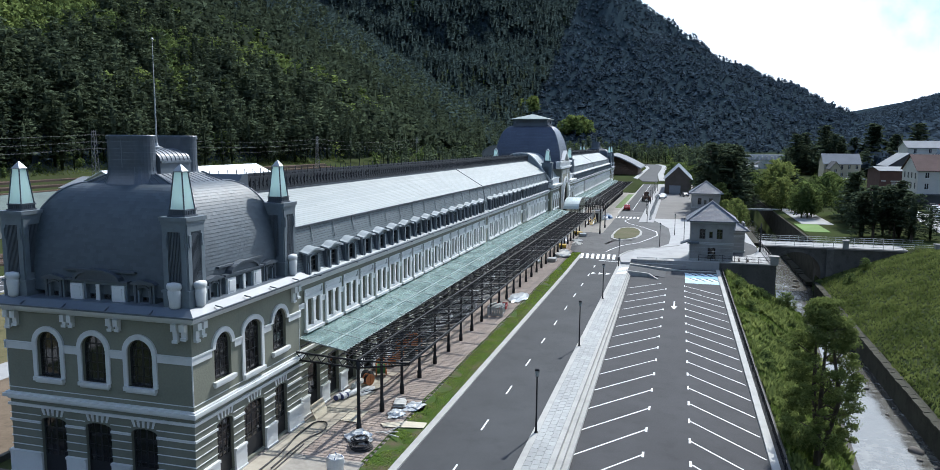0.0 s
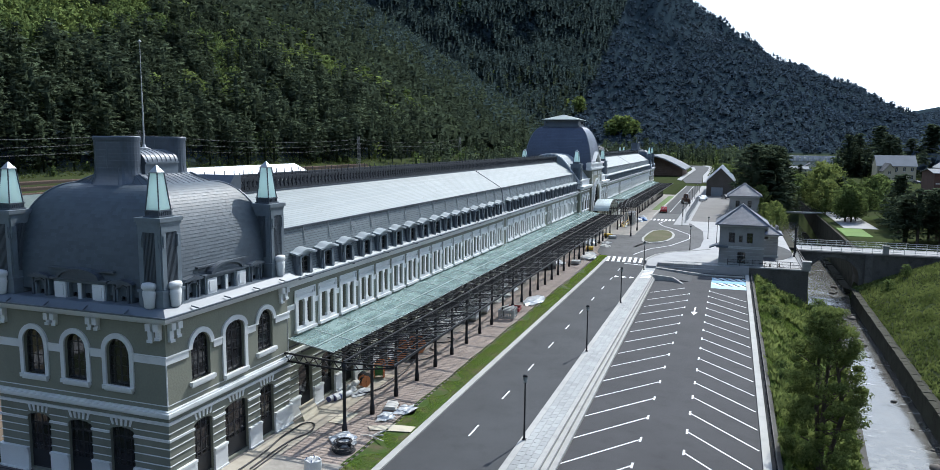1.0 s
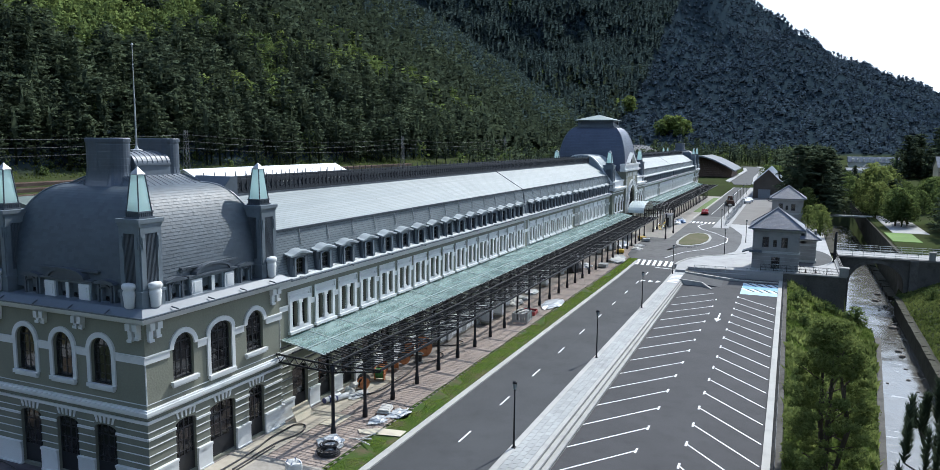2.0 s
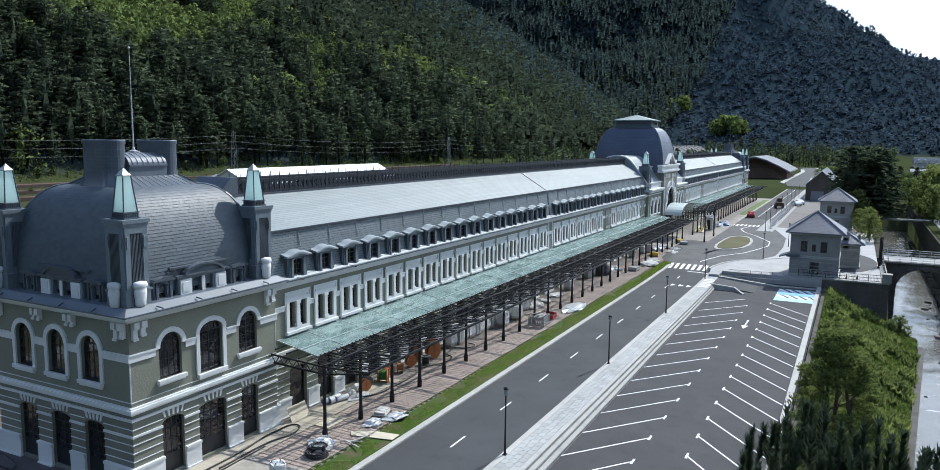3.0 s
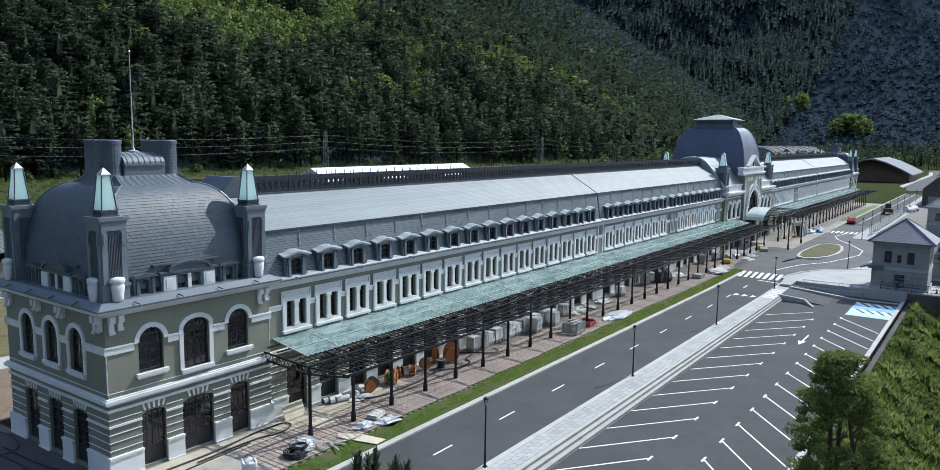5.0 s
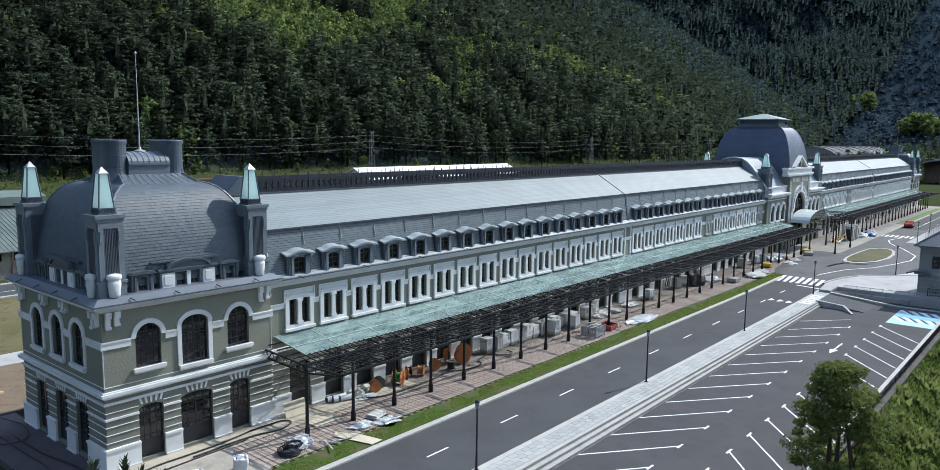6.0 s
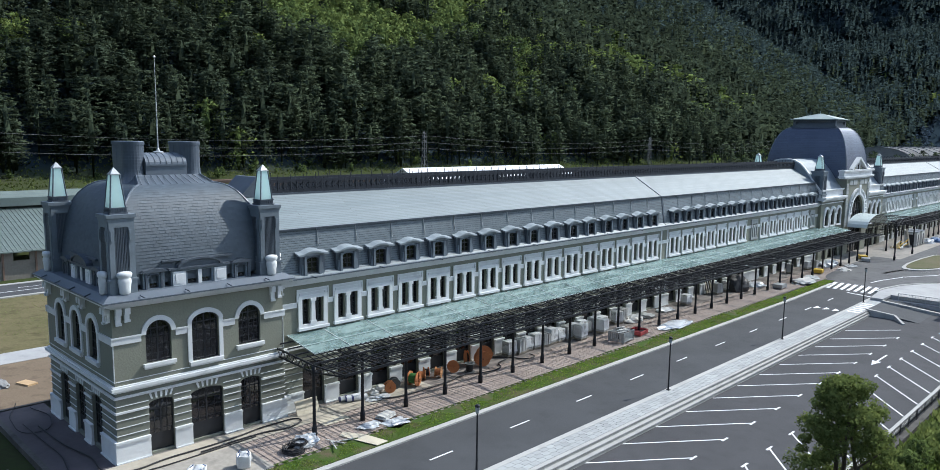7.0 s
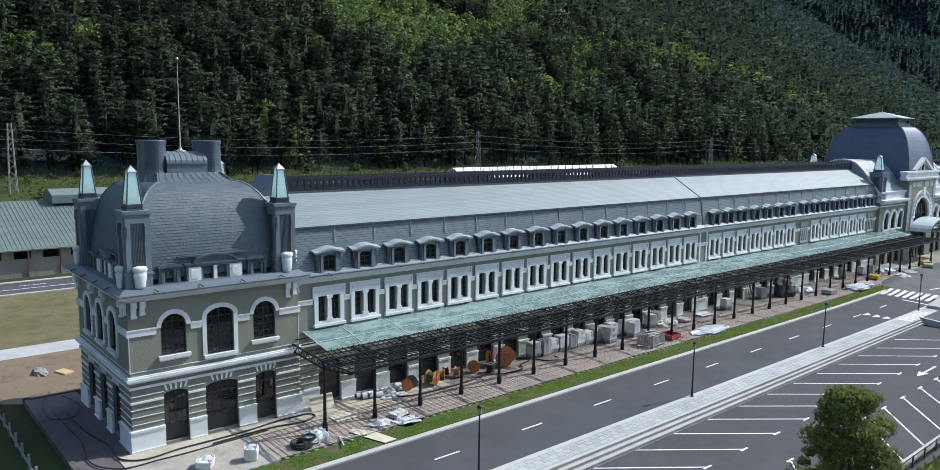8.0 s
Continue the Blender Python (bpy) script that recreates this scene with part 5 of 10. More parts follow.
def value_noise(x, y, seed, cell):
    """Smooth noise on arrays, about 0 to 1."""
    g = np.random.default_rng(seed).random((256, 256))
    u, v = x / cell, y / cell
    i, j = np.floor(u).astype(int), np.floor(v).astype(int)
    a, b = u - i, v - j
    a, b = a * a * (3 - 2 * a), b * b * (3 - 2 * b)
    i0, i1, j0, j1 = i % 256, (i + 1) % 256, j % 256, (j + 1) % 256
    return (g[i0, j0] * (1 - a) + g[i1, j0] * a) * (1 - b) + (g[i0, j1] * (1 - a) + g[i1, j1] * a) * b


def sstep(a):
    a = np.clip(a, 0, 1)
    return a * a * (3 - 2 * a)


def mountain(x, y):
    """Height of the wooded slopes above the valley floor."""
    n = value_noise(x + 5000, y + 5000, 3, 140) * 0.6 + value_noise(x + 5000, y + 5000, 4, 52) * 0.3 + value_noise(x + 5000, y + 5000, 5, 20) * 0.1
    # western slope beside the yard, ending in a spur up the valley
    w = -x - 118
    near = np.where(w < 34, np.maximum(w, 0) * 0.26, 8.84 + (w - 34) * 0.60)
    near = near * (0.86 + 0.28 * n) * (1 - sstep((y - 820) / 520))
    near = np.minimum(near, 420 + 60 * n)
    # great mountain that closes the valley
    crest = np.clip(18 + (385 - x) * 0.50 + (n - 0.5) * 60, 0, 560)
    far = crest * sstep((y - 620) / 820) * (0.9 + 0.2 * n)
    # low wooded side of the valley to the east
    east = np.clip(x - 105 - 30 * n, 0, 400) * 0.29 * sstep((y - 300) / 300)
    blue = np.clip((x - 520) * 0.42 + (n - 0.5) * 60, 0, 330) * sstep((y - 2300) / 700)
    # unseen slopes added behind and beside the camera to hold back skylight
    side = np.clip(x - 115 - np.maximum(y, 0) * 0.1, 0, 900) * 0.62 * (1 - sstep((y - 60) / 160)) * (0.85 + 0.3 * n)
    back = np.clip(-y - 130, 0, 700) * 0.4 * (0.85 + 0.3 * n)
    return np.maximum(np.maximum(np.maximum(near, far), np.maximum(east, blue)), np.maximum(side, back))


def ground_z(x, y):
    """Height of the bare ground."""
    x, y = np.asarray(x, float), np.asarray(y, float)
    yc = np.clip(y, -60, 140)
    rl, rr = 36.6 + 0.085 * (yc - 30), 43.3 + 0.02 * (yc - 30)
    rl = np.where(y > 85.5, 37.2, np.minimum(rl, rr - 4.0))
    z = np.full_like(x, 0.55)
    z = np.where(x < -12.5, 0.62, z)
    z = np.where((x > 7.4), 0.25 + 0.5 * sstep((y - 70) / 45), z)
    z = np.where((x > 16.0) & (y < 85.5), -0.25, z)
    z = np.where((x > 16.0) & (y >= 85.5), 0.65, z)
    low = (y < 85.5)
    bank = -0.12 - (x - 29.7) / np.maximum(rl - 29.7, 1) * 5.7
    z = np.where((x > 29.7) & (x <= rl) & low, bank, z)
    z = np.where((x > rl - 0.01) & (x < rr + 0.9) & (y < 236), -6.6, z)
    slope = np.minimum(-3.9 + (x - rr - 1.0) * 0.42, 2.2 + 0.0 * x)
    edge = np.where(y > 110.5, 47.1, rr + 0.9)
    z = np.where((x > rr + 0.8) & (x < edge) & (y < 236), -6.6, z)
    z = np.where(x >= edge, slope, z)
    z = np.where((x > 36.8) & (x <= rl) & (~low) & (y < 236), -6.0, z)
    z = np.where(y > 300, 1.2, z)
    z = np.where((x >= edge) & (y > 112), np.minimum(1.3 + 0.012 * (x - 45), 2.4), z)
    bumps = (value_noise(x + 900, y + 900, 11, 6) - 0.5) * 0.5
    z = z + np.where(((x > 30.5) & (x < rl - 1) & low) | ((x > rr + 2) & (y < 104)), bumps, 0)
    return z + mountain(x, y)


def sheet(name, xs, ys, zf, material, label, category):
    X, Y = np.meshgrid(xs, ys, indexing="ij")
    Z = zf(X, Y)
    co = np.stack([X, Y, Z], -1).reshape(-1, 3)
    nx, ny = len(xs), len(ys)
    idx = np.arange(nx * ny).reshape(nx, ny)
    quads = np.stack([idx[:-1, :-1], idx[1:, :-1], idx[1:, 1:], idx[:-1, 1:]], -1).reshape(-1, 4)
    me = bpy.data.meshes.new(name)
    me.vertices.add(len(co))
    me.vertices.foreach_set("co", co.ravel())
    me.loops.add(quads.size)
    me.loops.foreach_set("vertex_index", quads.ravel())
    me.polygons.add(len(quads))
    me.polygons.foreach_set("loop_start", np.arange(0, quads.size, 4))
    me.polygons.foreach_set("use_smooth", np.ones(len(quads), bool))
    me.update(calc_edges=True)
    me.materials.append(material)
    return tagged(new(name, me), label, category, kind="structure")


def ground_material():
    """Soil, meadow and a haze-blue forest floor, told apart by noise and by height."""
    m = mat("valley_ground", (0.046, 0.060, 0.024), 0.95, 0.5, 0.6, 0.6, fine=3, col2=(0.040, 0.041, 0.024), spec=0.0)
    n, l = m.node_tree.nodes, m.node_tree.links
    b = n["Principled BSDF"]
    geo = [q for q in n if q.type == "NEW_GEOMETRY"][0]
    sp = n.new("ShaderNodeSeparateXYZ")
    l.new(geo.outputs["Position"], sp.inputs[0])
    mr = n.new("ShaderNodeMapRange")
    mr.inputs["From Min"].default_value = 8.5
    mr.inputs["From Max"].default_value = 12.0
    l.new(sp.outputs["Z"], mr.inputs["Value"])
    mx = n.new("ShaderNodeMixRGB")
    # haze blue of the far woods, so gaps between trees don't show
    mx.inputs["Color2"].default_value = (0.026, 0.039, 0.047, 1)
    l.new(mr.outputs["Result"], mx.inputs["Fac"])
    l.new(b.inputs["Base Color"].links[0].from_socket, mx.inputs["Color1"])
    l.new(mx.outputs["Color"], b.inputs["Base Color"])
    return m


XS = np.unique(np.concatenate([np.linspace(-1600, -420, 26), np.linspace(-420, -120, 76), np.linspace(-120, -14, 28), [-12.5, -12.4, -5, 0, 7.3, 7.5, 12, 15.9, 16.1, 22, 29.4, 29.7],
                               np.linspace(30, 62, 72), np.linspace(64, 200, 40), np.linspace(210, 1500, 34)]))
YS = np.unique(np.concatenate([np.linspace(-900, -70, 34), np.linspace(-65, 84.3, 84), [85.0, 85.4, 85.6], np.linspace(86, 160, 40), np.linspace(165, 700, 90), np.linspace(720, 3600, 66)]))
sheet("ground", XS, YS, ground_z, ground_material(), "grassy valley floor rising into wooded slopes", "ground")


def ribbon(name, x0, x1, y0, y1, zf, material, label, category="road", thick=0.3, steps=24, kind="structure", parent=None):
    """A strip of paving along the street, following the level zf(y)."""
    bm = bmesh.new()
    rows = []
    for i in range(steps + 1):
        y = y0 + (y1 - y0) * i / steps
        a = x0(y) if callable(x0) else x0
        b = x1(y) if callable(x1) else x1
        z = zf(y)
        rows.append([bm.verts.new(p) for p in ((a, y, z - thick), (b, y, z - thick), (b, y, z), (a, y, z))])
    for r, s in zip(rows, rows[1:]):
        for i in range(4):
            j = (i + 1) % 4
            bm.faces.new((r[i], r[j], s[j], s[i]))
    bm.faces.new(rows[0][::-1])
    bm.faces.new(rows[-1])
    if parent:
        return part(name, bm, material, parent)
    return solo(name, bm, material, label, category, kind=kind)


# road beside the station, kerbs, verge, platform paving
ROAD = ribbon("road", 8.0, 14.35, -40, 330, z_road, ASPHALT, "dark asphalt road with white dashes", steps=185)
ribbon("kerb", 7.66, 8.12, -40, 89, lambda y: z_road(y) + 0.1, KERBSTONE, "pale stone kerb along the verge", "kerb", steps=64)
def verge_z(x, y):
    """The verge falls from the paving down to the kerb."""
    k = min(1.0, max(0.0, (7.6 - x) / 1.45)) * (1 - smooth01((y - 60) / 40))
    return z_road(y) + 0.14 + (Z_PLAT + 0.012 - z_road(y) - 0.14) * k


bm = bmesh.new()
rows = []
for i in range(132):
    y = -40 + i
    rows.append([bm.verts.new((x, y, z)) for x, z in [(6.15 + 0.04 * math.sin(1.7 * y) + 0.05 * math.sin(0.61 * y), verge_z(6.15, y))] + [(x, verge_z(x, y)) for x in (6.6, 7.1, 7.66)] + [(7.66, 0.3), (6.36, 0.3)]])
for r, s in zip(rows, rows[1:]):
    for i in range(6):
        bm.faces.new((r[i], r[(i + 1) % 6], s[(i + 1) % 6], s[i])[::-1])
bm.faces.new(rows[0])
bm.faces.new(rows[-1][::-1])
bmesh.ops.recalc_face_normals(bm, faces=bm.faces)
solo("verge", bm, GRASS, "narrow grass verge with worn patches", "verge", kind="structure")
ribbon("platform_paving", -0.35, 6.35, 0.0, 105, lambda y: Z_PLAT - 0.03, BRICKJOINT, "terracotta paved platform beside the station", "paving", 0.5)
ribbon("forecourt_paving", -13.6, 6.35, -3.0, 0.0, lambda y: Z_PLAT - 0.03, mat("dark_red_tarmac", (0.11, 0.095, 0.10), 0.9, 0.3, 1, 0.2, stain=0.2), "dark reddish paving round the pavilion", "paving", 0.5)
ribbon("concrete_apron", 0.25, 2.2, -1.0, 22, lambda y: Z_PLAT + 0.012, mat("dusty_concrete", (0.40, 0.36, 0.29), 0.9, 0.3, 1.2, 0.2, stain=0.25), "dusty concrete strip along the wall", "paving", 0.04)
ribbon("dusty_apron", 2.2, 6.33, -1.0, 6.2, lambda y: Z_PLAT + 0.016, mat("dusty_beige_concrete", (0.34, 0.315, 0.275), 0.9, 0.3, 1.5, 0.2, stain=0.25, spec=0.1), "dusty bare concrete before the paving", "paving", 0.04)
ribbon("site_yard", -0.35, 8.6, 105, 240, lambda y: z_plat(y) - 0.02, mat("dusty_site_floor", (0.27, 0.25, 0.22), 0.9, 0.3, 0.8, 0.3, stain=0.25), "dusty paved building site by the entrance", "paving", 0.5)
ribbon("kerb_edging", 14.35, 14.75, -40, 86, lambda y: z_road(y) + 0.1, KERBSTONE, "pale stone kerb of the promenade", "kerb", steps=64)
ribbon("promenade", 14.75, 16.1, -40, 86, lambda y: z_road(y) + 0.085, JOINT, "granite paved promenade beside the road", "pavement", 0.5, 64)
for i in range(3):
    z = 0.60 - 0.19 * i
    wide = lambda y: 0.36 - 0.0031 * (y - 12)           # the flight narrows up the street
    ribbon("step", 16.1, lambda y, i=i: 16.1 + (i + 1) * wide(y), -40, 76.1, lambda y, z=z: z, KERBSTONE, "long pale stone step down to the car park", "steps", 0.5 + z, 16)
    ribbon("step_nosing", lambda y, i=i: 16.06 + (i + 1) * wide(y), lambda y, i=i: 16.125 + (i + 1) * wide(y), -40, 76.1, lambda y, z=z: z + 0.012, JOINT, "worn grey nosing of a stone step", "steps", 0.06, 16)
ribbon("car_park", 16.3, 28.5, -40, 84.5, lambda y: 0.0, ASPHALT2, "empty asphalt car park with white bay lines", "car park", 0.4)
ribbon("coping", 28.5, 28.98, -40, 84.5, lambda y: 0.14, KERBSTONE, "pale coping along the car park edge", "kerb", 0.4)
ribbon("retaining_edge", 28.98, 29.6, -40, 84.5, lambda y: 0.02, STONEWALL, "dark stone edge above the river bank", "wall", 0.6)

# ---- painted lines ----
marks = thing("road_marking", "white painted road and parking lines", "road marking", kind="structure")


def stroke(pts, w, z, name="line", material=PAINT, t=0.006):
    """A painted line through pts (x, y)."""
    bm = bmesh.new()
    if callable(z):
        fine = [pts[0]]
        for (xa, ya), (xb, yb) in zip(pts, pts[1:]):
            k = max(1, int(math.hypot(xb - xa, yb - ya) / 1.5))
            fine += [(xa + (xb - xa) * i / k, ya + (yb - ya) * i / k) for i in range(1, k + 1)]
        pts = fine
    for (xa, ya), (xb, yb) in zip(pts, pts[1:]):
        d = Vector((xb - xa, yb - ya))
        n = Vector((-d.y, d.x)).normalized() * w / 2
        za, zb = (z(ya), z(yb)) if callable(z) else (z, z)
        v = [bm.verts.new(p) for p in ((xa - n.x, ya - n.y, za + t), (xb - n.x, yb - n.y, zb + t), (xb + n.x, yb + n.y, zb + t), (xa + n.x, ya + n.y, za + t))]
        w2 = [bm.verts.new((p.co.x, p.co.y, p.co.z - t + 0.001)) for p in v]
        bm.faces.new(v)
        bm.faces.new(w2[::-1])
        for i in range(4):
            j = (i + 1) % 4
            bm.faces.new((v[i], w2[i], w2[j], v[j]))
    return part(name, bm, material, marks)


def z_junction(y):
    return z_road(y) + 0.008 + (1.062 - z_road(y)) * smooth01((y - 88) / 8)


for i in range(-7, 11):
    y = 13.65 + 7.2 * i
    if y < 84:
        stroke([(11.12, y), (11.12, y + 1.9)], 0.11, z_road, "dash")
for i in range(-3, 14):
    y = 14.02 + 4.14 * i
    x = 21.2 + 0.0075 * (y - 14)
    stroke([(17.03, y - 5.54), (x, y)], 0.105, 0.0, "bay_line")
    stroke([(x, y - 0.4), (x, y + 0.4)], 0.14, 0.0, "bay_end")
for i in range(-3, 17):
    y = 13.42 + 3.578 * i
    stroke([(23.97, y), (28.35, y - 5.25)], 0.105, 0.0, "bay_line")
    stroke([(23.97, y - 0.4), (23.97, y + 0.42)], 0.14, 0.0, "bay_end")
stroke([(16.9, 67.0), (20.9, 71.6)], 0.105, 0.0, "bay_line")
stroke([(22.72, 60.2), (22.70, 57.2)], 0.16, 0.0, "arrow")
bm = bmesh.new()
for m, xs in ((0, (22.3, 22.7, 23.1)),):
    v = [bm.verts.new(p) for p in ((22.32, 57.4, 0.007), (22.7, 55.8, 0.007), (23.08, 57.4, 0.007))]
    bm.faces.new(v)
    bmesh.ops.translate(bm, verts=[], vec=(0, 0, 0))
part("arrow_head", bm, PAINT, marks)
stroke([(22.7, 9.0), (22.7, 11.3)], 0.14, 0.0, "arrow")
bm = bmesh.new()
box(bm, 24.05, 28.5, 72.9, 81.1, 0.001, 0.006)
part("blue_bay", bm, PALEBLUE, marks, "pale blue painted disabled bays")
bm = bmesh.new()
box(bm, 24.1, 28.45, 76.9, 78.9, 0.007, 0.010)
part("blue_band", bm, BLUEPAINT, marks)
for y0 in (79.05, 75.0):
    for k in range(4):
        stroke([(24.1 + 1.1 * k, y0 + 1.95), (25.25 + 1.02 * k, y0)], 0.34, 0.004, "blue_bay_stripe")
        stroke([(24.55 + 1.1 * k, y0 + 1.95), (25.7 + 1.0 * k, y0)], 0.30, 0.003, "bare_stripe", ASPHALT)
for k in range(7):
    stroke([(8.35 + 0.83 * k, 86.2), (8.0 + 0.85 * k, 90.4)], 0.45, z_junction, "zebra_stripe")
stroke([(11.2, 84.9), (14.2, 84.3)], 0.28, z_road, "stop_line")
for k in range(7):
    stroke([(8.5 + 0.87 * k, 148.2), (8.5 + 0.87 * k, 151.8)], 0.45, z_junction, "zebra_stripe")
for k in range(6):
    stroke([(14.75, 73.9 + 1.05 * k), (16.08, 73.9 + 1.05 * k)], 0.55, lambda y: z_road(y) + 0.108, "zebra_stripe")
for k in range(3):
    bm = bmesh.new()
    x, y = 11.6 + 1.02 * k, 73.8
    prism(bm, [(x - 0.28, y + 0.75), (x - 0.28, y - 0.75), (x + 0.34, y)], z_road(y) + 0.001, z_road(y) + 0.008, lambda u, v, d: (u, v, d))
    part("give_way", bm, PAINT, marks)
stroke([(10.75, 101.1), (11.2, 104.0), (11.9, 106.6)], 0.5, 1.062, "hatching")
stroke([(11.9, 106.4), (13.4, 106.0), (14.9, 107.6)], 0.35, 1.062, "hatching")
stroke([(11.62, 92.6), (13.6, 100), (16.35, 105), (18.1, 111.7), (19.1, 116.6), (18.8, 122.6), (15.7, 130.4), (12.4, 137), (11.15, 142), (12.2, 148)], 0.16, z_junction, "edge_line")
stroke([(11.2, y) for y in (172, 320)], 0.11, z_road, "centre_line")

# ---- the roundabout, the terrace and the quay ----
TERR = 1.05
bm = bmesh.new()
box(bm, 16.1, 36.6, 86.0, 104.0, -0.2, TERR)
box(bm, 16.1, 36.0, 104.0, 150.0, 0.2, TERR)
solo("terrace", bm, CONCRETE, "pale concrete terrace round the small houses", "pavement", kind="structure")
bm = bmesh.new()
prism(bm, [(14.75, 82.0), (16.1, 82.0), (16.1, 96.0), (14.85, 93.2), (14.0, 88.9), (14.35, 86.0)], 0.2, TERR - 0.02, lambda u, v, d: (u, v, d))
solo("corner_pavement", bm, CONCRETE, "pale pavement at the street corner", "pavement", kind="structure")


def along(table):
    """A straight-sided outline: x as a function of y."""
    ys, xs = [p[1] for p in table], [p[0] for p in table]
    return lambda y: float(np.interp(y, ys, xs))


ribbon("roundabout", along([(8.0, 88.5), (5.6, 93), (4.6, 105), (4.6, 125), (5.4, 140), (7.6, 150), (8.0, 166)]),
       along([(13.95, 88.5), (14.83, 93.2), (16.7, 97.1), (19.8, 100), (21.4, 105), (21.6, 116), (21.0, 130), (18.6, 141), (16.0, 152), (14.4, 166)]),
       88.5, 166, lambda y: z_junction(y) - 0.002, mat("worn_asphalt", (0.125, 0.125, 0.125), 0.9, 0.3, 1.2, 0.3, fine=40, stain=0.25, spec=0.12), "worn asphalt roundabout at the street junction", "road", 0.3, 60)
kerb_line = [(13.95, 86.4), (14.05, 88.9), (14.9, 93.2), (16.75, 97.0), (19.9, 99.9), (23.0, 103.4)]
bm = bmesh.new()
for (xa, ya), (xb, yb) in zip(kerb_line, kerb_line[1:]):
    d = Vector((xb - xa, yb - ya)).normalized() * 0.3
    prism(bm, [(xa, ya), (xa + d.y, ya - d.x), (xb + d.y, yb - d.x), (xb, yb)], 0.4, TERR + 0.06, lambda u, v, d: (u, v, d))
solo("corner_kerb", bm, KERBSTONE, "pale curved kerb round the terrace corner", "kerb", kind="structure")
ring = [(11.0, 109.0), (11.6, 107.3), (12.6, 106.8), (14.0, 107.8), (15.5, 110.7), (16.2, 116), (16.05, 121), (15.3, 125.5), (14.2, 128), (12.6, 128.3), (11.2, 126.2), (10.7, 120), (10.6, 113)]
bm = bmesh.new()
prism(bm, ring, 0.6, TERR + 0.14, lambda u, v, d: (u, v, d))
solo("traffic_island", bm, KERBSTONE, "kerbed teardrop traffic island", "kerb", kind="structure")
bm = bmesh.new()
prism(bm, ring, 0.6, TERR + 0.2, lambda u, v, d: (13.3 + (u - 13.3) * 0.84, 117.5 + (v - 117.5) * 0.9, d))
solo("island_planting", bm, MEADOW, "dry grass on the traffic island", "grass", kind="structure")
# crescent road behind the houses
bm = bmesh.new()
cres = [(31 + 5.0 * math.cos(a), 104 + 11 * math.sin(a)) for a in [2 * math.pi * i / 30 for i in range(30)]]
prism(bm, cres, 0.8, TERR + 0.012, lambda u, v, d: (u, v, d))
solo("side_road", bm, ASPHALT, "curved asphalt lane behind the small house", "road", kind="structure")
# wall and ramp at the end of the car park
bm = bmesh.new()
box(bm, 16.0, 29.0, 85.2, 86.0, -0.3, TERR + 0.02)
box(bm, 16.0, 24.2, 84.6, 85.2, -0.3, 0.55, )
solo("end_wall", bm, CONCRETE, "pale low wall at the end of the car park", "wall", kind="structure")
# sloping drive from the street down into the car park, with its kerbs
def wedge(bm, quad, za, zb, zlow=-0.1):
    """A block on a four-cornered plan, its top falling from za (first two corners) to zb."""
    top = [bm.verts.new((x, y, z)) for (x, y), z in zip(quad, (za, za, zb, zb))]
    low = [bm.verts.new((x, y, zlow)) for x, y in quad]
    bm.faces.new(top)
    bm.faces.new(low[::-1])
    for i in range(4):
        j = (i + 1) % 4
        bm.faces.new((low[i], low[j], top[j], top[i]))


bm = bmesh.new()
wedge(bm, [(16.0, 84.6), (16.0, 76.3), (21.4, 76.3), (21.4, 84.6)], z_road(80) + 0.07, 0.006)
solo("drive_slope", bm, ASPHALT, "asphalt drive sloping down into the car park", "road", kind="structure")
bm = bmesh.new()
wedge(bm, [(15.9, 76.5), (15.9, 76.15), (19.0, 76.0), (19.1, 76.35)], z_road(77) + 0.2, 0.52)
wedge(bm, [(19.1, 76.35), (19.0, 76.0), (20.3, 74.2), (20.5, 74.45)], 0.52, 0.1)
solo("drive_kerb", bm, KERBSTONE, "bent stone kerb wall beside the sloping drive", "kerb", kind="structure")
bm = bmesh.new()
wedge(bm, [(15.7, 82.3), (15.7, 81.85), (23.6, 82.15), (23.6, 82.6)], z_road(82) + 0.26, 0.14)
wedge(bm, [(23.6, 82.6), (23.6, 82.15), (28.4, 82.6), (28.4, 83.0)], 0.14, 0.1)
solo("wall_kerb", bm, KERBSTONE, "pale kerb along the foot of the end wall", "kerb", kind="structure")
# quay walls in stone
quay = thing("quay_wall", "dark quarry stone quay wall along the river", "wall", kind="structure")
bm = bmesh.new()
box(bm, 29.0, 36.9, 85.0, 86.0, -6.4, TERR + 0.02)
box(bm, 36.2, 36.9, 86.0, 104.0, -6.4, TERR + 0.02)
part("wall_face", bm, STONEWALL, quay)
bm = bmesh.new()
box(bm, 28.95, 37.0, 84.93, 86.05, TERR + 0.02, TERR + 0.18)
box(bm, 36.15, 37.0, 86.05, 104.0, TERR + 0.02, TERR + 0.18)
box(bm, 36.1, 37.15, 84.8, 85.95, TERR + 0.18, TERR + 1.25)
box(bm, 36.0, 37.25, 84.7, 86.05, TERR + 1.25, TERR + 1.42)
part("coping", bm, HUTWALL, quay)
bm = bmesh.new()
for y0, y1 in ((-40, 100),):
    prism(bm, [(river_right(y0) + 0.0, y0), (river_right(y1), y1), (river_right(y1) + 0.9, y1), (river_right(y0) + 0.9, y0)], -6.9, -3.85, lambda u, v, d: (u + 0.0, v, d))
prism(bm, [(46.5, 110.6), (47.1, 110.6), (47.35, 150), (47.6, 236), (47.0, 236), (46.75, 150)], -6.9, 1.2, lambda u, v, d: (u, v, d))
prism(bm, [(36.0, 110.5), (37.2, 110.5), (37.2, 236), (36.0, 236)], -6.9, 1.12, lambda u, v, d: (u, v, d))
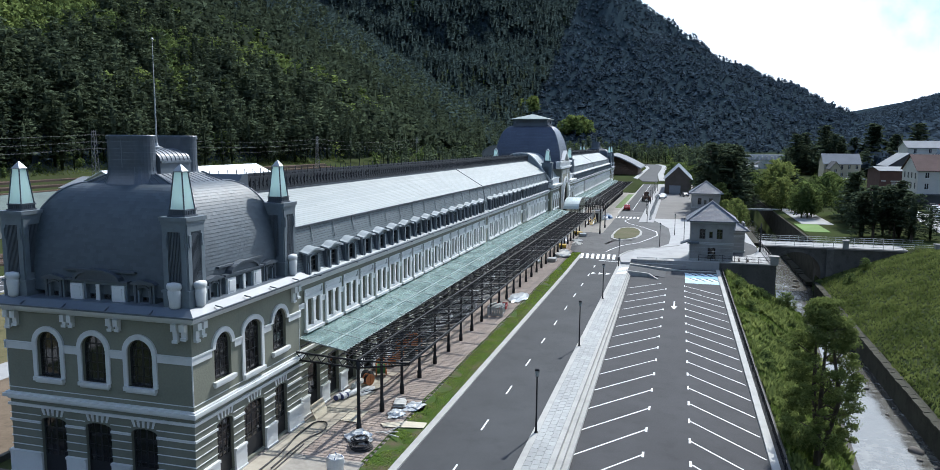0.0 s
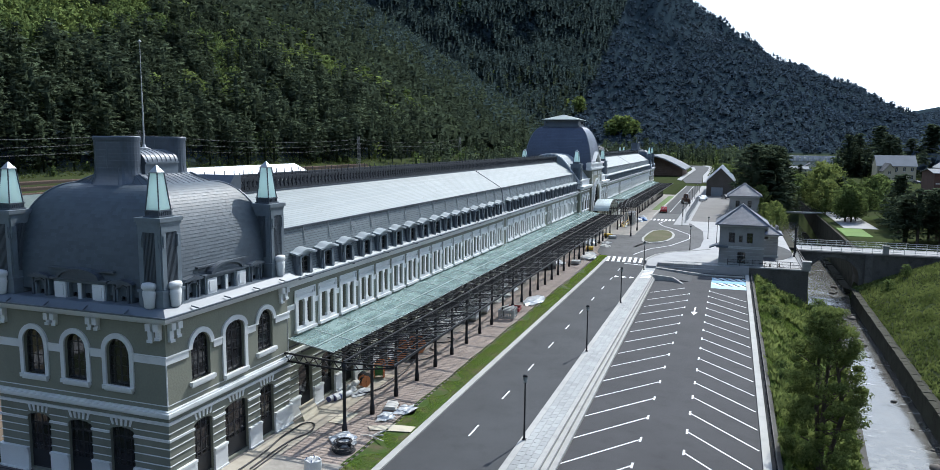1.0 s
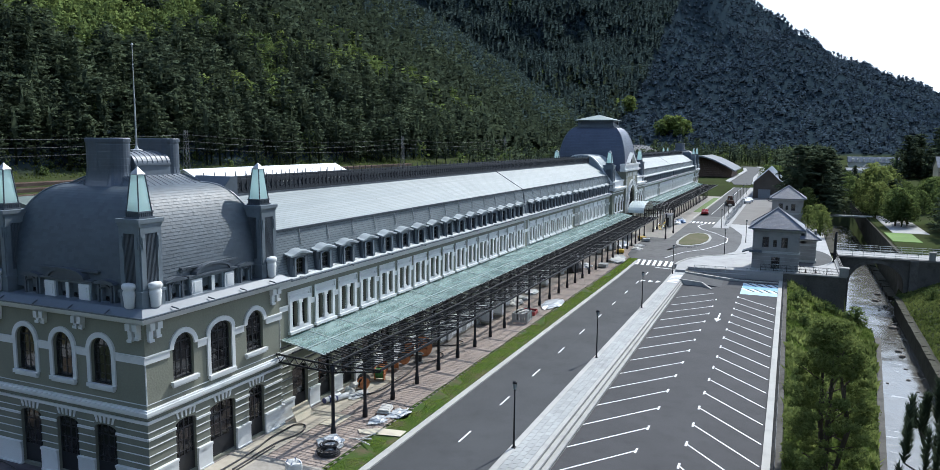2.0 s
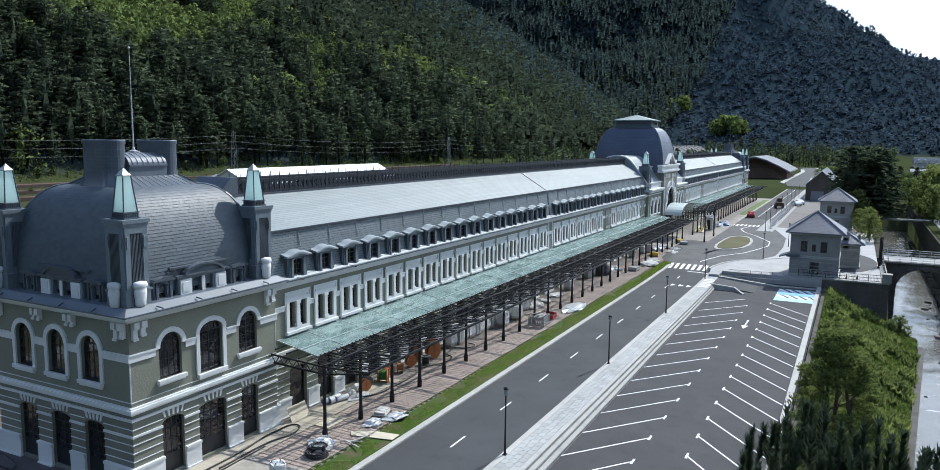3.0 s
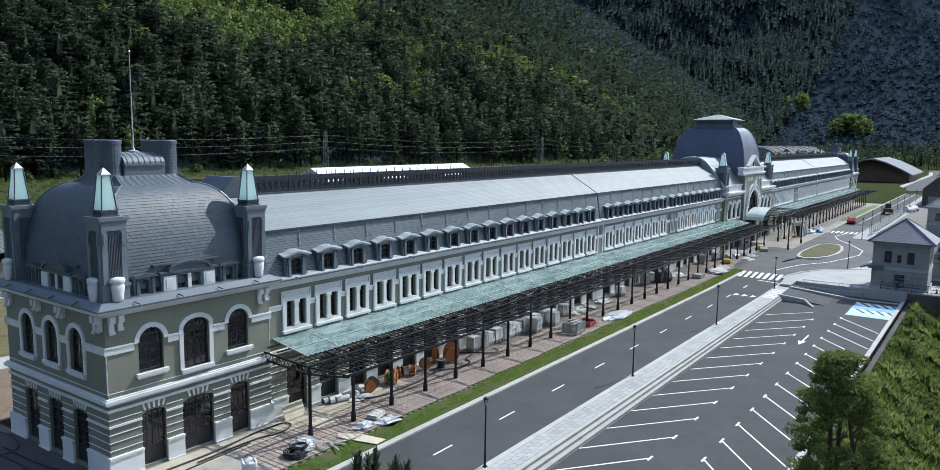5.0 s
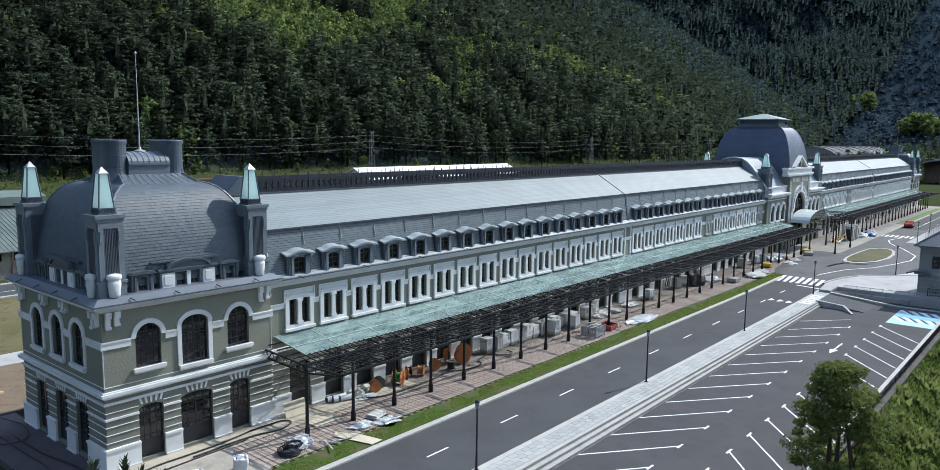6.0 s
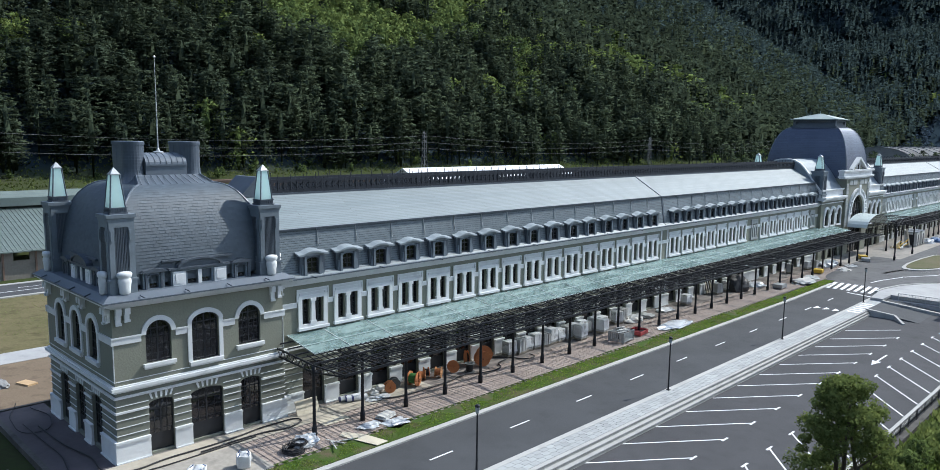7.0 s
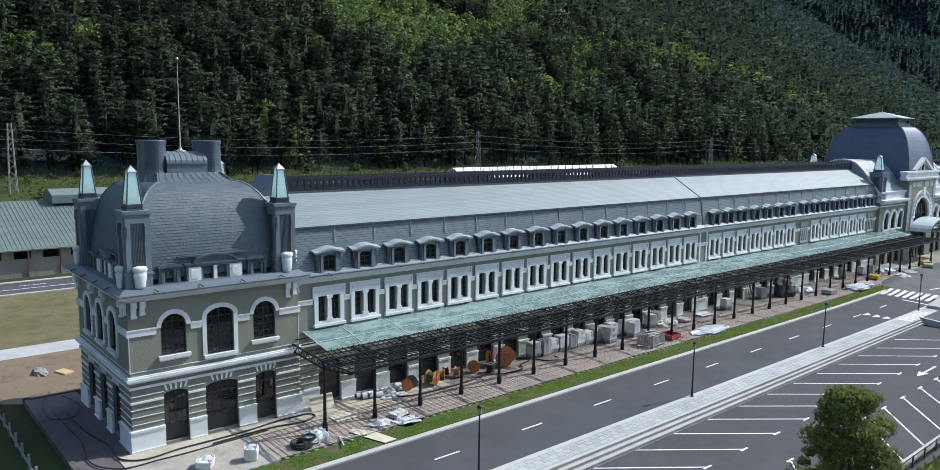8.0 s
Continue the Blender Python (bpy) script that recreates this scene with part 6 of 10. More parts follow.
MOSSY = mat("mossy_stone", (0.062, 0.06, 0.045), 0.95, 0.5, 3, 0.8, fine=6, stain=0.4, spec=0.08)
solo("river_wall", bm, MOSSY, "mossy stone wall on the river's far side", "wall", kind="structure")
bm = bmesh.new()
for i in range(120):
    y = -38 + 1.16 * i
    u = river_right(y)
    d = 0.08 * random.random()
    box(bm, u - 0.06 - d, u + 0.5 + d, y, y + 1.1, -3.85, -3.66 - 0.1 * random.random())
solo("wall_coping", bm, MOSSY, "worn coping stones on the river wall", "wall", kind="structure")
# low ledge of stones at the foot of the far wall beyond the bridge
bm = bmesh.new()
for i in range(44):
    y = 111 + 2.0 * i
    d = 0.25 * random.random()
    box(bm, 45.3 - d + 0.007 * i, 46.45, y, y + 1.92, -6.9, -5.75 + 0.25 * random.random())
solo("river_ledge", bm, MOSSY, "low mossy ledge of stones beside the river", "wall", kind="structure")
# left bank footing
bm = bmesh.new()
ys = [-40 + 5 * i for i in range(25)]
for a, b in zip(ys, ys[1:]):
    prism(bm, [(river_left(a) - 0.5, a), (river_left(b) - 0.5, b), (river_left(b) + 0.15, b), (river_left(a) + 0.15, a)], -6.9, -5.55, lambda u, v, d: (u, v, d))
solo("bank_footing", bm, STONEWALL, "low stone footing of the grassy bank", "wall", kind="structure")


# ---- river ----
def water_z(X, Y):
    return -6.1 + 0.05 * value_noise(X + 70, Y + 70, 21, 1.3) + 0.07 * value_noise(X + 70, Y + 70, 22, 3.1)


w = sheet("river", np.linspace(33, 48, 60), np.linspace(-40, 236, 340), water_z, WATER, "shallow grey river with small rapids", "water")
for k in range(40):
    bm = bmesh.new()
    y = RNG.uniform(5, 118)
    a, b = river_left(y) + 0.6, river_right(y) - 0.4
    x = RNG.uniform(a, b) if RNG.random() < 0.25 else b - RNG.random() * 1.6
    s = RNG.uniform(0.12, 0.26) if k % 4 else RNG.uniform(0.35, 0.6)
    bmesh.ops.create_icosphere(bm, subdivisions=2, radius=s)
    for v in bm.verts:
        v.co = Vector((v.co.x * 1.3, v.co.y * 1.0, v.co.z * 0.55)) * (1 + 0.3 * noise.noise(v.co * 2.3 + Vector((k, 0, 0))))
    solo("river_rock", bm, ROCK, "wet brown rock in the river", "rock", (x, y, -6.02), float(RNG.uniform(0, 180)), "river rocks", smooth=True)
# ---- bridge ----
bridge = thing("stone_bridge", "dark stone arch bridge with pale railings over the river", "bridge")
bm = bmesh.new()
f = lambda u, v, d: (u, 104.2 - d, v)
wall(bm, 36.9, 66, -6.6, 1.35, 6.4, [(38.6, 46.2, -6.6, -2.6, 3.3)], f)
part("arch_wall", bm, STONEWALL, bridge)
bm = bmesh.new()
arch_band(bm, 42.4, -2.6, 3.8, 3.3, 0.5, 0.002, 0.12, f, 16)
part("voussoir_ring", bm, STONEWALL, bridge)
bm = bmesh.new()
box(bm, 46.9, 48.0, 103.7, 104.19, -6.4, 1.35)
part("buttress", bm, STONEWALL, bridge)
bm = bmesh.new()
box(bm, 36.9, 66, 103.95, 110.9, 1.352, 1.6)
part("deck_edge", bm, mat("weathered_stone", (0.17, 0.165, 0.155), 0.9, 0.35, 2, 0.4, fine=8, stain=0.3, spec=0.15), bridge)
bm = bmesh.new()
box(bm, 36.9, 68, 104.5, 110.3, 1.602, 1.68)
part("deck", bm, CONCRETE, bridge)
for y in (104.15, 110.6):
    bm = bmesh.new()
    for z in (2.0, 2.35, 2.68):
        bar(bm, (37.0, y, z), (63, y, z), 0.06, 0.06)
    for i in range(18):
        bar(bm, (37.4 + 1.5 * i, y, 1.6), (37.4 + 1.5 * i, y, 2.72), 0.07, 0.07)
    part("railing", bm, GALV, bridge, "pale steel railing")
bm = bmesh.new()
box(bm, 49.4, 50.2, 103.9, 104.6, 1.6, 2.75)
box(bm, 49.3, 50.3, 103.8, 104.7, 2.75, 2.95)
box(bm, 62.9, 63.9, 103.7, 104.7, 0.6, 2.75)
box(bm, 62.8, 64.0, 103.6, 104.8, 2.75, 2.95)
part("parapet_pillar", bm, HUTWALL, bridge)


fbr = thing("footbridge", "pale flat footbridge over the river in the park", "bridge")
bm = bmesh.new()
box(bm, 36.0, 48.6, 181.0, 184.0, 1.13, 1.45)
part("deck", bm, CONCRETE, fbr)
for y in (181.1, 183.9):
    bm = bmesh.new()
    for z in (2.0, 2.4):
        bar(bm, (36.2, y, z), (48.4, y, z), 0.05, 0.05)
    for k in range(9):
        bar(bm, (36.3 + 1.5 * k, y, 1.45), (36.3 + 1.5 * k, y, 2.42), 0.05, 0.05)
    part("railing", bm, IRON, fbr, "dark thin railing")

# ---- railings on the terrace and beside the car park ----
def railing(p, q, z, posts, label, h=1.0, rails=(0.95, 0.55, 0.15), uprights=False):
    t = thing("railing", label, "railing")
    p, q = Vector((*p, z)), Vector((*q, z))
    for i in range(posts + 1):
        e = p.lerp(q, i / posts)
        bm = bmesh.new()
        box(bm, e.x - 0.035, e.x + 0.035, e.y - 0.035, e.y + 0.035, z, z + h)
        part("post", bm, IRON, t)
    for k in rails:
        bm = bmesh.new()
        bar(bm, p + Vector((0, 0, k)), q + Vector((0, 0, k)), 0.04, 0.05)
        part("rail", bm, IRON, t)
    if uprights:
        n = int((q - p).length / 0.16)
        bm = bmesh.new()
        for i in range(n):
            e = p.lerp(q, i / n)
            box(bm, e.x - 0.01, e.x + 0.01, e.y - 0.01, e.y + 0.01, z + rails[-1], z + rails[0])
        part("upright", bm, IRON, t)
    return t


railing((26.0, 85.6), (36.2, 85.5), TERR + 0.16, 6, "dark iron railing on the quay wall", uprights=True)
ramp_rail = railing((17.0, 85.0), (25.6, 85.4), 0.55, 6, "thin steel railing on the ramp wall", 0.9, (0.86, 0.5, 0.2), True)
for c in ramp_rail.children:
    c.data.materials[0] = GALV
railing((36.6, 86.5), (36.6, 103.8), TERR + 0.16, 8, "dark iron railing along the river quay")
for k in range(12):
    railing((29.2, -36 + 10 * k), (29.2, -26.2 + 10 * k), 0.02, 5, "dark iron railing along the car park edge", 0.78, (0.74, 0.1), True)

# ---- platform canopy ----
COLS = [10.25 + 3.725 * i for i in range(28)]
CX = 4.2
XO = 7.55
bm = bmesh.new()
lathe(bm, [(0.17, 0.0), (0.17, 0.5), (0.13, 0.6), (0.11, 1.0), (0.10, 3.9), (0.15, 4.0), (0.13, 4.1), (0.16, 4.45)], 10)
col_me = mesh_of(bm, IRON, "column", True)
# one truss across the canopy
bm = bmesh.new()
bar(bm, (0.0, 0, 5.65), (CX, 0, 5.45), 0.09, 0.10)
bar(bm, (CX, 0, 5.45), (XO, 0, 5.58), 0.08, 0.09)
bar(bm, (0.0, 0, 5.15), (CX, 0, 5.0), 0.09, 0.10)
bar(bm, (CX, 0, 5.0), (XO, 0, 5.5), 0.08, 0.09)
for i in range(6):
    x = CX * i / 6
    bar(bm, (x, 0, 5.65 - 0.033 * i), (x + CX / 12, 0, 5.15 - 0.025 * i), 0.05, 0.05)
    bar(bm, (x + CX / 12, 0, 5.15 - 0.025 * i), (x + CX / 6, 0, 5.65 - 0.033 * (i + 1)), 0.05, 0.05)
for i in range(5):
    x = CX + (XO - CX) * i / 5
    bar(bm, (x, 0, 5.46 + 0.026 * i), (x + 0.33, 0, 5.0 + 0.1 * (i + 0.5)), 0.05, 0.05)
truss_me = mesh_of(bm, IRON, "truss")
# lattice of one bay: rafters across, purlins along
bm = bmesh.new()
L = 3.725
for i in range(1, 9):
    y = L * i / 9
    bar(bm, (2.9, y, 5.72), (CX, y, 5.56), 0.042, 0.05)
    bar(bm, (CX, y, 5.52), (XO, y, 5.63), 0.04, 0.05)
lat_me = mesh_of(bm, IRON, "rafter_grid")
PURLINS = [(2.9, 5.64, 0.05), (3.5, 5.60, 0.05), (5.1, 5.52, 0.05), (5.9, 5.55, 0.05), (6.75, 5.58, 0.05)] + [(x, 6.12 - 0.175 * (x + 0.28), 0.07) for x in (0.35, 1.25, 2.2)]
pur_me = []
for x, z, w in PURLINS:
    bm = bmesh.new()
    bar(bm, (x, COLS[0], z), (x, COLS[-1], z), w, w + 0.015)
    pur_me.append(mesh_of(bm, IRON, "purlin"))
bm = bmesh.new()
bar(bm, (CX, 0, 5.52), (CX, L, 5.52), 0.12, 0.13)
bar(bm, (CX, 0, 5.05), (CX, L, 5.05), 0.09, 0.09)
for i in range(6):
    a, b = L * i / 6, L * (i + 1) / 6
    bar(bm, (CX, a, 5.05), (CX, (a + b) / 2, 5.5), 0.045, 0.045)
    bar(bm, (CX, (a + b) / 2, 5.5), (CX, b, 5.05), 0.045, 0.045)
gird_me = mesh_of(bm, IRON, "girder")
bm = bmesh.new()
bar(bm, (XO, 0, 5.6), (XO, L, 5.6), 0.07, 0.16)
edge_me = mesh_of(bm, IRON, "edge_beam")


def canopy_glass():
    m = bpy.data.materials.new("canopy_glass")
    m.use_nodes = True
    n, l = m.node_tree.nodes, m.node_tree.links
    b = n["Principled BSDF"]
    b.inputs["Roughness"].default_value = 0.2
    b.inputs["Specular IOR Level"].default_value = 1.0
    b.inputs["IOR"].default_value = 1.7
    geo = n.new("ShaderNodeNewGeometry")
    no = n.new("ShaderNodeTexNoise")
    no.inputs["Scale"].default_value = 0.9
    no.inputs["Detail"].default_value = 7
    mp = n.new("ShaderNodeMapping")
    mp.inputs["Scale"].default_value = (1.6, 0.45, 1.0)
    l.new(geo.outputs["Position"], mp.inputs["Vector"])
    l.new(mp.outputs["Vector"], no.inputs["Vector"])
    r = n.new("ShaderNodeValToRGB")
    r.color_ramp.elements[0].color = (0.17, 0.235, 0.235, 1)
    r.color_ramp.elements[0].position = 0.34
    r.color_ramp.elements[1].color = (0.40, 0.50, 0.485, 1)
    r.color_ramp.elements[1].position = 0.66
    l.new(no.outputs["Fac"], r.inputs["Fac"])
    l.new(r.outputs["Color"], b.inputs["Base Color"])
    tr = n.new("ShaderNodeBsdfTransparent")
    tr.inputs["Color"].default_value = (0.55, 0.75, 0.72, 1)
    ms = n.new("ShaderNodeMixShader")
    ms.inputs["Fac"].default_value = 0.46
    l.new(b.outputs[0], ms.inputs[1])
    l.new(tr.outputs[0], ms.inputs[2])
    l.new(ms.outputs[0], n["Material Output"].inputs["Surface"])
    return m


CGLASS = canopy_glass()
panes = []
for a, b in ((-0.28, 0.75), (0.78, 1.8), (1.83, 2.88)):
    bm = bmesh.new()
    za, zb = 6.27 - 0.175 * (a + 0.28), 6.27 - 0.175 * (b + 0.28)
    prism(bm, [(a, za), (b, zb), (b, zb + 0.02), (a, za + 0.02)], 0.02, L - 0.02, lambda u, v, d: (u, d, v))
    panes.append(mesh_of(bm, CGLASS, "glass_pane"))
bm = bmesh.new()
for x in (-0.3, 0.765, 1.815, 2.9):
    z = 6.25 - 0.175 * (x + 0.28)
    bar(bm, (x, 0, z), (x, L, z), 0.045, 0.06)
for y in (0.0,):
    bar(bm, (-0.3, y, 6.28), (2.9, y, 5.73), 0.06, 0.07)
for k in (1, 2):
    bar(bm, (-0.3, L * k / 3, 6.245), (2.9, L * k / 3, 5.69), 0.025, 0.03)
glz_me = mesh_of(bm, mat("pale_glazing_bar", (0.36, 0.42, 0.41), 0.5, 0.15), "glazing_bar")
# pale band running lengthwise over the glass
bm = bmesh.new()
z = 6.30 - 0.175 * (1.62 + 0.28)
bar(bm, (1.62, 0, z), (1.62, L, z), 0.15, 0.012)
strip_me = mesh_of(bm, mat("pale_clamp_strip", (0.33, 0.42, 0.41), 0.4, 0.25, 3, 0.1, fine=6), "clamp_strip")


def canopy(name, mirrored):
    t = thing(name, "black iron platform canopy, half glazed in pale green glass", "canopy", group="platform canopies")
    for i, y in enumerate(COLS):
        z = z_plat(y if not mirrored else Y_END - y)
        put("column", col_me, t, (CX, y, z), 0, "", (1, 1, (5.42 - z) / 4.45))
        put("truss", truss_me, t, (0, y, 0))
        if i == len(COLS) - 1:
            continue
        put("rafter_grid", lat_me, t, (0, y, 0))
        put("girder", gird_me, t, (0, y, 0))
        put("edge_beam", edge_me, t, (0, y, 0))
        put("glazing_bar", glz_me, t, (0, y + (0.9 if i == 0 else 0), 0), 0, "", (1, (L - 0.9) / L, 1) if i == 0 else None)
        put("clamp_strip", strip_me, t, (0, y + (0.9 if i == 0 else 0), 0), 0, "", (1, (L - 0.9) / L, 1) if i == 0 else None)
        for p in panes:
            put("glass_pane", p, t, (0, y + (0.9 if i == 0 else 0), 0), 0, "pale green glass", (1, (L - 0.9) / L, 1) if i == 0 else None).visible_shadow = False
    for p in pur_me:
        put("purlin", p, t)
    if mirrored:
        t.matrix_basis = MIRROR
    return t


canopy("platform_canopy", False)
canopy("platform_canopy", True)
# raised entrance canopy at the middle door
ent = thing("entrance_canopy", "curved white glass canopy over the middle entrance", "canopy")
bm = bmesh.new()
pts = [(Y_MID + 5.4 * math.cos(math.pi * i / 12), 5.85 + 1.85 * math.sin(math.pi * i / 12)) for i in range(13)]
for p0, p1 in zip(pts, pts[1:]):
    prism(bm, [p0, p1, (p1[0], p1[1] - 0.08), (p0[0], p0[1] - 0.08)], 0.98, 4.0, lambda u, v, d: (d, u, v))
part("curved_glass", bm, mat("milky_glass", (0.55, 0.62, 0.61), 0.25, 0.15), ent)
bm = bmesh.new()
for k in range(7):
    x = 4.1 + 0.7 * k
    for p0, p1 in zip(pts, pts[1:]):
        bar(bm, (x, p0[0], p0[1]), (x, p1[0], p1[1]), 0.06, 0.1)
for p in pts:
    bar(bm, (4.0, p[0], p[1]), (8.4, p[0], p[1]), 0.05, 0.06)
part("open_rib", bm, IRON, ent)
for x, y in ((4.2, 115.6), (4.2, 125.6), (8.2, 115.6), (8.2, 125.6)):
    put("column", col_me, ent, (x, y, z_plat(y)), 0, "", (1, 1, 1.08))

# ---- woods ----
class Cone:
    """Spruce: wide below, pointed."""
    def __init__(self, lo, r):
        self.lo, self.r = lo, r

    def __call__(self, h):
        return self.r * (1.02 - h) ** 0.8 / (1 - self.lo) ** 0.8


class Dome:
    """Pine or broadleaf: a rounded head on a bare stem."""
    def __init__(self, lo, r):
        self.lo, self.r = lo, r

    def __call__(self, h):
        t = (h - self.lo) / (1 - self.lo)
        return self.r * math.sqrt(max(0.0, 1 - (2 * t - 0.85) ** 2 / 1.4)) * (1 - 0.25 * t)


def unit(v):
    return v / np.maximum(np.linalg.norm(v, axis=-1, keepdims=True), 1e-9)


def core_tris(shape, foot=0.03, sides=6, full=0.45):
    """The dense inside of a crown; the trees tint it dark for inner shade."""
    hs = [foot, shape.lo + 0.02, shape.lo + (1 - shape.lo) * 0.45, shape.lo + (1 - shape.lo) * 0.8]
    rs = [0.012] + [shape(h) * full for h in hs[1:]]
    rs[1] *= 0.6
    out = []
    ring = lambda k: [np.array([rs[k] * math.cos(2 * math.pi * i / sides + k), rs[k] * math.sin(2 * math.pi * i / sides + k), hs[k]]) for i in range(sides)]
    for k in range(3):
        a, b = ring(k), ring(k + 1)
        for i in range(sides):
            j = (i + 1) % sides
            out += [[a[i], a[j], b[i]], [a[j], b[j], b[i]]]
    a = ring(3)
    out += [[a[i], a[(i + 1) % sides], np.array([0, 0, 0.96])] for i in range(sides)]
    return np.array(out)


def wood_tree(shape, n, pads, size, seed, flat=0.30, spread=0.078, sides=4):
    """A tree of the woods, of height 1: sprays gathered in flat pads at the branch ends, round a dense core.
    Gives the triangles, their tints and the directions in which the sprays face."""
    g = np.random.default_rng(seed)
    h = shape.lo + (1 - shape.lo) * (np.arange(pads) + g.random(pads)) / pads * 0.97
    a = np.arange(pads) * 2.4 + g.uniform(-0.5, 0.5, pads)
    r = np.array([shape(v) for v in h]) * (0.35 + 0.7 * np.sqrt(g.random(pads)))
    C = np.stack([r * np.cos(a), r * np.sin(a), h], -1)
    rad = spread * (0.65 + 0.7 * g.random(pads)) * (1.25 - 0.6 * (h - shape.lo) / (1 - shape.lo))
    k = np.arange(n) % pads
    off = unit(g.normal(0, 1, (n, 3)))
    P = C[k] + off * (rad[k] * g.random(n) ** 0.35)[:, None] * np.array([1.3, 1.3, flat])
    P[:, 2] = np.minimum(P[:, 2], 0.995)
    up = 0.22 if flat < 0.5 else 0.7
    d1 = unit(g.normal(0, 1, (n, 3)) * np.array([1, 1, up]))
    d2 = unit(np.stack([-d1[:, 1], d1[:, 0], g.normal(0, up * 2.6, n)], -1))
    s = (size * (0.6 + 0.8 * g.random(n)))[:, None]
    tri = np.stack([P - d1 * s * 1.25, P + d1 * s * 1.25, P + d2 * s * 1.2], 1)
    axis = np.stack([C[k, 0] * 3.0, C[k, 1] * 3.0, (C[k, 2] - shape.lo) * 0.6], -1)
    nor = unit(unit(axis) * 0.7 + off * np.array([0.6, 0.6, 0.75]) + np.array([0, 0, 0.38]))
    # pad tops and upper crown are tinted lighter, like light from above
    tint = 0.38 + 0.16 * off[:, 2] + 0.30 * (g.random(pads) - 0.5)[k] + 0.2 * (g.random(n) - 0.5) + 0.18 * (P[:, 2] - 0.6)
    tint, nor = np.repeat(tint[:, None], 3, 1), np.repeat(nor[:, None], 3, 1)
    if not sides:
        return tri, tint, nor
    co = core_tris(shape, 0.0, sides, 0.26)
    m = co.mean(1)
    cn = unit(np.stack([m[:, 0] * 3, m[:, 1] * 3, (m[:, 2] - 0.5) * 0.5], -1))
    # the core's dark tint stands for the shade inside the crown
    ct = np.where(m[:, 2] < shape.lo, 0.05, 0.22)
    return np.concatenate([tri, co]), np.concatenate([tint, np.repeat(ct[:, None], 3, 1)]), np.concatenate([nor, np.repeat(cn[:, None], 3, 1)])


def clump_tris(shape, n, size, seed, clumps=60, spread=0.05):
    """Leaves gathered in clumps at the ends of the twigs, with gaps between them."""
    g = np.random.default_rng(seed)
    h = shape.lo + (1 - shape.lo) * g.random(clumps) ** 0.9
    a = g.random(clumps) * 2 * np.pi
    r = np.array([shape(v) for v in h]) * (0.35 + 0.75 * np.sqrt(g.random(clumps)))
    C = np.stack([r * np.cos(a), r * np.sin(a), h], -1)
    rad = spread * (0.6 + 0.8 * g.random(clumps))
    k = g.integers(0, clumps, n)
    off = g.normal(0, 1, (n, 3))
    off /= np.linalg.norm(off, axis=1)[:, None]
    P = C[k] + off * (rad[k] * g.random(n) ** 0.4)[:, None] * np.array([1.15, 1.15, 0.75])
    P[:, 2] = np.minimum(P[:, 2], 1.0)
    d1 = g.normal(0, 1, (n, 3))
    d1 /= np.linalg.norm(d1, axis=1)[:, None]
    d2 = np.cross(d1, off + g.normal(0, 0.4, (n, 3)))
    d2 /= np.linalg.norm(d2, axis=1)[:, None]
    s = (size * (0.6 + 0.8 * g.random(n)))[:, None]
    tri = np.stack([P - d1 * s, P + d1 * s, P + d2 * s * 1.5], 1)
    # leaves on the upper side of a clump are coloured lighter, as if lit
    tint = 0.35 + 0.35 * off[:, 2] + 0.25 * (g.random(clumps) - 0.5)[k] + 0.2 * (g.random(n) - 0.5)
    return tri, tint


def far_tree(shape, seed, n=26, size=0.11, up=0.45):
    """A tree seen from afar: few coarse sprays round a slim core, lit mostly from above."""
    tri, tint, nor = wood_tree(shape, n, max(8, n // 3), size, seed, 0.45, 0.11, 0)
    h = shape.lo + 0.3 * (1 - shape.lo)
    r = shape(h) * 0.5
    q = [np.array([r * math.cos(k * math.pi / 2 + seed), r * math.sin(k * math.pi / 2 + seed), h]) for k in range(4)]
    core = np.array([[q[k], q[(k + 1) % 4], np.array([0, 0, e])] for e in (0.94, 0.0) for k in range(4)])
    cn = unit(core.mean(1) * np.array([3, 3, 0]) + np.array([0, 0, 0.3]))
    # here too the core is tinted below the sprays, as crown shade
    tri, tint, nor = np.concatenate([tri, core]), np.concatenate([tint, np.full((8, 3), 0.25)]), np.concatenate([nor, np.repeat(cn[:, None], 3, 1)])
    return tri, 0.36 + 0.6 * (tint - 0.36), unit(nor * (1 - up) + np.array([0, 0, up]))


def tri_mesh(name, tris, tints, material, label, category, kind="stuff", normals=None):
    n = len(tris)
    me = bpy.data.meshes.new(name)
    me.vertices.add(n * 3)
    me.vertices.foreach_set("co", tris.reshape(-1).astype(np.float32))
    me.loops.add(n * 3)
    me.loops.foreach_set("vertex_index", np.arange(n * 3, dtype=np.int32))
    me.polygons.add(n)
    me.polygons.foreach_set("loop_start", np.arange(0, n * 3, 3, dtype=np.int32))
    at = me.attributes.new("tint", "FLOAT", "POINT")
    at.data.foreach_set("value", (tints.ravel() if tints.ndim == 2 else np.repeat(tints, 3)).astype(np.float32))
    me.update(calc_edges=True)
    if normals is not None:
        me.polygons.foreach_set("use_smooth", np.ones(n, bool))
        me.normals_split_custom_set_from_vertices((normals.reshape(-1, 3) if normals.ndim == 3 else np.repeat(normals, 3, axis=0)).astype(np.float32))
    me.materials.append(material)
    if not label:
        return me
    return tagged(new(name, me), label, category, kind=kind)


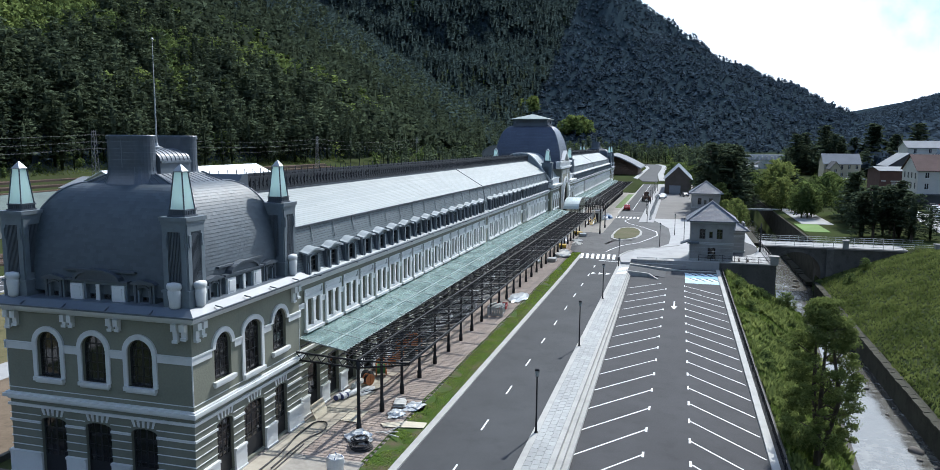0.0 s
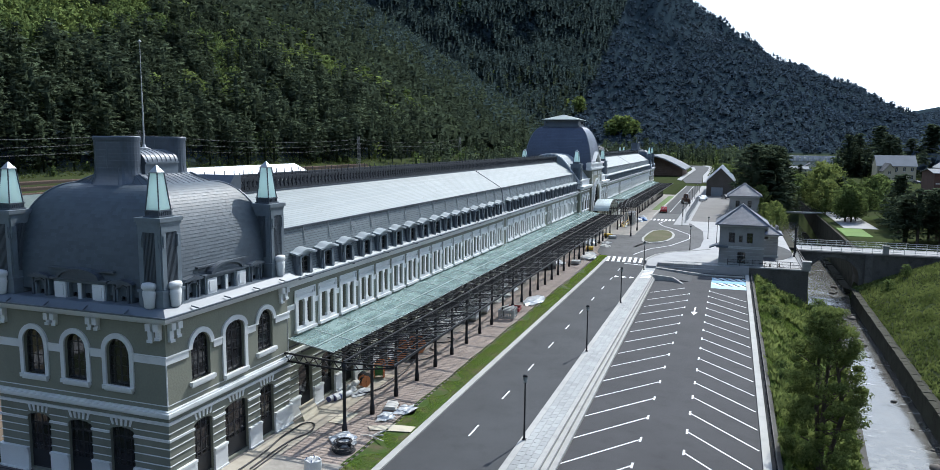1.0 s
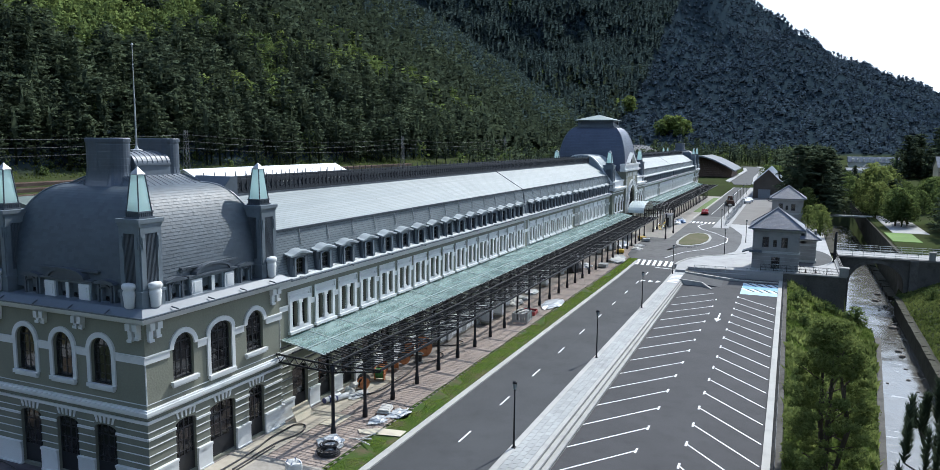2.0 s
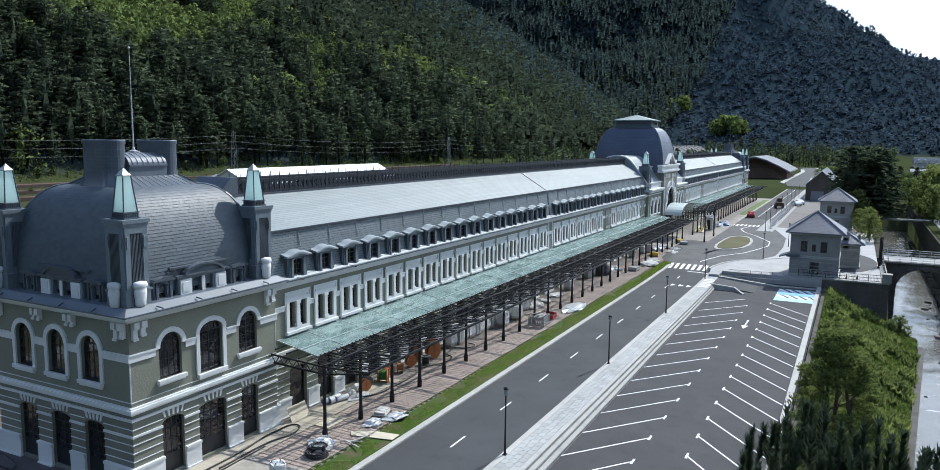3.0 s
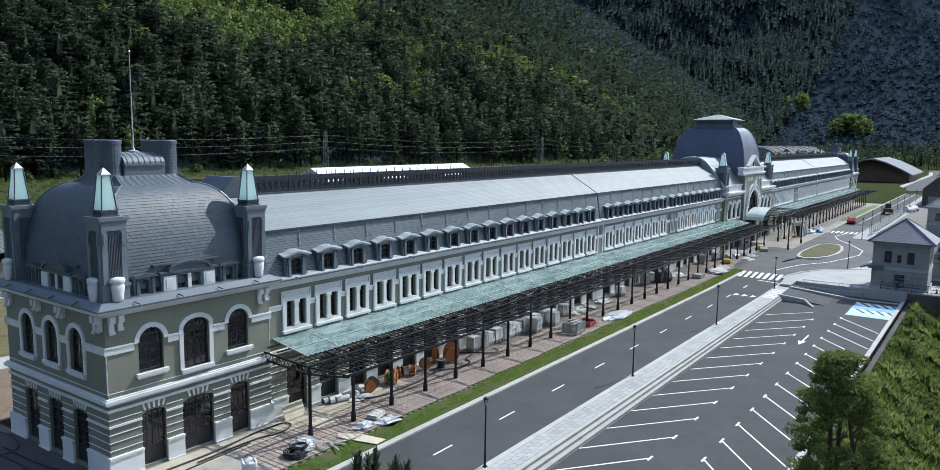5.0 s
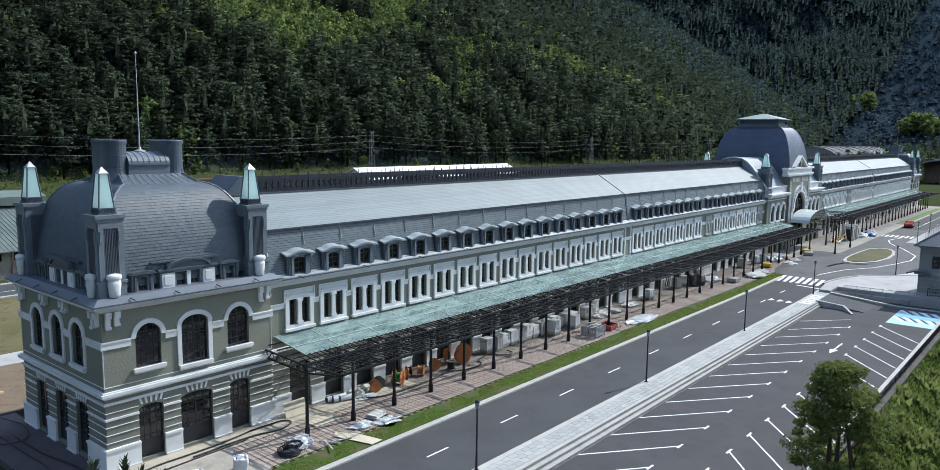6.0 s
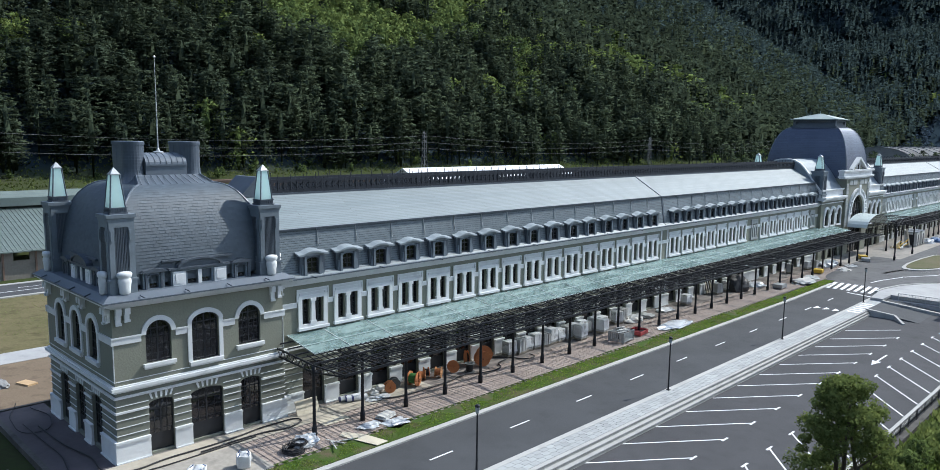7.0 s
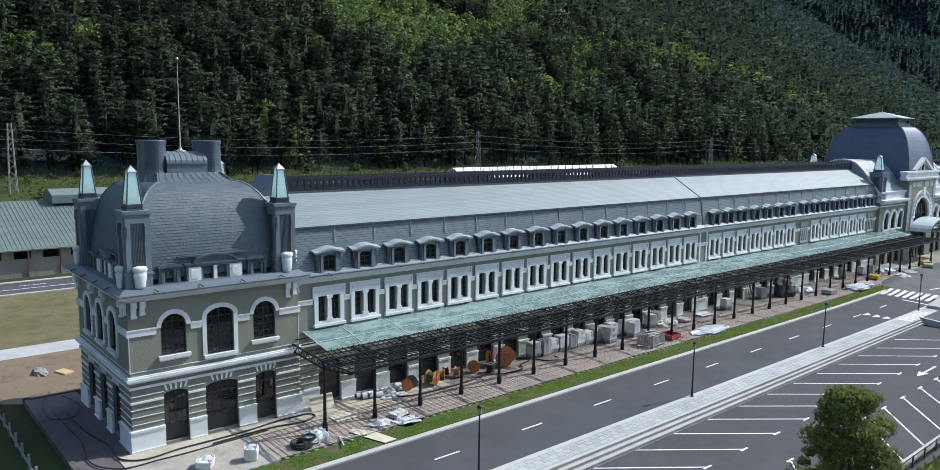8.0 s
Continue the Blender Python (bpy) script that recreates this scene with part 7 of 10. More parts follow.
def pool_of(n, size, seed, sides=4):
    """Conifers and broadleaf trees of the woods, finer or coarser by n and size."""
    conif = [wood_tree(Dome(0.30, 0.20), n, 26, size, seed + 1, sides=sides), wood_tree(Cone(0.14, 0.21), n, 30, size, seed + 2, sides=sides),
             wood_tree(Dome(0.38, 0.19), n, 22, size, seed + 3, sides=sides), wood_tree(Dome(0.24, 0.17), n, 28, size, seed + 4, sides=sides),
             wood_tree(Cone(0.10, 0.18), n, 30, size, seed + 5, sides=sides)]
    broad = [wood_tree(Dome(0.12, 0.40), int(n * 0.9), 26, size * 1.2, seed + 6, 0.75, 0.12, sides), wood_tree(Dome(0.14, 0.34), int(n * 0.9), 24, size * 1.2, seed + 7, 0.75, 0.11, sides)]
    return conif, broad


def plant(pool, X, Y, Z, H, tint, g):
    """Copies of the pool's trees at the places given: triangles, tints and facings."""
    pick = g.integers(0, len(pool), len(X))
    rot = g.random(len(X)) * 2 * np.pi
    wide = 0.85 + 0.35 * g.random(len(X))
    T, C, N = [], [], []
    for k, (tr, ti, no) in enumerate(pool):
        m = np.nonzero(pick == k)[0]
        if not len(m):
            continue
        c, s = np.cos(rot[m]), np.sin(rot[m])
        p = tr[None]
        x = (p[..., 0] * c[:, None, None] - p[..., 1] * s[:, None, None]) * (H * wide)[m][:, None, None] + X[m][:, None, None]
        y = (p[..., 0] * s[:, None, None] + p[..., 1] * c[:, None, None]) * (H * wide)[m][:, None, None] + Y[m][:, None, None]
        z = p[..., 2] * H[m][:, None, None] + Z[m][:, None, None]
        T.append(np.stack([x, y, z], -1).reshape(-1, 3, 3))
        C.append((ti[None] + tint[m][:, None, None]).reshape(-1, 3))
        q = no[None]
        N.append(np.stack([q[..., 0] * c[:, None, None] - q[..., 1] * s[:, None, None], q[..., 0] * s[:, None, None] + q[..., 1] * c[:, None, None], np.repeat(q[..., 2], len(m), 0)], -1).reshape(-1, 3, 3))
    return np.concatenate(T), np.concatenate(C), np.concatenate(N)


def woods(name, made, material, label):
    """One object for all the trees planted in the lists given."""
    t, c, n = (np.concatenate([p[k] for p in made]) for k in range(3))
    tri_mesh(name, t, c, material, label, "forest", normals=n)


def jitter_grid(x0, x1, y0, y1, step, g):
    X, Y = np.meshgrid(np.arange(x0, x1, step), np.arange(y0, y1, step), indexing="ij")
    return (X + g.uniform(-0.48, 0.48, X.shape) * step).ravel(), (Y + g.uniform(-0.48, 0.48, Y.shape) * step).ravel()


g = np.random.default_rng(11)
X, Y = jitter_grid(-620, -146, -40, 1250, 5.4, g)
edge = -147 - 7 * value_noise(X + 3000, Y + 3000, 31, 45)
keep = (X < edge) & (X > -(330 + 0.42 * np.maximum(Y, 0))) & (Y > -30 + 0.14 * (44 - X))
X, Y = X[keep], Y[keep]
Z = ground_z(X, Y) - 0.6
patch = value_noise(X + 3000, Y + 3000, 33, 75) * 0.4 + value_noise(X + 3000, Y + 3000, 34, 21) * 0.6
# a belt of broadleaf trees runs along the slope, thinning out up the valley
belt_x = np.interp(Y, [140, 220, 300, 400, 465, 520], [-268, -248, -233, -235, -208, -200])
belt_w = np.interp(Y, [60, 180, 260, 420, 480, 540], [26, 26, 17, 15, 12, 0])
belt = np.exp(-((X - belt_x) / np.maximum(belt_w, 0.1)) ** 2)
leafy = (patch + 0.26 * belt > 0.655) & (Z > 26)
leafy |= np.hypot((X + 193) / 8, (Y - 261) / 13) < 1
dist = np.hypot(X - 35, Y + 15)
leafy |= g.random(len(X)) < 0.012
leafy &= (dist < 600) | (g.random(len(X)) < 0.15)
lone = (np.hypot(X + 199, Y - 47) < 6.5) | (np.hypot(X + 151, Y - 859) < 15) | (np.hypot(X + 92, Y - 774) < 17)
leafy |= lone
H = np.where(leafy, g.uniform(9, 15, len(X)), g.uniform(13, 22, len(X)))
# hollows and rises in the canopy
H *= 0.82 + 0.36 * value_noise(X + 3000, Y + 3000, 35, 17)
shade = 0.5 * (value_noise(X + 3000, Y + 3000, 36, 38) - 0.5)
# the farther a pine, the likelier it gets the haze-blue colour
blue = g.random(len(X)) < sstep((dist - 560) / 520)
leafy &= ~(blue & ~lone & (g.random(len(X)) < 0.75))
TT = {"c": [], "l": [], "f": []}
for lo, hi, n, size, sides in ((0, 290, 580, 0.0247, 3), (290, 460, 210, 0.0388, 3), (460, 2000, 30, 0, 0)):
    if sides:
        con, bro = pool_of(n, size, 100 + lo, sides)
    else:
        con = [far_tree(s_, 150 + k, n, 0.085) for k, s_ in enumerate((Dome(0.2, 0.19), Cone(0.12, 0.20), Dome(0.26, 0.2), Cone(0.08, 0.18)))]
        bro = [far_tree(Dome(0.12, 0.34), 154 + k, n, 0.13) for k in range(2)]
    m = (dist >= lo) & (dist < hi)
    if hi == 2000:
        m &= g.random(len(X)) < 0.85
    # pines beyond 460 m get a lower tint, standing for backlit crowns
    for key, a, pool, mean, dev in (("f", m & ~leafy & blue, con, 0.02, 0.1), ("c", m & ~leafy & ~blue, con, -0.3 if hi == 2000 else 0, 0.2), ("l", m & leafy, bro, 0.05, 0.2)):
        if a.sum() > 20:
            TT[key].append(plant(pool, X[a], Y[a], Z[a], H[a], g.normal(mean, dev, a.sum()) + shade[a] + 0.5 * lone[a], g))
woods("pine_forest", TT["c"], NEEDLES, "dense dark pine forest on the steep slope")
# bright groves far up the valley
lx, ly = np.array([-153, -147, -150, -97, -88, -78, -92, -83, -72.0]), np.array([855, 862, 868, 770, 776, 770, 784, 780, 778.0])
TT["l"].append(plant(pool_of(420, 0.06, 160)[1], lx, ly, ground_z(lx, ly) - 0.5, g.uniform(15, 20, len(lx)), np.full(len(lx), 1.3), g))
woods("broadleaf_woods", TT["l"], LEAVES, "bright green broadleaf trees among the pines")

# far mountain and the eastern side
X, Y = jitter_grid(-520, 900, 640, 1620, 8.8, g)
Z = ground_z(X, Y) - 1
keep = (Z > 9) & (X > -0.52 * Y + 60)
X, Y, Z = X[keep], Y[keep], Z[keep]
shade = 0.6 * (value_noise(X + 3000, Y + 3000, 38, 90) - 0.5)
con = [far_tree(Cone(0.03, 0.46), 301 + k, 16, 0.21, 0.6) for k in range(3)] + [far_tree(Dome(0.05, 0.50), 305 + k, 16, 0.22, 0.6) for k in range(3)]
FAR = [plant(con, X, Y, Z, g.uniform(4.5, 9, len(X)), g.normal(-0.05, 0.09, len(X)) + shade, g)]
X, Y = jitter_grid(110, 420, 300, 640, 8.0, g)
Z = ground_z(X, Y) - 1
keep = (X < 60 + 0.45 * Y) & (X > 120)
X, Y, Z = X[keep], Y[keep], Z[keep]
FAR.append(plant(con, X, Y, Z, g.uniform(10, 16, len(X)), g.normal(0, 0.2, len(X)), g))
woods("far_forest", FAR, HAZEMOUNT, "forest on the far mountain, haze and cloud shadow put into its colour")
woods("upper_forest", TT["f"], HAZEWOOD, "dark green forest high up the valley side, tinted blue for haze")
# woods on the valley floor beyond the street
X, Y = jitter_grid(-150, 140, 328, 720, 8.5, g)
keep = (((X < -26) | (X > 20)) | (Y > 612)) & ~((X > 40) & (X < 125) & (Y > 560) & (Y < 700)) & ~((X > 68) & (X < 125) & (Y < 396)) & ((X > -90) | (g.random(len(X)) < 0.5)) & (np.abs(X - 22.6 - (Y + 30) * 0.089) > 0.036 * (Y + 30))
X, Y = X[keep], Y[keep]
con, bro = pool_of(90, 0.052, 320, 4)
m = g.random(len(X)) < 0.75
woods("valley_woods", [plant(con, X[m], Y[m], ground_z(X[m], Y[m]) - 0.4, g.uniform(9, 16, m.sum()), g.normal(0, 0.2, m.sum()), g)], NEEDLES, "dark trees on the valley floor")
woods("valley_broadleaf", [plant(bro, X[~m], Y[~m], ground_z(X[~m], Y[~m]) - 0.4, g.uniform(6, 11, (~m).sum()), g.normal(0, 0.2, (~m).sum()), g)], LEAVES, "light green trees on the valley floor")
# undergrowth along the forest edge and the meadow
X, Y = jitter_grid(-160, -118, -60, 420, 3.4, g)
keep = g.random(len(X)) < 0.03 + 0.4 * sstep((-X - 143) / 8)
X, Y = X[keep], Y[keep]
woods("undergrowth", [plant(pool_of(110, 0.075, 340)[1], X, Y, ground_z(X, Y) - 0.2, g.uniform(0.8, 3.2, len(X)), g.normal(-0.15, 0.3, len(X)), g)], LEAVES, "bushes along the forest edge")


def grass_tufts(name, X, Y, label, hmin, hmax, material=BLADES):
    gg = np.random.default_rng(len(name))
    n = len(X)
    Z = ground_z(X, Y) - 0.03
    parts = []
    for k in range(3):
        a = gg.random(n) * 2 * np.pi
        h = gg.uniform(hmin, hmax, n)
        w = h * 0.42
        lean = gg.normal(0, 0.35, (n, 2)) * h[:, None]
        p0 = np.stack([X + np.cos(a) * w, Y + np.sin(a) * w, Z], -1)
        p1 = np.stack([X - np.cos(a) * w, Y - np.sin(a) * w, Z], -1)
        p2 = np.stack([X + lean[:, 0], Y + lean[:, 1], Z + h], -1)
        parts.append(np.stack([p0, p1, p2], 1))
    tri = np.concatenate(parts)
    ti = np.tile(0.2 + 0.7 * value_noise(X + 400, Y + 400, 41, 2.2) + gg.normal(0, 0.12, n), 3)
    tri_mesh(name, tri, ti, material, label, "grass")


X, Y = g.uniform(29.8, 42, 30000), g.uniform(-10, 84.5, 30000)
m = X < 36.6 + 0.085 * (Y - 30) - 0.6
grass_tufts("bank_grass", X[m], Y[m], "rough green grass on the river bank", 0.15, 0.45, BANKGRASS)
X, Y = g.uniform(29.9, 42, 26000), g.uniform(-10, 84.5, 26000)
m = (X < 36.6 + 0.085 * (Y - 30) - 0.6) & (value_noise(X + 400, Y + 400, 48, 1.9) > 0.56)
grass_tufts("bank_weeds", X[m], Y[m], "tall weeds in clumps on the river bank", 0.4, 0.95, NEARLEAF)
X, Y = g.uniform(44.0, 66, 26000), g.uniform(10, 103, 26000)
grass_tufts("slope_grass", X, Y, "tall bent grass on the far river slope", 0.12, 0.42, ROUGHGRASS)
X, Y = g.uniform(-160, -118, 14000), g.uniform(15, 330, 14000)
m = (X < -147) | (Y < 72)
X, Y = X[m], Y[m]
grass_tufts("meadow_grass", X, Y, "rough meadow grass below the forest edge", 0.2, 0.6, ROUGHGRASS)
X, Y = g.uniform(-50, -12.8, 16000), g.uniform(-30, 16, 16000)
m = ((X < -33) | (Y < -3.6)) & (value_noise(X + 400, Y + 400, 44, 4) > 0.35)
grass_tufts("yard_grass", X[m], Y[m], "thin dry grass on the yard", 0.05, 0.16, ROUGHGRASS)


def verge_tufts():
    gg = np.random.default_rng(5)
    X, Y = gg.uniform(6.22, 7.64, 72000), gg.uniform(-6, 90.5, 72000)
    cov = value_noise(X + 400, Y + 400, 46, 1.5) * 0.5 + value_noise(X + 400, Y + 400, 47, 6) * 0.5
    m = (cov > 0.14 + 0.26 * (1 - sstep((Y - 6) / 26)) + 0.24 * np.clip((7.3 - X) / 0.9, 0, 1)) & ~((Y > 11.5) & (Y < 13.2))
    X, Y = X[m], Y[m]
    Z = np.array([verge_z(x, y) for x, y in zip(X, Y)]) - 0.01
    n = len(X)
    a = gg.random(n) * 2 * np.pi
    h = gg.uniform(0.02, 0.06, n)
    w = 0.026
    p0 = np.stack([X + np.cos(a) * w, Y + np.sin(a) * w, Z], -1)
    p1 = np.stack([X - np.cos(a) * w, Y - np.sin(a) * w, Z], -1)
    p2 = np.stack([X + gg.normal(0, 0.03, n), Y + gg.normal(0, 0.03, n), Z + h], -1)
    tri_mesh("verge_grass", np.stack([p0, p1, p2], 1), np.clip(0.3 + gg.normal(0, 0.2, n) + cov[m] * 0.4, 0, 1), BLADES, "short green grass on the verge", "grass", normals=np.tile([0.1, 0.2, 0.95], (n, 1)))


verge_tufts()


# ---- single trees ----
def tree_meshes(kind, n, size, seed, stems=1):
    """Trunk with limbs, and a crown of leaf clumps, for a tree of height 1."""
    shape = {"spruce": Cone(0.08, 0.22), "pine": Dome(0.3, 0.23), "round": Dome(0.18, 0.36), "bright": Dome(0.12, 0.36), "tall": Dome(0.10, 0.215)}[kind]
    nor = None
    if kind in ("spruce", "pine", "round", "bright"):
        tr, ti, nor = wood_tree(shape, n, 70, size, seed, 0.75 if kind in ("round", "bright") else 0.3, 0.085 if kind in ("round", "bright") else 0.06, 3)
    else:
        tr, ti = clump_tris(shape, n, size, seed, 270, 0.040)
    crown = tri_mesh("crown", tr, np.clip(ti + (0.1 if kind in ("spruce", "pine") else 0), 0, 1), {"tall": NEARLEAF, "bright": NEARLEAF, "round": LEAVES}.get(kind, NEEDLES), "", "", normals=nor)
    gg = np.random.default_rng(seed)
    bm = bmesh.new()
    for s in range(stems):
        off = 0.05 * s
        a = gg.random() * 6.28
        foot = Vector((0.012 * s, 0.01 * s, 0))
        mid = Vector((off * math.cos(a), off * math.sin(a), 0.42))
        top = mid + Vector((gg.normal(0, 0.03), gg.normal(0, 0.03), 0.48))
        rod(bm, foot, mid, 0.02 / (1 + 0.4 * s), 7, 0.013)
        rod(bm, mid, top, 0.013, 6, 0.003)
        for k in range(9):
            h = 0.2 + 0.075 * k
            b = gg.random() * 6.28
            p = foot.lerp(mid, min(1, h / 0.42)) if h < 0.42 else mid.lerp(top, (h - 0.42) / 0.48)
            L = shape(max(h + 0.08, shape.lo + 0.01)) * 0.85
            rod(bm, p, p + Vector((L * math.cos(b), L * math.sin(b), 0.09)), 0.006, 5, 0.0015)
    return mesh_of(bm, BARK, "trunk"), crown


def tree(kind, meshes, x, y, z, h, label, rz=0.0, group="", wide=1.0):
    t = thing(kind + "_tree" if kind in ("spruce", "pine") else "tree", label, "tree", (x, y, z), rz, group)
    t.scale = (h * wide, h * wide, h)
    put("trunk", meshes[0], t)
    put("crown", meshes[1], t)
    return t


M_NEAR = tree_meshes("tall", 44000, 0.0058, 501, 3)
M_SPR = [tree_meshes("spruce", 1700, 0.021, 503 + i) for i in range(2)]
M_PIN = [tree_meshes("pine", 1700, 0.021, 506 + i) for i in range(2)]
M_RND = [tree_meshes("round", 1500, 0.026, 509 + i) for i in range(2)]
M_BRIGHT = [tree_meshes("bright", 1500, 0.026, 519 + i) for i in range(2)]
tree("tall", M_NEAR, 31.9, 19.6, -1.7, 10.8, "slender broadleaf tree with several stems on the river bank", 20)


def young_pine():
    """A many-headed pine by the car park: upright candles of needles on a leaning trunk."""
    gg = np.random.default_rng(77)
    t = thing("pine_tree", "dark many-headed pine with upright shoots beside the car park", "tree")
    bm = bmesh.new()
    foot, top = Vector((31.6, -13.6, -3.7)), Vector((32.25, -14.1, 14.0))
    rod(bm, foot, foot.lerp(top, 0.55), 0.22, 8, 0.15)
    rod(bm, foot.lerp(top, 0.55), top, 0.15, 7, 0.05)
    tri, tint = [], []
    for i in range(130):
        r = 2.0 * math.sqrt(gg.random())
        a = gg.random() * 2 * math.pi
        gx, gy = ((-0.5, 0.25), (0.5, -0.25))[i % 2]
        x, y = 32.2 + gx + r * math.cos(a) * 0.48, -14.05 + gy + r * math.sin(a) * 0.55
        low = gg.random() * (1.2 + 2.5 * r / 2.0) if i > 60 else 0.35 * gg.random()
        zt = 15.85 - 0.34 * r ** 1.6 - low
        L = gg.uniform(0.55, 0.95)
        lean = gg.normal(0, 0.07, 2)
        if i % 4 == 0:
            rod(bm, foot.lerp(top, min(0.97, (zt - 1.2 + 3.7) / 17.9)), (x, y, zt - L), 0.03, 5, 0.012)
        for k in range(150):
            s = gg.random()
            w = gg.random() * 2 * math.pi
            c = np.array([x + lean[0] * s, y + lean[1] * s, zt - L * (1 - s)])
            ln = gg.uniform(0.10, 0.17) * (1.15 - 0.5 * s)
            d = np.array([math.cos(w) * 0.8, math.sin(w) * 0.8, 0.75 + 0.5 * s]) * ln
            q = np.array([-math.sin(w), math.cos(w), 0.0]) * 0.021
            tri.append([c - q, c + q, c + d])
            tint.append(0.25 + 0.3 * gg.random())
    part("trunk", bm, BARK, t)
    put("crown", tri_mesh("crown", np.array(tri), np.array(tint), NEEDLES, "", ""), t)


young_pine()
for i in range(22):
    x, y = g.uniform(31.5, 38.5), g.uniform(176, 206)
    tree("spruce" if i % 3 else "pine", M_SPR[i % 2] if i % 3 else M_PIN[i % 2], x, y, 1.0, g.uniform(13, 18.5), "tall dark spruce in the clump behind the small houses", float(g.uniform(0, 360)), "spruces by the street", 1.35)
for i in range(24):
    x, y = g.uniform(55.5, 74), g.uniform(116, 152)
    tree("pine" if i % 2 else "spruce", (M_PIN if i % 2 else M_SPR)[i // 2 % 2], x, y, 1.4, g.uniform(8, 12) if x < 63 else g.uniform(4, 5.5), "dark conifer in the riverside park", float(g.uniform(0, 360)), "park conifers", 1.35)
for i in range(40):
    y = g.uniform(152, 300)
    x = 47.5 + 0.02 * y + g.uniform(0, 12 + 0.12 * (y - 150))
    tree("round", M_RND[i % 2], x, y, 1.3, g.uniform(5.5, 10) if y < 220 else g.uniform(3.5, 5.5), "green broadleaf tree in the riverside park", float(g.uniform(0, 360)), "park trees")
for i in range(46):
    y = g.uniform(192, 330)
    x = g.uniform(48.5, 54 + 0.2 * (y - 190)) if y < 238 else g.uniform(37, 60)
    conifer = i % 3 == 0
    tree("spruce" if conifer else "round", (M_SPR if conifer else M_RND)[i % 2], x, y, 1.2, g.uniform(7, 11) if conifer else g.uniform(4.5, 8.5), "dark spruce on the wooded valley floor" if conifer else "broadleaf tree on the wooded valley floor", float(g.uniform(0, 360)), "valley trees", 1.3)
for i in range(18):
    y = g.uniform(400, 470)
    x = 85 + g.uniform(0, 60)
    tree("spruce", M_SPR[i % 2], x, y, 1.5, g.uniform(16, 30), "tall spruce behind the village", float(g.uniform(0, 360)), "village spruces", 1.5)
for i in range(16):
    x, y = (g.uniform(17, 30) if i % 2 else g.uniform(-34, -14)), g.uniform(302, 332)
    tree("round", M_RND[i % 2], x, y, 1.0, g.uniform(6, 9.5), "green broadleaf tree at the end of the street", float(g.uniform(0, 360)), "street end trees")
for x, y, z, h in ((35.2, 133, 1.0, 5.5), (35.0, 142, 1.0, 6), (33.3, 150, 1.0, 5), (33, 170, 0.9, 8), (30.5, 262, 1, 9), (49.5, 190, 1.3, 12.5), (50.5, 205, 1.3, 13), (55, 222, 1.3, 12), (48.8, 178, 1.3, 9)):
    tree("round", M_BRIGHT[int(x) % 2], x, y, z, h, "bright green young tree behind the small house", x * 37, "street trees")
for x, y, z, h in ((38.3, 83.2, -5.6, 3.2), (37.2, 81.5, -5.0, 2.2), (34.4, 79.5, -2.8, 1.5), (33.1, 74.0, -2.1, 1.3), (35.2, 70.2, -3.6, 1.4), (48.6, 94, -3.2, 2.4), (52, 100, -1.2, 2.0), (45.6, 100.5, -5.8, 2.6)):
    tree("round", M_RND[0], x, y, z, h, "low bush on the river bank", x * 53, "bank bushes", 1.2)

for i in range(22):
    y = 16 + 2.9 * i + float(g.uniform(-1, 1))
    x = 30.6 + float(g.random()) ** 1.6 * (4.6 + 0.085 * (y - 30))
    tree("round", M_RND[i % 2], x, y, float(ground_z(np.array([x]), np.array([y]))[0]) - 0.25, float(g.uniform(0.8, 1.9)), "low bush on the river bank", x * 71, "bank bushes", 1.3)

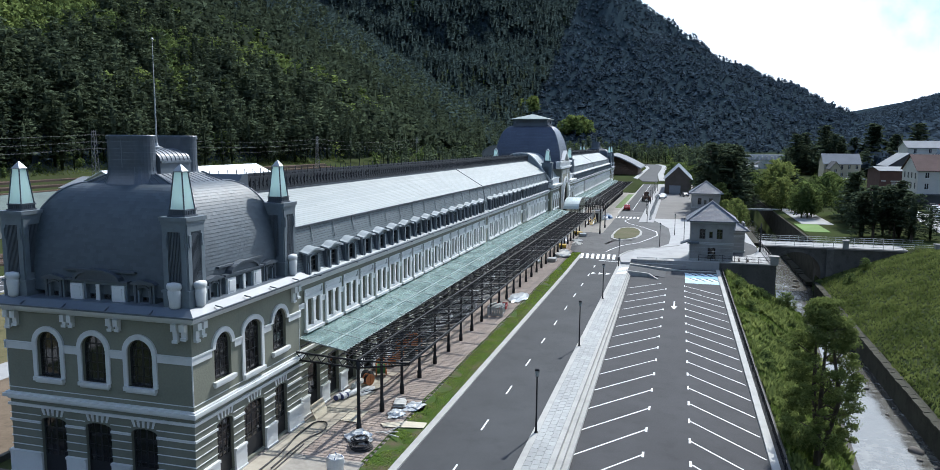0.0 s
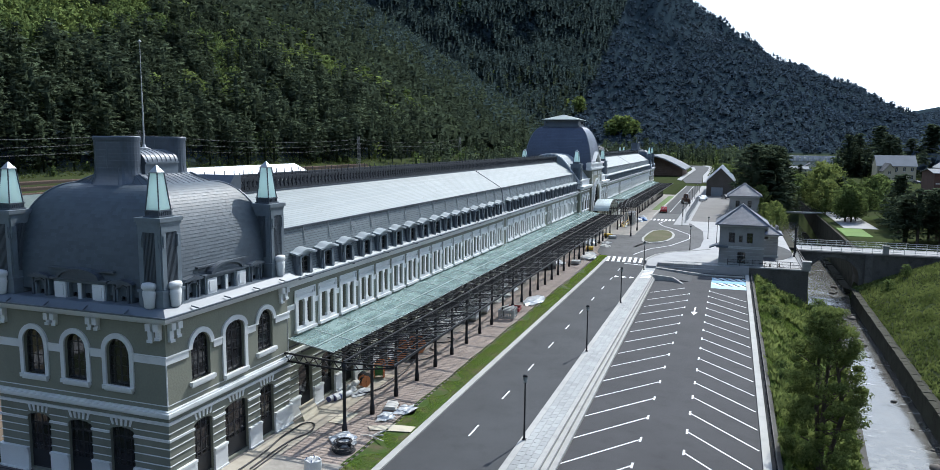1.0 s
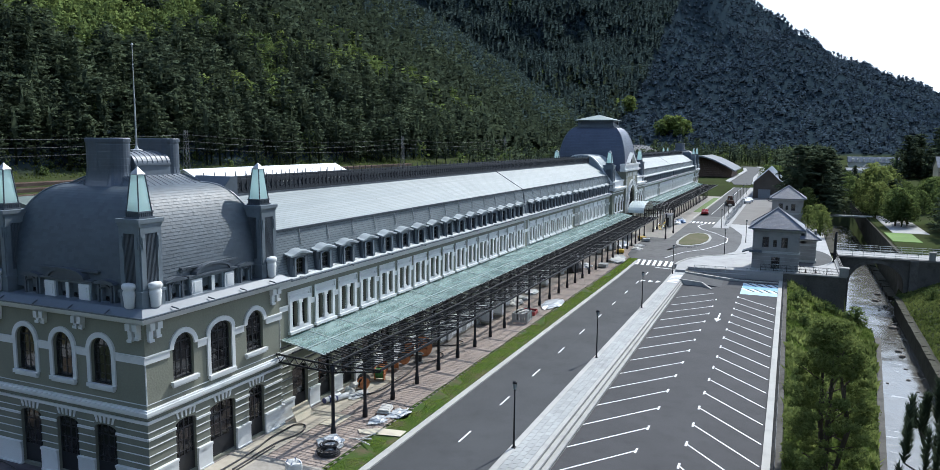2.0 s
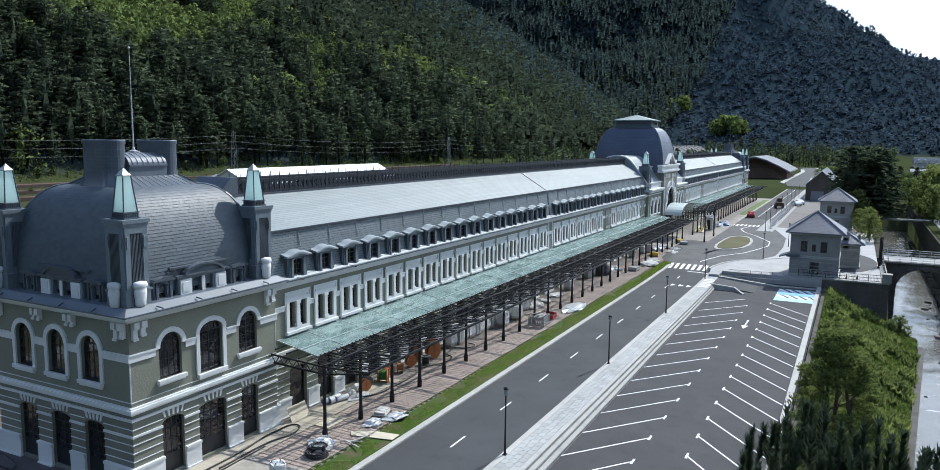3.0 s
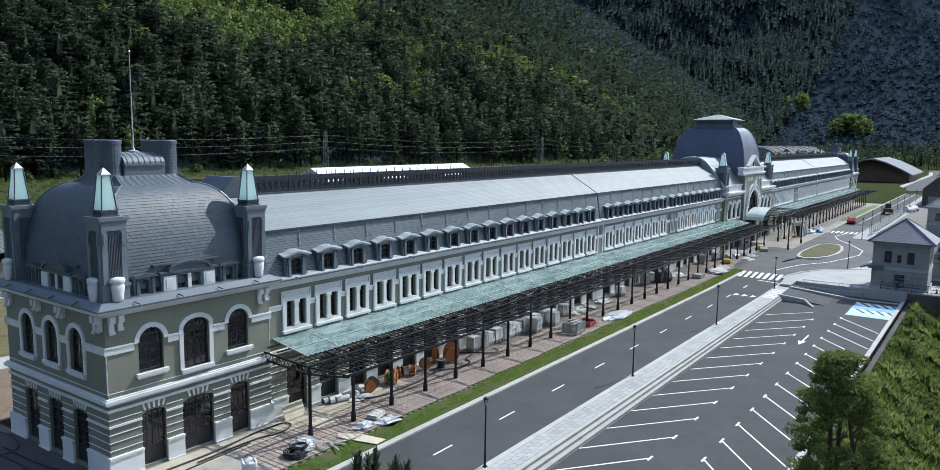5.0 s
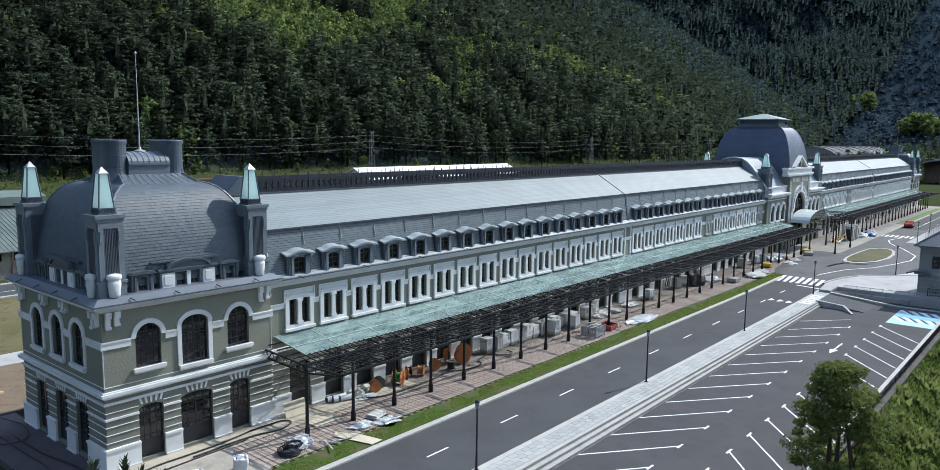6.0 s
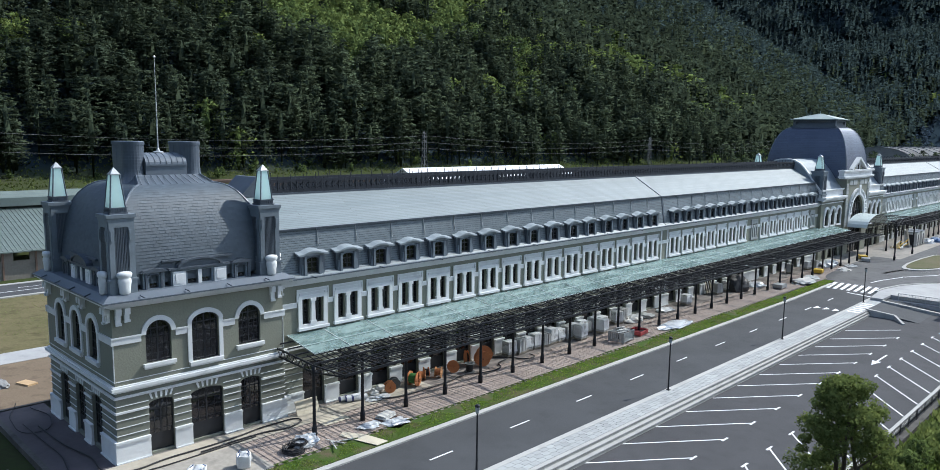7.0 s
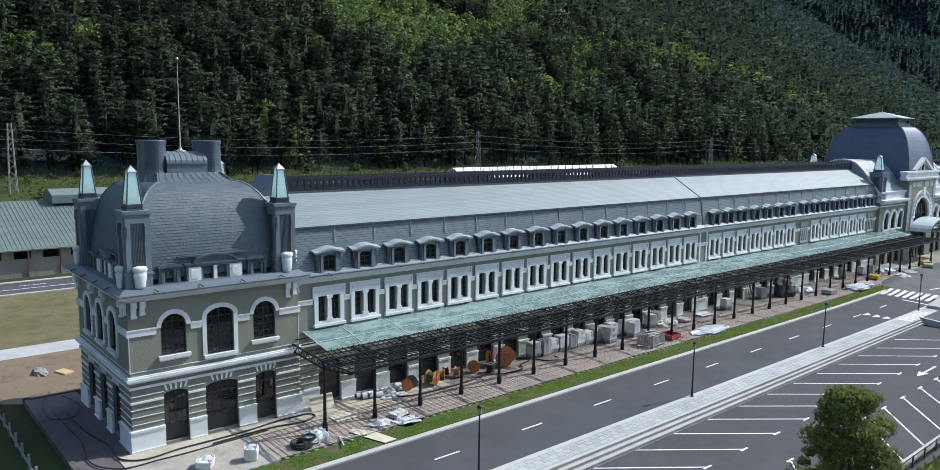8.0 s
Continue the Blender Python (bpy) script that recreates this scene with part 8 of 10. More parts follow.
# ---- small houses by the bridge ----
def hut(x0, x1, y0, y1, z, ze, za, label, door=True, wins=((0.28, 0.0), (0.68, 0.0))):
    t = thing("small_house", label, "house")
    bm = bmesh.new()
    w = x1 - x0
    ops = [(x0 + w * u - 0.42, x0 + w * u + 0.42, z + 3.4, z + 4.9, 0.0) for u, _ in wins] + [(x0 + w * 0.48 - 0.25, x0 + w * 0.48 + 0.25, z + 3.5, z + 4.5, 0)]
    f = facing("s", y0)
    wall(bm, x0, x1, z + 2.6, ze, 0.35, ops, f)
    wall(bm, x0, x1, z - 0.6, z + 2.6, 0.35, [(x0 + w * 0.42, x0 + w * 0.60, z + 0.05, z + 1.95, 0.15)] if door else [], f)
    fe = facing("e", x1)
    d = y1 - y0
    wall(bm, y0 + 0.35, y1 - 0.35, z - 0.6, ze, 0.35, [(y0 + d * 0.3 - 0.4, y0 + d * 0.3 + 0.4, z + 3.4, z + 4.9, 0), (y0 + d * 0.7 - 0.4, y0 + d * 0.7 + 0.4, z + 3.4, z + 4.9, 0)], fe)
    wall(bm, y0 + 0.35, y1 - 0.35, z - 0.6, ze, 0.35, [(y0 + d * 0.5 - 0.4, y0 + d * 0.5 + 0.4, z + 3.4, z + 4.9, 0)], facing("w", x0))
    wall(bm, x0, x1, z - 0.6, ze, 0.35, [], facing("n", y1))
    part("wall", bm, HUTWALL, t)
    bm = bmesh.new()
    for zz, dd in ((z + 2.55, 0.06), (z + 2.75, 0.03), (z + 1.5, 0.015), (z + 1.0, 0.015), (z + 2.05, 0.015)):
        box(bm, x0 - dd, x1 + dd, y0 - dd, y1 + dd, zz, zz + (0.14 if dd > 0.02 else 0.03))
    box(bm, x0 - 0.1, x1 + 0.1, y0 - 0.1, y1 + 0.1, z - 0.6, z + 0.35)
    box(bm, x0 - 0.12, x1 + 0.12, y0 - 0.12, y1 + 0.12, ze - 0.25, ze)
    part("string_course", bm, GREYTRIM, t)
    leaf = window_leaf(0.84, 1.5, 0, 2, 3)
    for u, _ in wins:
        set_window(leaf, t, "s", x0 + w * u, z + 3.4, y0 + 0.22)
    set_window(window_leaf(0.5, 1.0, 0, 1, 2), t, "s", x0 + w * 0.48, z + 3.5, y0 + 0.22)
    if door:
        set_window(window_leaf(w * 0.18, 2.05, 0.15, 2, 3), t, "s", x0 + w * 0.51, z + 0.05, y0 + 0.2, "door", "dark boarded door")
    for u in (0.3, 0.7):
        set_window(leaf, t, "e", y0 + d * u, z + 3.4, x1 - 0.22)
    o = 0.65
    bm = bmesh.new()
    cx, cy = (x0 + x1) / 2, (y0 + y1) / 2
    base = [bm.verts.new(p) for p in ((x0 - o, y0 - o, ze), (x1 + o, y0 - o, ze), (x1 + o, y1 + o, ze), (x0 - o, y1 + o, ze))]
    rim = [bm.verts.new((v.co.x, v.co.y, ze + 0.14)) for v in base]
    r0, r1 = bm.verts.new((cx, cy - 0.3, za)), bm.verts.new((cx, cy + 0.3, za))
    bm.faces.new(base[::-1])
    for i in range(4):
        j = (i + 1) % 4
        bm.faces.new((base[i], base[j], rim[j], rim[i]))
    bm.faces.new((rim[0], rim[1], r0))
    bm.faces.new((rim[1], rim[2], r1, r0))
    bm.faces.new((rim[2], rim[3], r1))
    bm.faces.new((rim[3], rim[0], r0, r1))
    part("hipped_roof", bm, HUTROOF, t, "blue grey slate hipped roof")
    bm = bmesh.new()
    for v in ((x0 - o, y0 - o), (x1 + o, y0 - o)):
        bar(bm, (v[0], v[1], ze + 0.16), (cx, cy - 0.3, za + 0.04), 0.14, 0.07)
    for v in ((x1 + o, y1 + o), (x0 - o, y1 + o)):
        bar(bm, (v[0], v[1], ze + 0.16), (cx, cy + 0.3, za + 0.04), 0.14, 0.07)
    bar(bm, (cx, cy - 0.35, za + 0.03), (cx, cy + 0.35, za + 0.03), 0.2, 0.1)
    part("ridge_cap", bm, GREYROOF, t)
    return t


h1 = hut(24.7, 30.9, 86.6, 93.4, TERR, 7.05, 9.95, "grey rendered two storey house with slate hipped roof")
bm = bmesh.new()
prism(bm, [(24.7, 3.9), (24.7, 4.1), (23.3, 3.55), (23.3, 3.4)], 87.2, 89.4, lambda u, v, d: (u, d, v))
box(bm, 24.3, 26.0, 86.0, 86.6, 3.7, 4.05)
part("lean_to", bm, ZINCDARK, h1, "small dark lean to roof")
hut(29.6, 33.4, 97.5, 101.5, TERR, 4.6, 6.3, "low grey annexe with a pyramid roof", False, ((0.5, 0),))
hut(25.8, 32.2, 152.0, 159.0, 1.1, 7.0, 9.9, "second grey rendered house with slate hipped roof")
# iron gate and poles at the bridge end
for k, (x, y, h) in enumerate(((36.0, 99.6, 4.6), (36.2, 101.2, 4.6), (36.4, 102.6, 4.4))):
    bm = bmesh.new()
    rod(bm, (0, 0, 0), (0, 0, h), 0.09, 8, 0.07)
    box(bm, -0.14, 0.14, -0.14, 0.14, 0, 0.3)
    solo("steel_pole", bm, IRON, "dark steel pole by the bridge", "pole", (x, y, TERR), 0, "bridge poles")
for x, y in ((31.9, 87.6), (33.2, 87.9)):
    bm = bmesh.new()
    box(bm, -0.17, 0.17, -0.17, 0.17, 0, 0.04)
    lathe(bm, [(0.14, 0.04), (0.03, 0.62)], 10)
    solo("traffic_cone", bm, mat("cone_dark", (0.1, 0.07, 0.05), 0.6, 0.2), "small dark traffic cone on the terrace", "cone", (x, y, TERR), 0, "traffic cones")


# ---- barn, timber shed, village ----
def gable(name, x0, x1, y0, y1, z, ze, zr, wallm, roofm, label, along="y", wins=0, rows=1, category="house"):
    t = thing(name, label, category)
    cx, cy = (x0 + x1) / 2, (y0 + y1) / 2
    bm = bmesh.new()
    f = facing("s", y0)
    ops = []
    w = x1 - x0
    H = (ze - z) / max(rows, 1)
    for r in range(max(rows, 1)):
        ops = [(x0 + w * (i + 0.5) / wins - 0.5, x0 + w * (i + 0.5) / wins + 0.5, z + H * r + 0.3 * H, z + H * r + 0.8 * H, 0) for i in range(wins)]
        wall(bm, x0, x1, z + H * r, z + H * (r + 1), 0.3, ops, f)
        for a, b, v0, v1, _ in ops:
            wb = bmesh.new()
            prism(wb, [(a, v0), (b, v0), (b, v1), (a, v1)], -0.2, -0.15, f)
            wp = part("window", wb, SASH, t)
            wb = bmesh.new()
            for u in ((a + b) / 2,):
                prism(wb, [(u - 0.04, v0), (u + 0.04, v0), (u + 0.04, v1), (u - 0.04, v1)], -0.15, -0.1, f)
            prism(wb, [(a - 0.1, v0 - 0.1), (b + 0.1, v0 - 0.1), (b + 0.1, v0), (a - 0.1, v0)], -0.14, 0.06, f)
            part("sill", wb, WHITE, wp)
    box(bm, x0, x0 + 0.3, y0 + 0.3, y1 - 0.3, z, ze)
    wall(bm, y0 + 0.3, y1 - 0.3, z, ze, 0.3, [], facing("e", x1))
    wall(bm, x0, x1, z, ze, 0.3, [], facing("n", y1))
    rf = bmesh.new()
    if along == "y":
        for e in (y0, y1 - 0.3):
            prism(bm, [(x0, ze), (x1, ze), (cx, zr - 0.1)], e, e + 0.3, lambda u, v, d: (u, d, v))
        for s in (-1, 1):
            xa = cx + s * (w / 2 + 0.6)
            za = ze - 0.6 * (zr - ze) / (w / 2)
            prism(rf, [(xa, za), (cx, zr), (cx, zr + 0.15), (xa, za + 0.15)], y0 - 0.6, y1 + 0.6, lambda u, v, d: (u, d, v))
    else:
        d2 = (y1 - y0) / 2
        for e in (x0, x1 - 0.3):
            prism(bm, [(y0, ze), (y1, ze), (cy, zr - 0.1)], e, e + 0.3, lambda u, v, d: (d, u, v))
        for s in (-1, 1):
            ya = cy + s * (d2 + 0.5)
            za = ze - 0.5 * (zr - ze) / d2
            prism(rf, [(ya, za), (cy, zr), (cy, zr + 0.15), (ya, za + 0.15)], x0 - 0.5, x1 + 0.5, lambda u, v, d: (d, u, v))
    part("wall", bm, wallm, t)
    part("roof", rf, roofm, t)
    return t


barn = gable("barn", 18.0, 27.0, 241, 285, 1.1, 6.2, 10.6, mat("barn_wall", (0.10, 0.085, 0.07), 0.9, 0.3), mat("barn_roof", (0.56, 0.57, 0.57), 0.8, 0.2, 1, 0.1, spec=0.1), "old barn with a pale ribbed gable roof", category="barn")
bm = bmesh.new()
for k in range(23):
    for s in (-1, 1):
        bar(bm, (22.5, 241.5 + 1.95 * k, 10.8), (22.5 + s * 4.9, 241.5 + 1.95 * k, 6.0), 0.08, 0.07)
part("roof_seam", bm, WHITEROOF, barn)
bm = bmesh.new()
box(bm, 19.6, 23.4, 240.4, 240.9, 1.1, 4.0)
part("pale_shutter", bm, GREYROOF, barn, "pale weathered sliding shutter")
shed = thing("timber_shed", "open timber store under a wide pale curved roof", "shed")
bm = bmesh.new()
prof = [(-24, 9.3), (-18.5, 11.4), (-14, 11.9), (-8.5, 10.2), (-2.5, 7.4), (2.6, 4.6)]
for p0, p1 in zip(prof, prof[1:]):
    prism(bm, [p0, p1, (p1[0], p1[1] + 0.7), (p0[0], p0[1] + 0.7)], 384, 440, lambda u, v, d: (u, d, v))
part("curved_roof", bm, GREYROOF, shed, "wide pale sheet roof")
for k in range(9):
    bm = bmesh.new()
    z = 1.9 + 1.02 * k
    x0, x1 = -20 + 0.3 * k, -0.5 - 1.35 * k
    box(bm, x0, x1, 385 + 0.7 * k, 386.6 + 0.7 * k, z, z + 0.36)
    for i in range(8):
        x = x0 + 0.4 + (x1 - x0 - 1.0) * i / 7
        box(bm, x, x + 0.4, 385.3 + 0.7 * k, 386.3 + 0.7 * k, z - 0.66, z)
    part("timber_tier", bm, RUSTWOOD, shed, "rusty brown timber tier")
bm = bmesh.new()
prism(bm, [(-22, 0.6), (0.6, 0.6), (0.6, 5.4), (-2.5, 7.3), (-8.5, 10.1), (-14, 11.8), (-18.5, 11.3), (-22, 10.0)], 393, 438, lambda u, v, d: (u, d, v))
part("wall", bm, RUSTWOOD, shed)


def z_far(y):
    return float(ground_z(np.array([5.0]), np.array([float(y)]))[0]) + 0.16


ribbon("far_road", along([(6.8, 318), (3.4, 350), (3.2, 420), (3.2, 500), (-0.3, 551), (-7, 597)]), along([(13.8, 318), (11.2, 400), (11.2, 478), (10, 556), (3.2, 602)]), 318, 597, z_far, ASPHALT, "asphalt street bending away between the trees", "road", 0.5, 70)
ribbon("far_footway", along([(13.9, 326), (11.3, 400), (11.3, 478), (10.1, 556), (3.3, 602)]), along([(17.5, 326), (14.6, 400), (14.6, 478), (13.6, 556), (7, 602)]), 326, 597, lambda y: z_far(y) + 0.1, CONCRETE, "pale pavement along the bending street", "pavement", 0.5, 70)
ribbon("near_footway", along([(3.3, 340), (0.9, 350), (0.9, 420), (0.9, 500), (-2.6, 551)]), along([(3.5, 340), (3.3, 350), (3.1, 420), (3.1, 500), (-0.4, 551)]), 340, 551, lambda y: z_far(y) + 0.1, CONCRETE, "pale footway before the timber store", "pavement", 0.5, 60)
gable("village_house", 91.5, 108, 372, 386, 2, 9.3, 14.0, CREAMWALL, GREYROOF, "cream village house with a pale hipped roof", "x", 5, 2)
gable("village_house", 92.5, 97.0, 360, 371.9, 2, 7.5, 10.5, CREAMWALL, DARKROOF, "small cream annexe with a dark roof", "y", 1, 2)
wb = gable("brick_hall", 91.0, 101.0, 262, 280, 1.8, 9.6, 10.8, mat("brown_brick", (0.11, 0.06, 0.05), 0.85, 0.3, 3, 0.3), GREYROOF, "dark brown brick hall with a pale roof edge", "x", 0, 1)
for k, (a, b, zz) in enumerate(((94.5, 99.5, 5.9), (94.9, 99.9, 5.2), (94.5, 98.1, 4.6), (91.5, 93.1, 5.9))):
    bm = bmesh.new()
    box(bm, a, b, 261.85, 261.99, zz, zz + 0.3)
    part("lettering_bar", bm, HOUSEWALL, wb)
gable("dark_hall", 99.0, 112.0, 284, 300, 1.8, 11.0, 15.5, mat("dark_hall_wall", (0.07, 0.07, 0.075), 0.85, 0.3), GREYROOF, "dark hall with a pale sheet roof behind the brick hall", "y", 0, 1, "building")
wh = gable("white_house", 89.8, 114, 214, 230, 1.8, 11.4, 15.8, HOUSEWALL, BROWNROOF, "large white house with a brown tiled roof", "x", 5, 3)
f = facing("w", 89.8)
for r in range(3):
    for i in range(4):
        u, v = 216 + 3.6 * i, 2.9 + 3.0 * r
        bm = bmesh.new()
        prism(bm, [(u, v), (u + 1.0, v), (u + 1.0, v + 1.7), (u, v + 1.7)], 0.002, 0.05, f)
        p = part("window", bm, SASH, wh)
        bm = bmesh.new()
        prism(bm, [(u - 0.1, v - 0.12), (u + 1.1, v - 0.12), (u + 1.1, v), (u - 0.1, v)], 0.002, 0.12, f)
        part("sill", bm, WHITE, p)
bm = bmesh.new()
box(bm, 88.0, 104, 209.5, 213.95, 4.2, 4.6)
box(bm, 88.5, 103.5, 210, 213.95, 1.8, 4.2)
part("porch", bm, DARKROOF, wh, "dark flat roofed porch")
fb = thing("far_building", "long pale building with a row of dormers", "building")
bm = bmesh.new()
wall(bm, 72, 108, 1.2, 5.4, 0.4, [(74 + 3.2 * i, 75.3 + 3.2 * i, 2.6, 4.4, 0) for i in range(10)], facing("s", 640))
box(bm, 72, 108, 640.4, 655, 1.2, 5.4)
part("wall", bm, HOUSEWALL, fb)
bm = bmesh.new()
prism(bm, [(639, 5.4), (656, 5.4), (651, 9.8), (644, 9.8)], 71, 109, lambda u, v, d: (d, u, v))
part("roof", bm, GREYROOF, fb)
for i in range(9):
    bm = bmesh.new()
    box(bm, 74 + 3.8 * i, 75.6 + 3.8 * i, 639.4, 644, 5.8, 8.4)
    part("dormer", bm, HOUSEWALL, fb)
gable("village_house", 71, 81, 520, 532, 0.8, 3.4, 6.6, HOUSEWALL, DARKROOF, "distant house with a dark gable roof", "y", 3, 2)
gable("village_house", 62, 73, 500, 512, 0.8, 3.2, 4.6, HOUSEWALL, GREYROOF, "distant hall with a pale roof", "x", 3, 1)
gable("hill_house", 117, 140, 330, 345, 11, 17.6, 20.4, HOUSEWALL, GREYROOF, "large pale roofed house on the eastern hillside", "x", 4, 2)
# park lawn and pale path beyond the bridge
bm = bmesh.new()
box(bm, 47.4, 52.2, 130, 145, 1.0, 1.44)
solo("park_lawn", bm, mat("bright_lawn", (0.12, 0.22, 0.035), 0.95, 0.3, 1, 0.4), "bright mown lawn in the park", "lawn", kind="structure")
bm = bmesh.new()
box(bm, 49.0, 55.5, 145.2, 185, 1.0, 1.46)
solo("park_path", bm, CONCRETE, "pale paved square in the park", "pavement", kind="structure")
bm = bmesh.new()
prism(bm, [(68, 100), (74, 100), (96, 200), (110, 212), (82, 212)], 1.2, 1.75, lambda u, v, d: (u, v, d))
solo("village_road", bm, CONCRETE, "pale village road beside the parked cars", "road", kind="structure")


# ---- cars ----
def car_meshes(paint):
    prof = [(-2.05, 0.35), (-2.1, 0.75), (-1.9, 0.95), (-1.45, 1.0), (-0.85, 1.42), (0.65, 1.45), (1.35, 1.05), (1.95, 0.92), (2.1, 0.7), (2.08, 0.35)]
    bm = bmesh.new()
    prism(bm, prof, -0.83, 0.83, lambda u, v, d: (d * (1 - 0.12 * max(0, v - 0.95) / 0.5), u, v))
    body = mesh_of(bm, paint, "body")
    bm = bmesh.new()
    prism(bm, [(-1.3, 1.02), (-0.82, 1.36), (0.6, 1.38), (1.15, 1.04)], -0.80, 0.80, lambda u, v, d: (d * 1.0, u, v))
    glass = mesh_of(bm, CARGLASS, "window")
    bm = bmesh.new()
    rod(bm, (-0.1, 0, 0), (0.1, 0, 0), 0.32, 14)
    wheel = mesh_of(bm, RUBBER, "wheel")
    bm = bmesh.new()
    rod(bm, (-0.105, 0, 0), (0.105, 0, 0), 0.18, 10)
    rim = mesh_of(bm, GALV, "rim")
    return body, glass, wheel, rim


CARM = {"red": car_meshes(CARRED), "white": car_meshes(CARWHITE), "dark": car_meshes(CARDARK)}


def car(col, x, y, z, rz, label, group=""):
    b, gl, w, r = CARM[col]
    t = thing("car", label, "car", (x, y, z), rz, group)
    put("body", b, t)
    put("window", gl, t)
    for a in (-0.78, 0.78):
        for c in (-1.3, 1.3):
            p = put("wheel", w, t, (a, c, 0.32))
            put("rim", r, p)


car("red", 9.7, 171.0, z_road(171), 4, "small red car driving along the street")
for i in range(16):
    car(("white", "dark", "white", "red")[i % 4 if i % 7 else 1], 79.5 + 0.62 * i + (3 if i % 2 else 0), 150 + 3.1 * i, 1.76, 62, "parked car in the village car park", "village cars")
for x, y, c in ((17.2, 214, "white"), (17.6, 220, "white"), (24.6, 228, "dark"), (96, 345, "white"), (104, 350, "dark"), (109, 348, "white")):
    car(c, x, y, 1.1 if x < 30 else 2.0, 25, "parked car beside the street", "street cars")
dig = thing("road_machine", "dark construction machine standing on the road", "machine", (13.4, 203, z_road(203)), 10)
bm = bmesh.new()
box(bm, -1.0, 1.0, -2.0, 2.0, 0.7, 1.7)
box(bm, -0.7, 0.7, -0.6, 0.9, 1.7, 2.9, top=0.85)
part("body", bm, mat("machine_brown", (0.10, 0.05, 0.03), 0.6, 0.3), dig)
for a in (-0.95, 0.95):
    for c in (-1.4, 1.4):
        bm = bmesh.new()
        rod(bm, (a - 0.2, c, 0.6), (a + 0.2, c, 0.6), 0.6, 14)
        part("wheel", bm, RUBBER, dig)
bm = bmesh.new()
bar(bm, (0, 1.8, 1.5), (0, 3.4, 2.6), 0.3, 0.3)
part("boom", bm, YELLOW, dig)

# ---- yard behind the station ----
ribbon("back_road", -62.0, -54.5, -60, 330, lambda y: 0.72, ASPHALT, "asphalt road behind the station", "road", 0.4, 4)
ribbon("back_kerb", -54.5, -53.9, -60, 330, lambda y: 0.8, KERBSTONE, "pale kerb of the back road", "kerb", 0.4, 4)
ribbon("back_kerb", -62.7, -62.0, -60, 330, lambda y: 0.8, KERBSTONE, "pale kerb of the back road", "kerb", 0.4, 4)
stroke([(-57.5, -60), (-57.5, 330)], 0.14, 0.726, "edge_line")
for i in range(16):
    stroke([(-59.5, -20 + 6 * i), (-59.5, -17 + 6 * i)], 0.12, 0.726, "dash")
ribbon("yard_path", -29.5, -26.0, -60, 250, lambda y: 0.72, CONCRETE, "pale concrete path in the yard", "path", 0.4, 4)
bm = bmesh.new()
pts = [(-26.0, -16), (-26, 30), (-13.7, 30), (-13.7, -3.5), (-15.5, -6), (-17.5, -12)]
prism(bm, pts, 0.3, 0.69, lambda u, v, d: (u, v, d))
solo("bare_soil", bm, DIRT, "bare brown soil beside the pavilion", "soil", kind="structure")
bm = bmesh.new()
prism(bm, [(-53.8, -60), (-53.8, 250), (-29.6, 250), (-29.6, -60)], 0.3, 0.68, lambda u, v, d: (u, v, d))
solo("yard_ground", bm, mat("dry_grass", (0.17, 0.145, 0.08), 0.95, 0.35, 0.8, 0.5, fine=4, col2=(0.10, 0.105, 0.045), spec=0.05, stain=0.3), "dry yellowish grass in the railway yard", "ground", kind="structure")
gs = thing("goods_shed", "old goods shed with a pale green corrugated roof", "shed")
bm = bmesh.new()
fe = facing("e", -66.0)
wall(bm, -60, 24, 0.6, 3.0, 0.3, [], fe)
wall(bm, -60, 24, 3.0, 4.4, 0.3, [(-58 + 3.3 * i, -56.1 + 3.3 * i, 3.05, 4.1, 0) for i in range(25)], fe)
box(bm, -98, -66, 23.7, 24, 0.6, 4.4)
box(bm, -98, -97.7, -60, 23.7, 0.6, 4.4)
part("wall", bm, mat("concrete_panel", (0.24, 0.225, 0.195), 0.9, 0.3, 1.5, 0.3, stain=0.25), gs)
for i in range(22):
    bm = bmesh.new()
    box(bm, -66.0, -65.8, -58.4 + 3.8 * i, -58.2 + 3.8 * i, 0.6, 4.4)
    part("post", bm, RUSTWOOD, gs)
bm = bmesh.new()
prism(bm, [(-65.2, 4.2), (-82, 9.2), (-82, 9.35), (-65.2, 4.35)], -60.5, 24.5, lambda u, v, d: (u, d, v))
prism(bm, [(-98.8, 4.2), (-82, 9.2), (-82, 9.35), (-98.8, 4.35)], -60.5, 24.5, lambda u, v, d: (u, d, v))
part("roof", bm, GREENROOF, gs, "pale green corrugated sheets")
bm = bmesh.new()
k = -60.3
while k < 24.4:
    bar(bm, (-65.3, k, 4.40), (-82, k, 9.40), 0.09, 0.07)
    k += 0.55
part("roof_rib", bm, GREENROOF, gs)
bm = bmesh.new()
prism(bm, [(-79, 9.0), (-85, 9.0), (-85, 10.2), (-82, 11.0), (-79, 10.2)], 12, 27, lambda u, v, d: (u, d, v))
part("roof_monitor", bm, GREENROOF, gs)
ws = thing("train_shed", "long train shed in the yard under a bright white sheet roof", "shed")
bm = bmesh.new()
arcp = [(-91.2, 8.7), (-98.0, 12.0), (-104.8, 8.7)]
for p0, p1 in zip(arcp, arcp[1:]):
    prism(bm, [p0, p1, (p1[0], p1[1] - 0.15), (p0[0], p0[1] - 0.15)], 103.5, 165.5, lambda u, v, d: (u, d, v))
part("barrel_roof", bm, WHITEROOF, ws, "bright white sheet roof").name = "sheet_roof"
bm = bmesh.new()
box(bm, -104.3, -104.0, 104.2, 164.8, 0.6, 8.9)
box(bm, -92.0, -91.7, 104.2, 164.8, 0.6, 8.9)
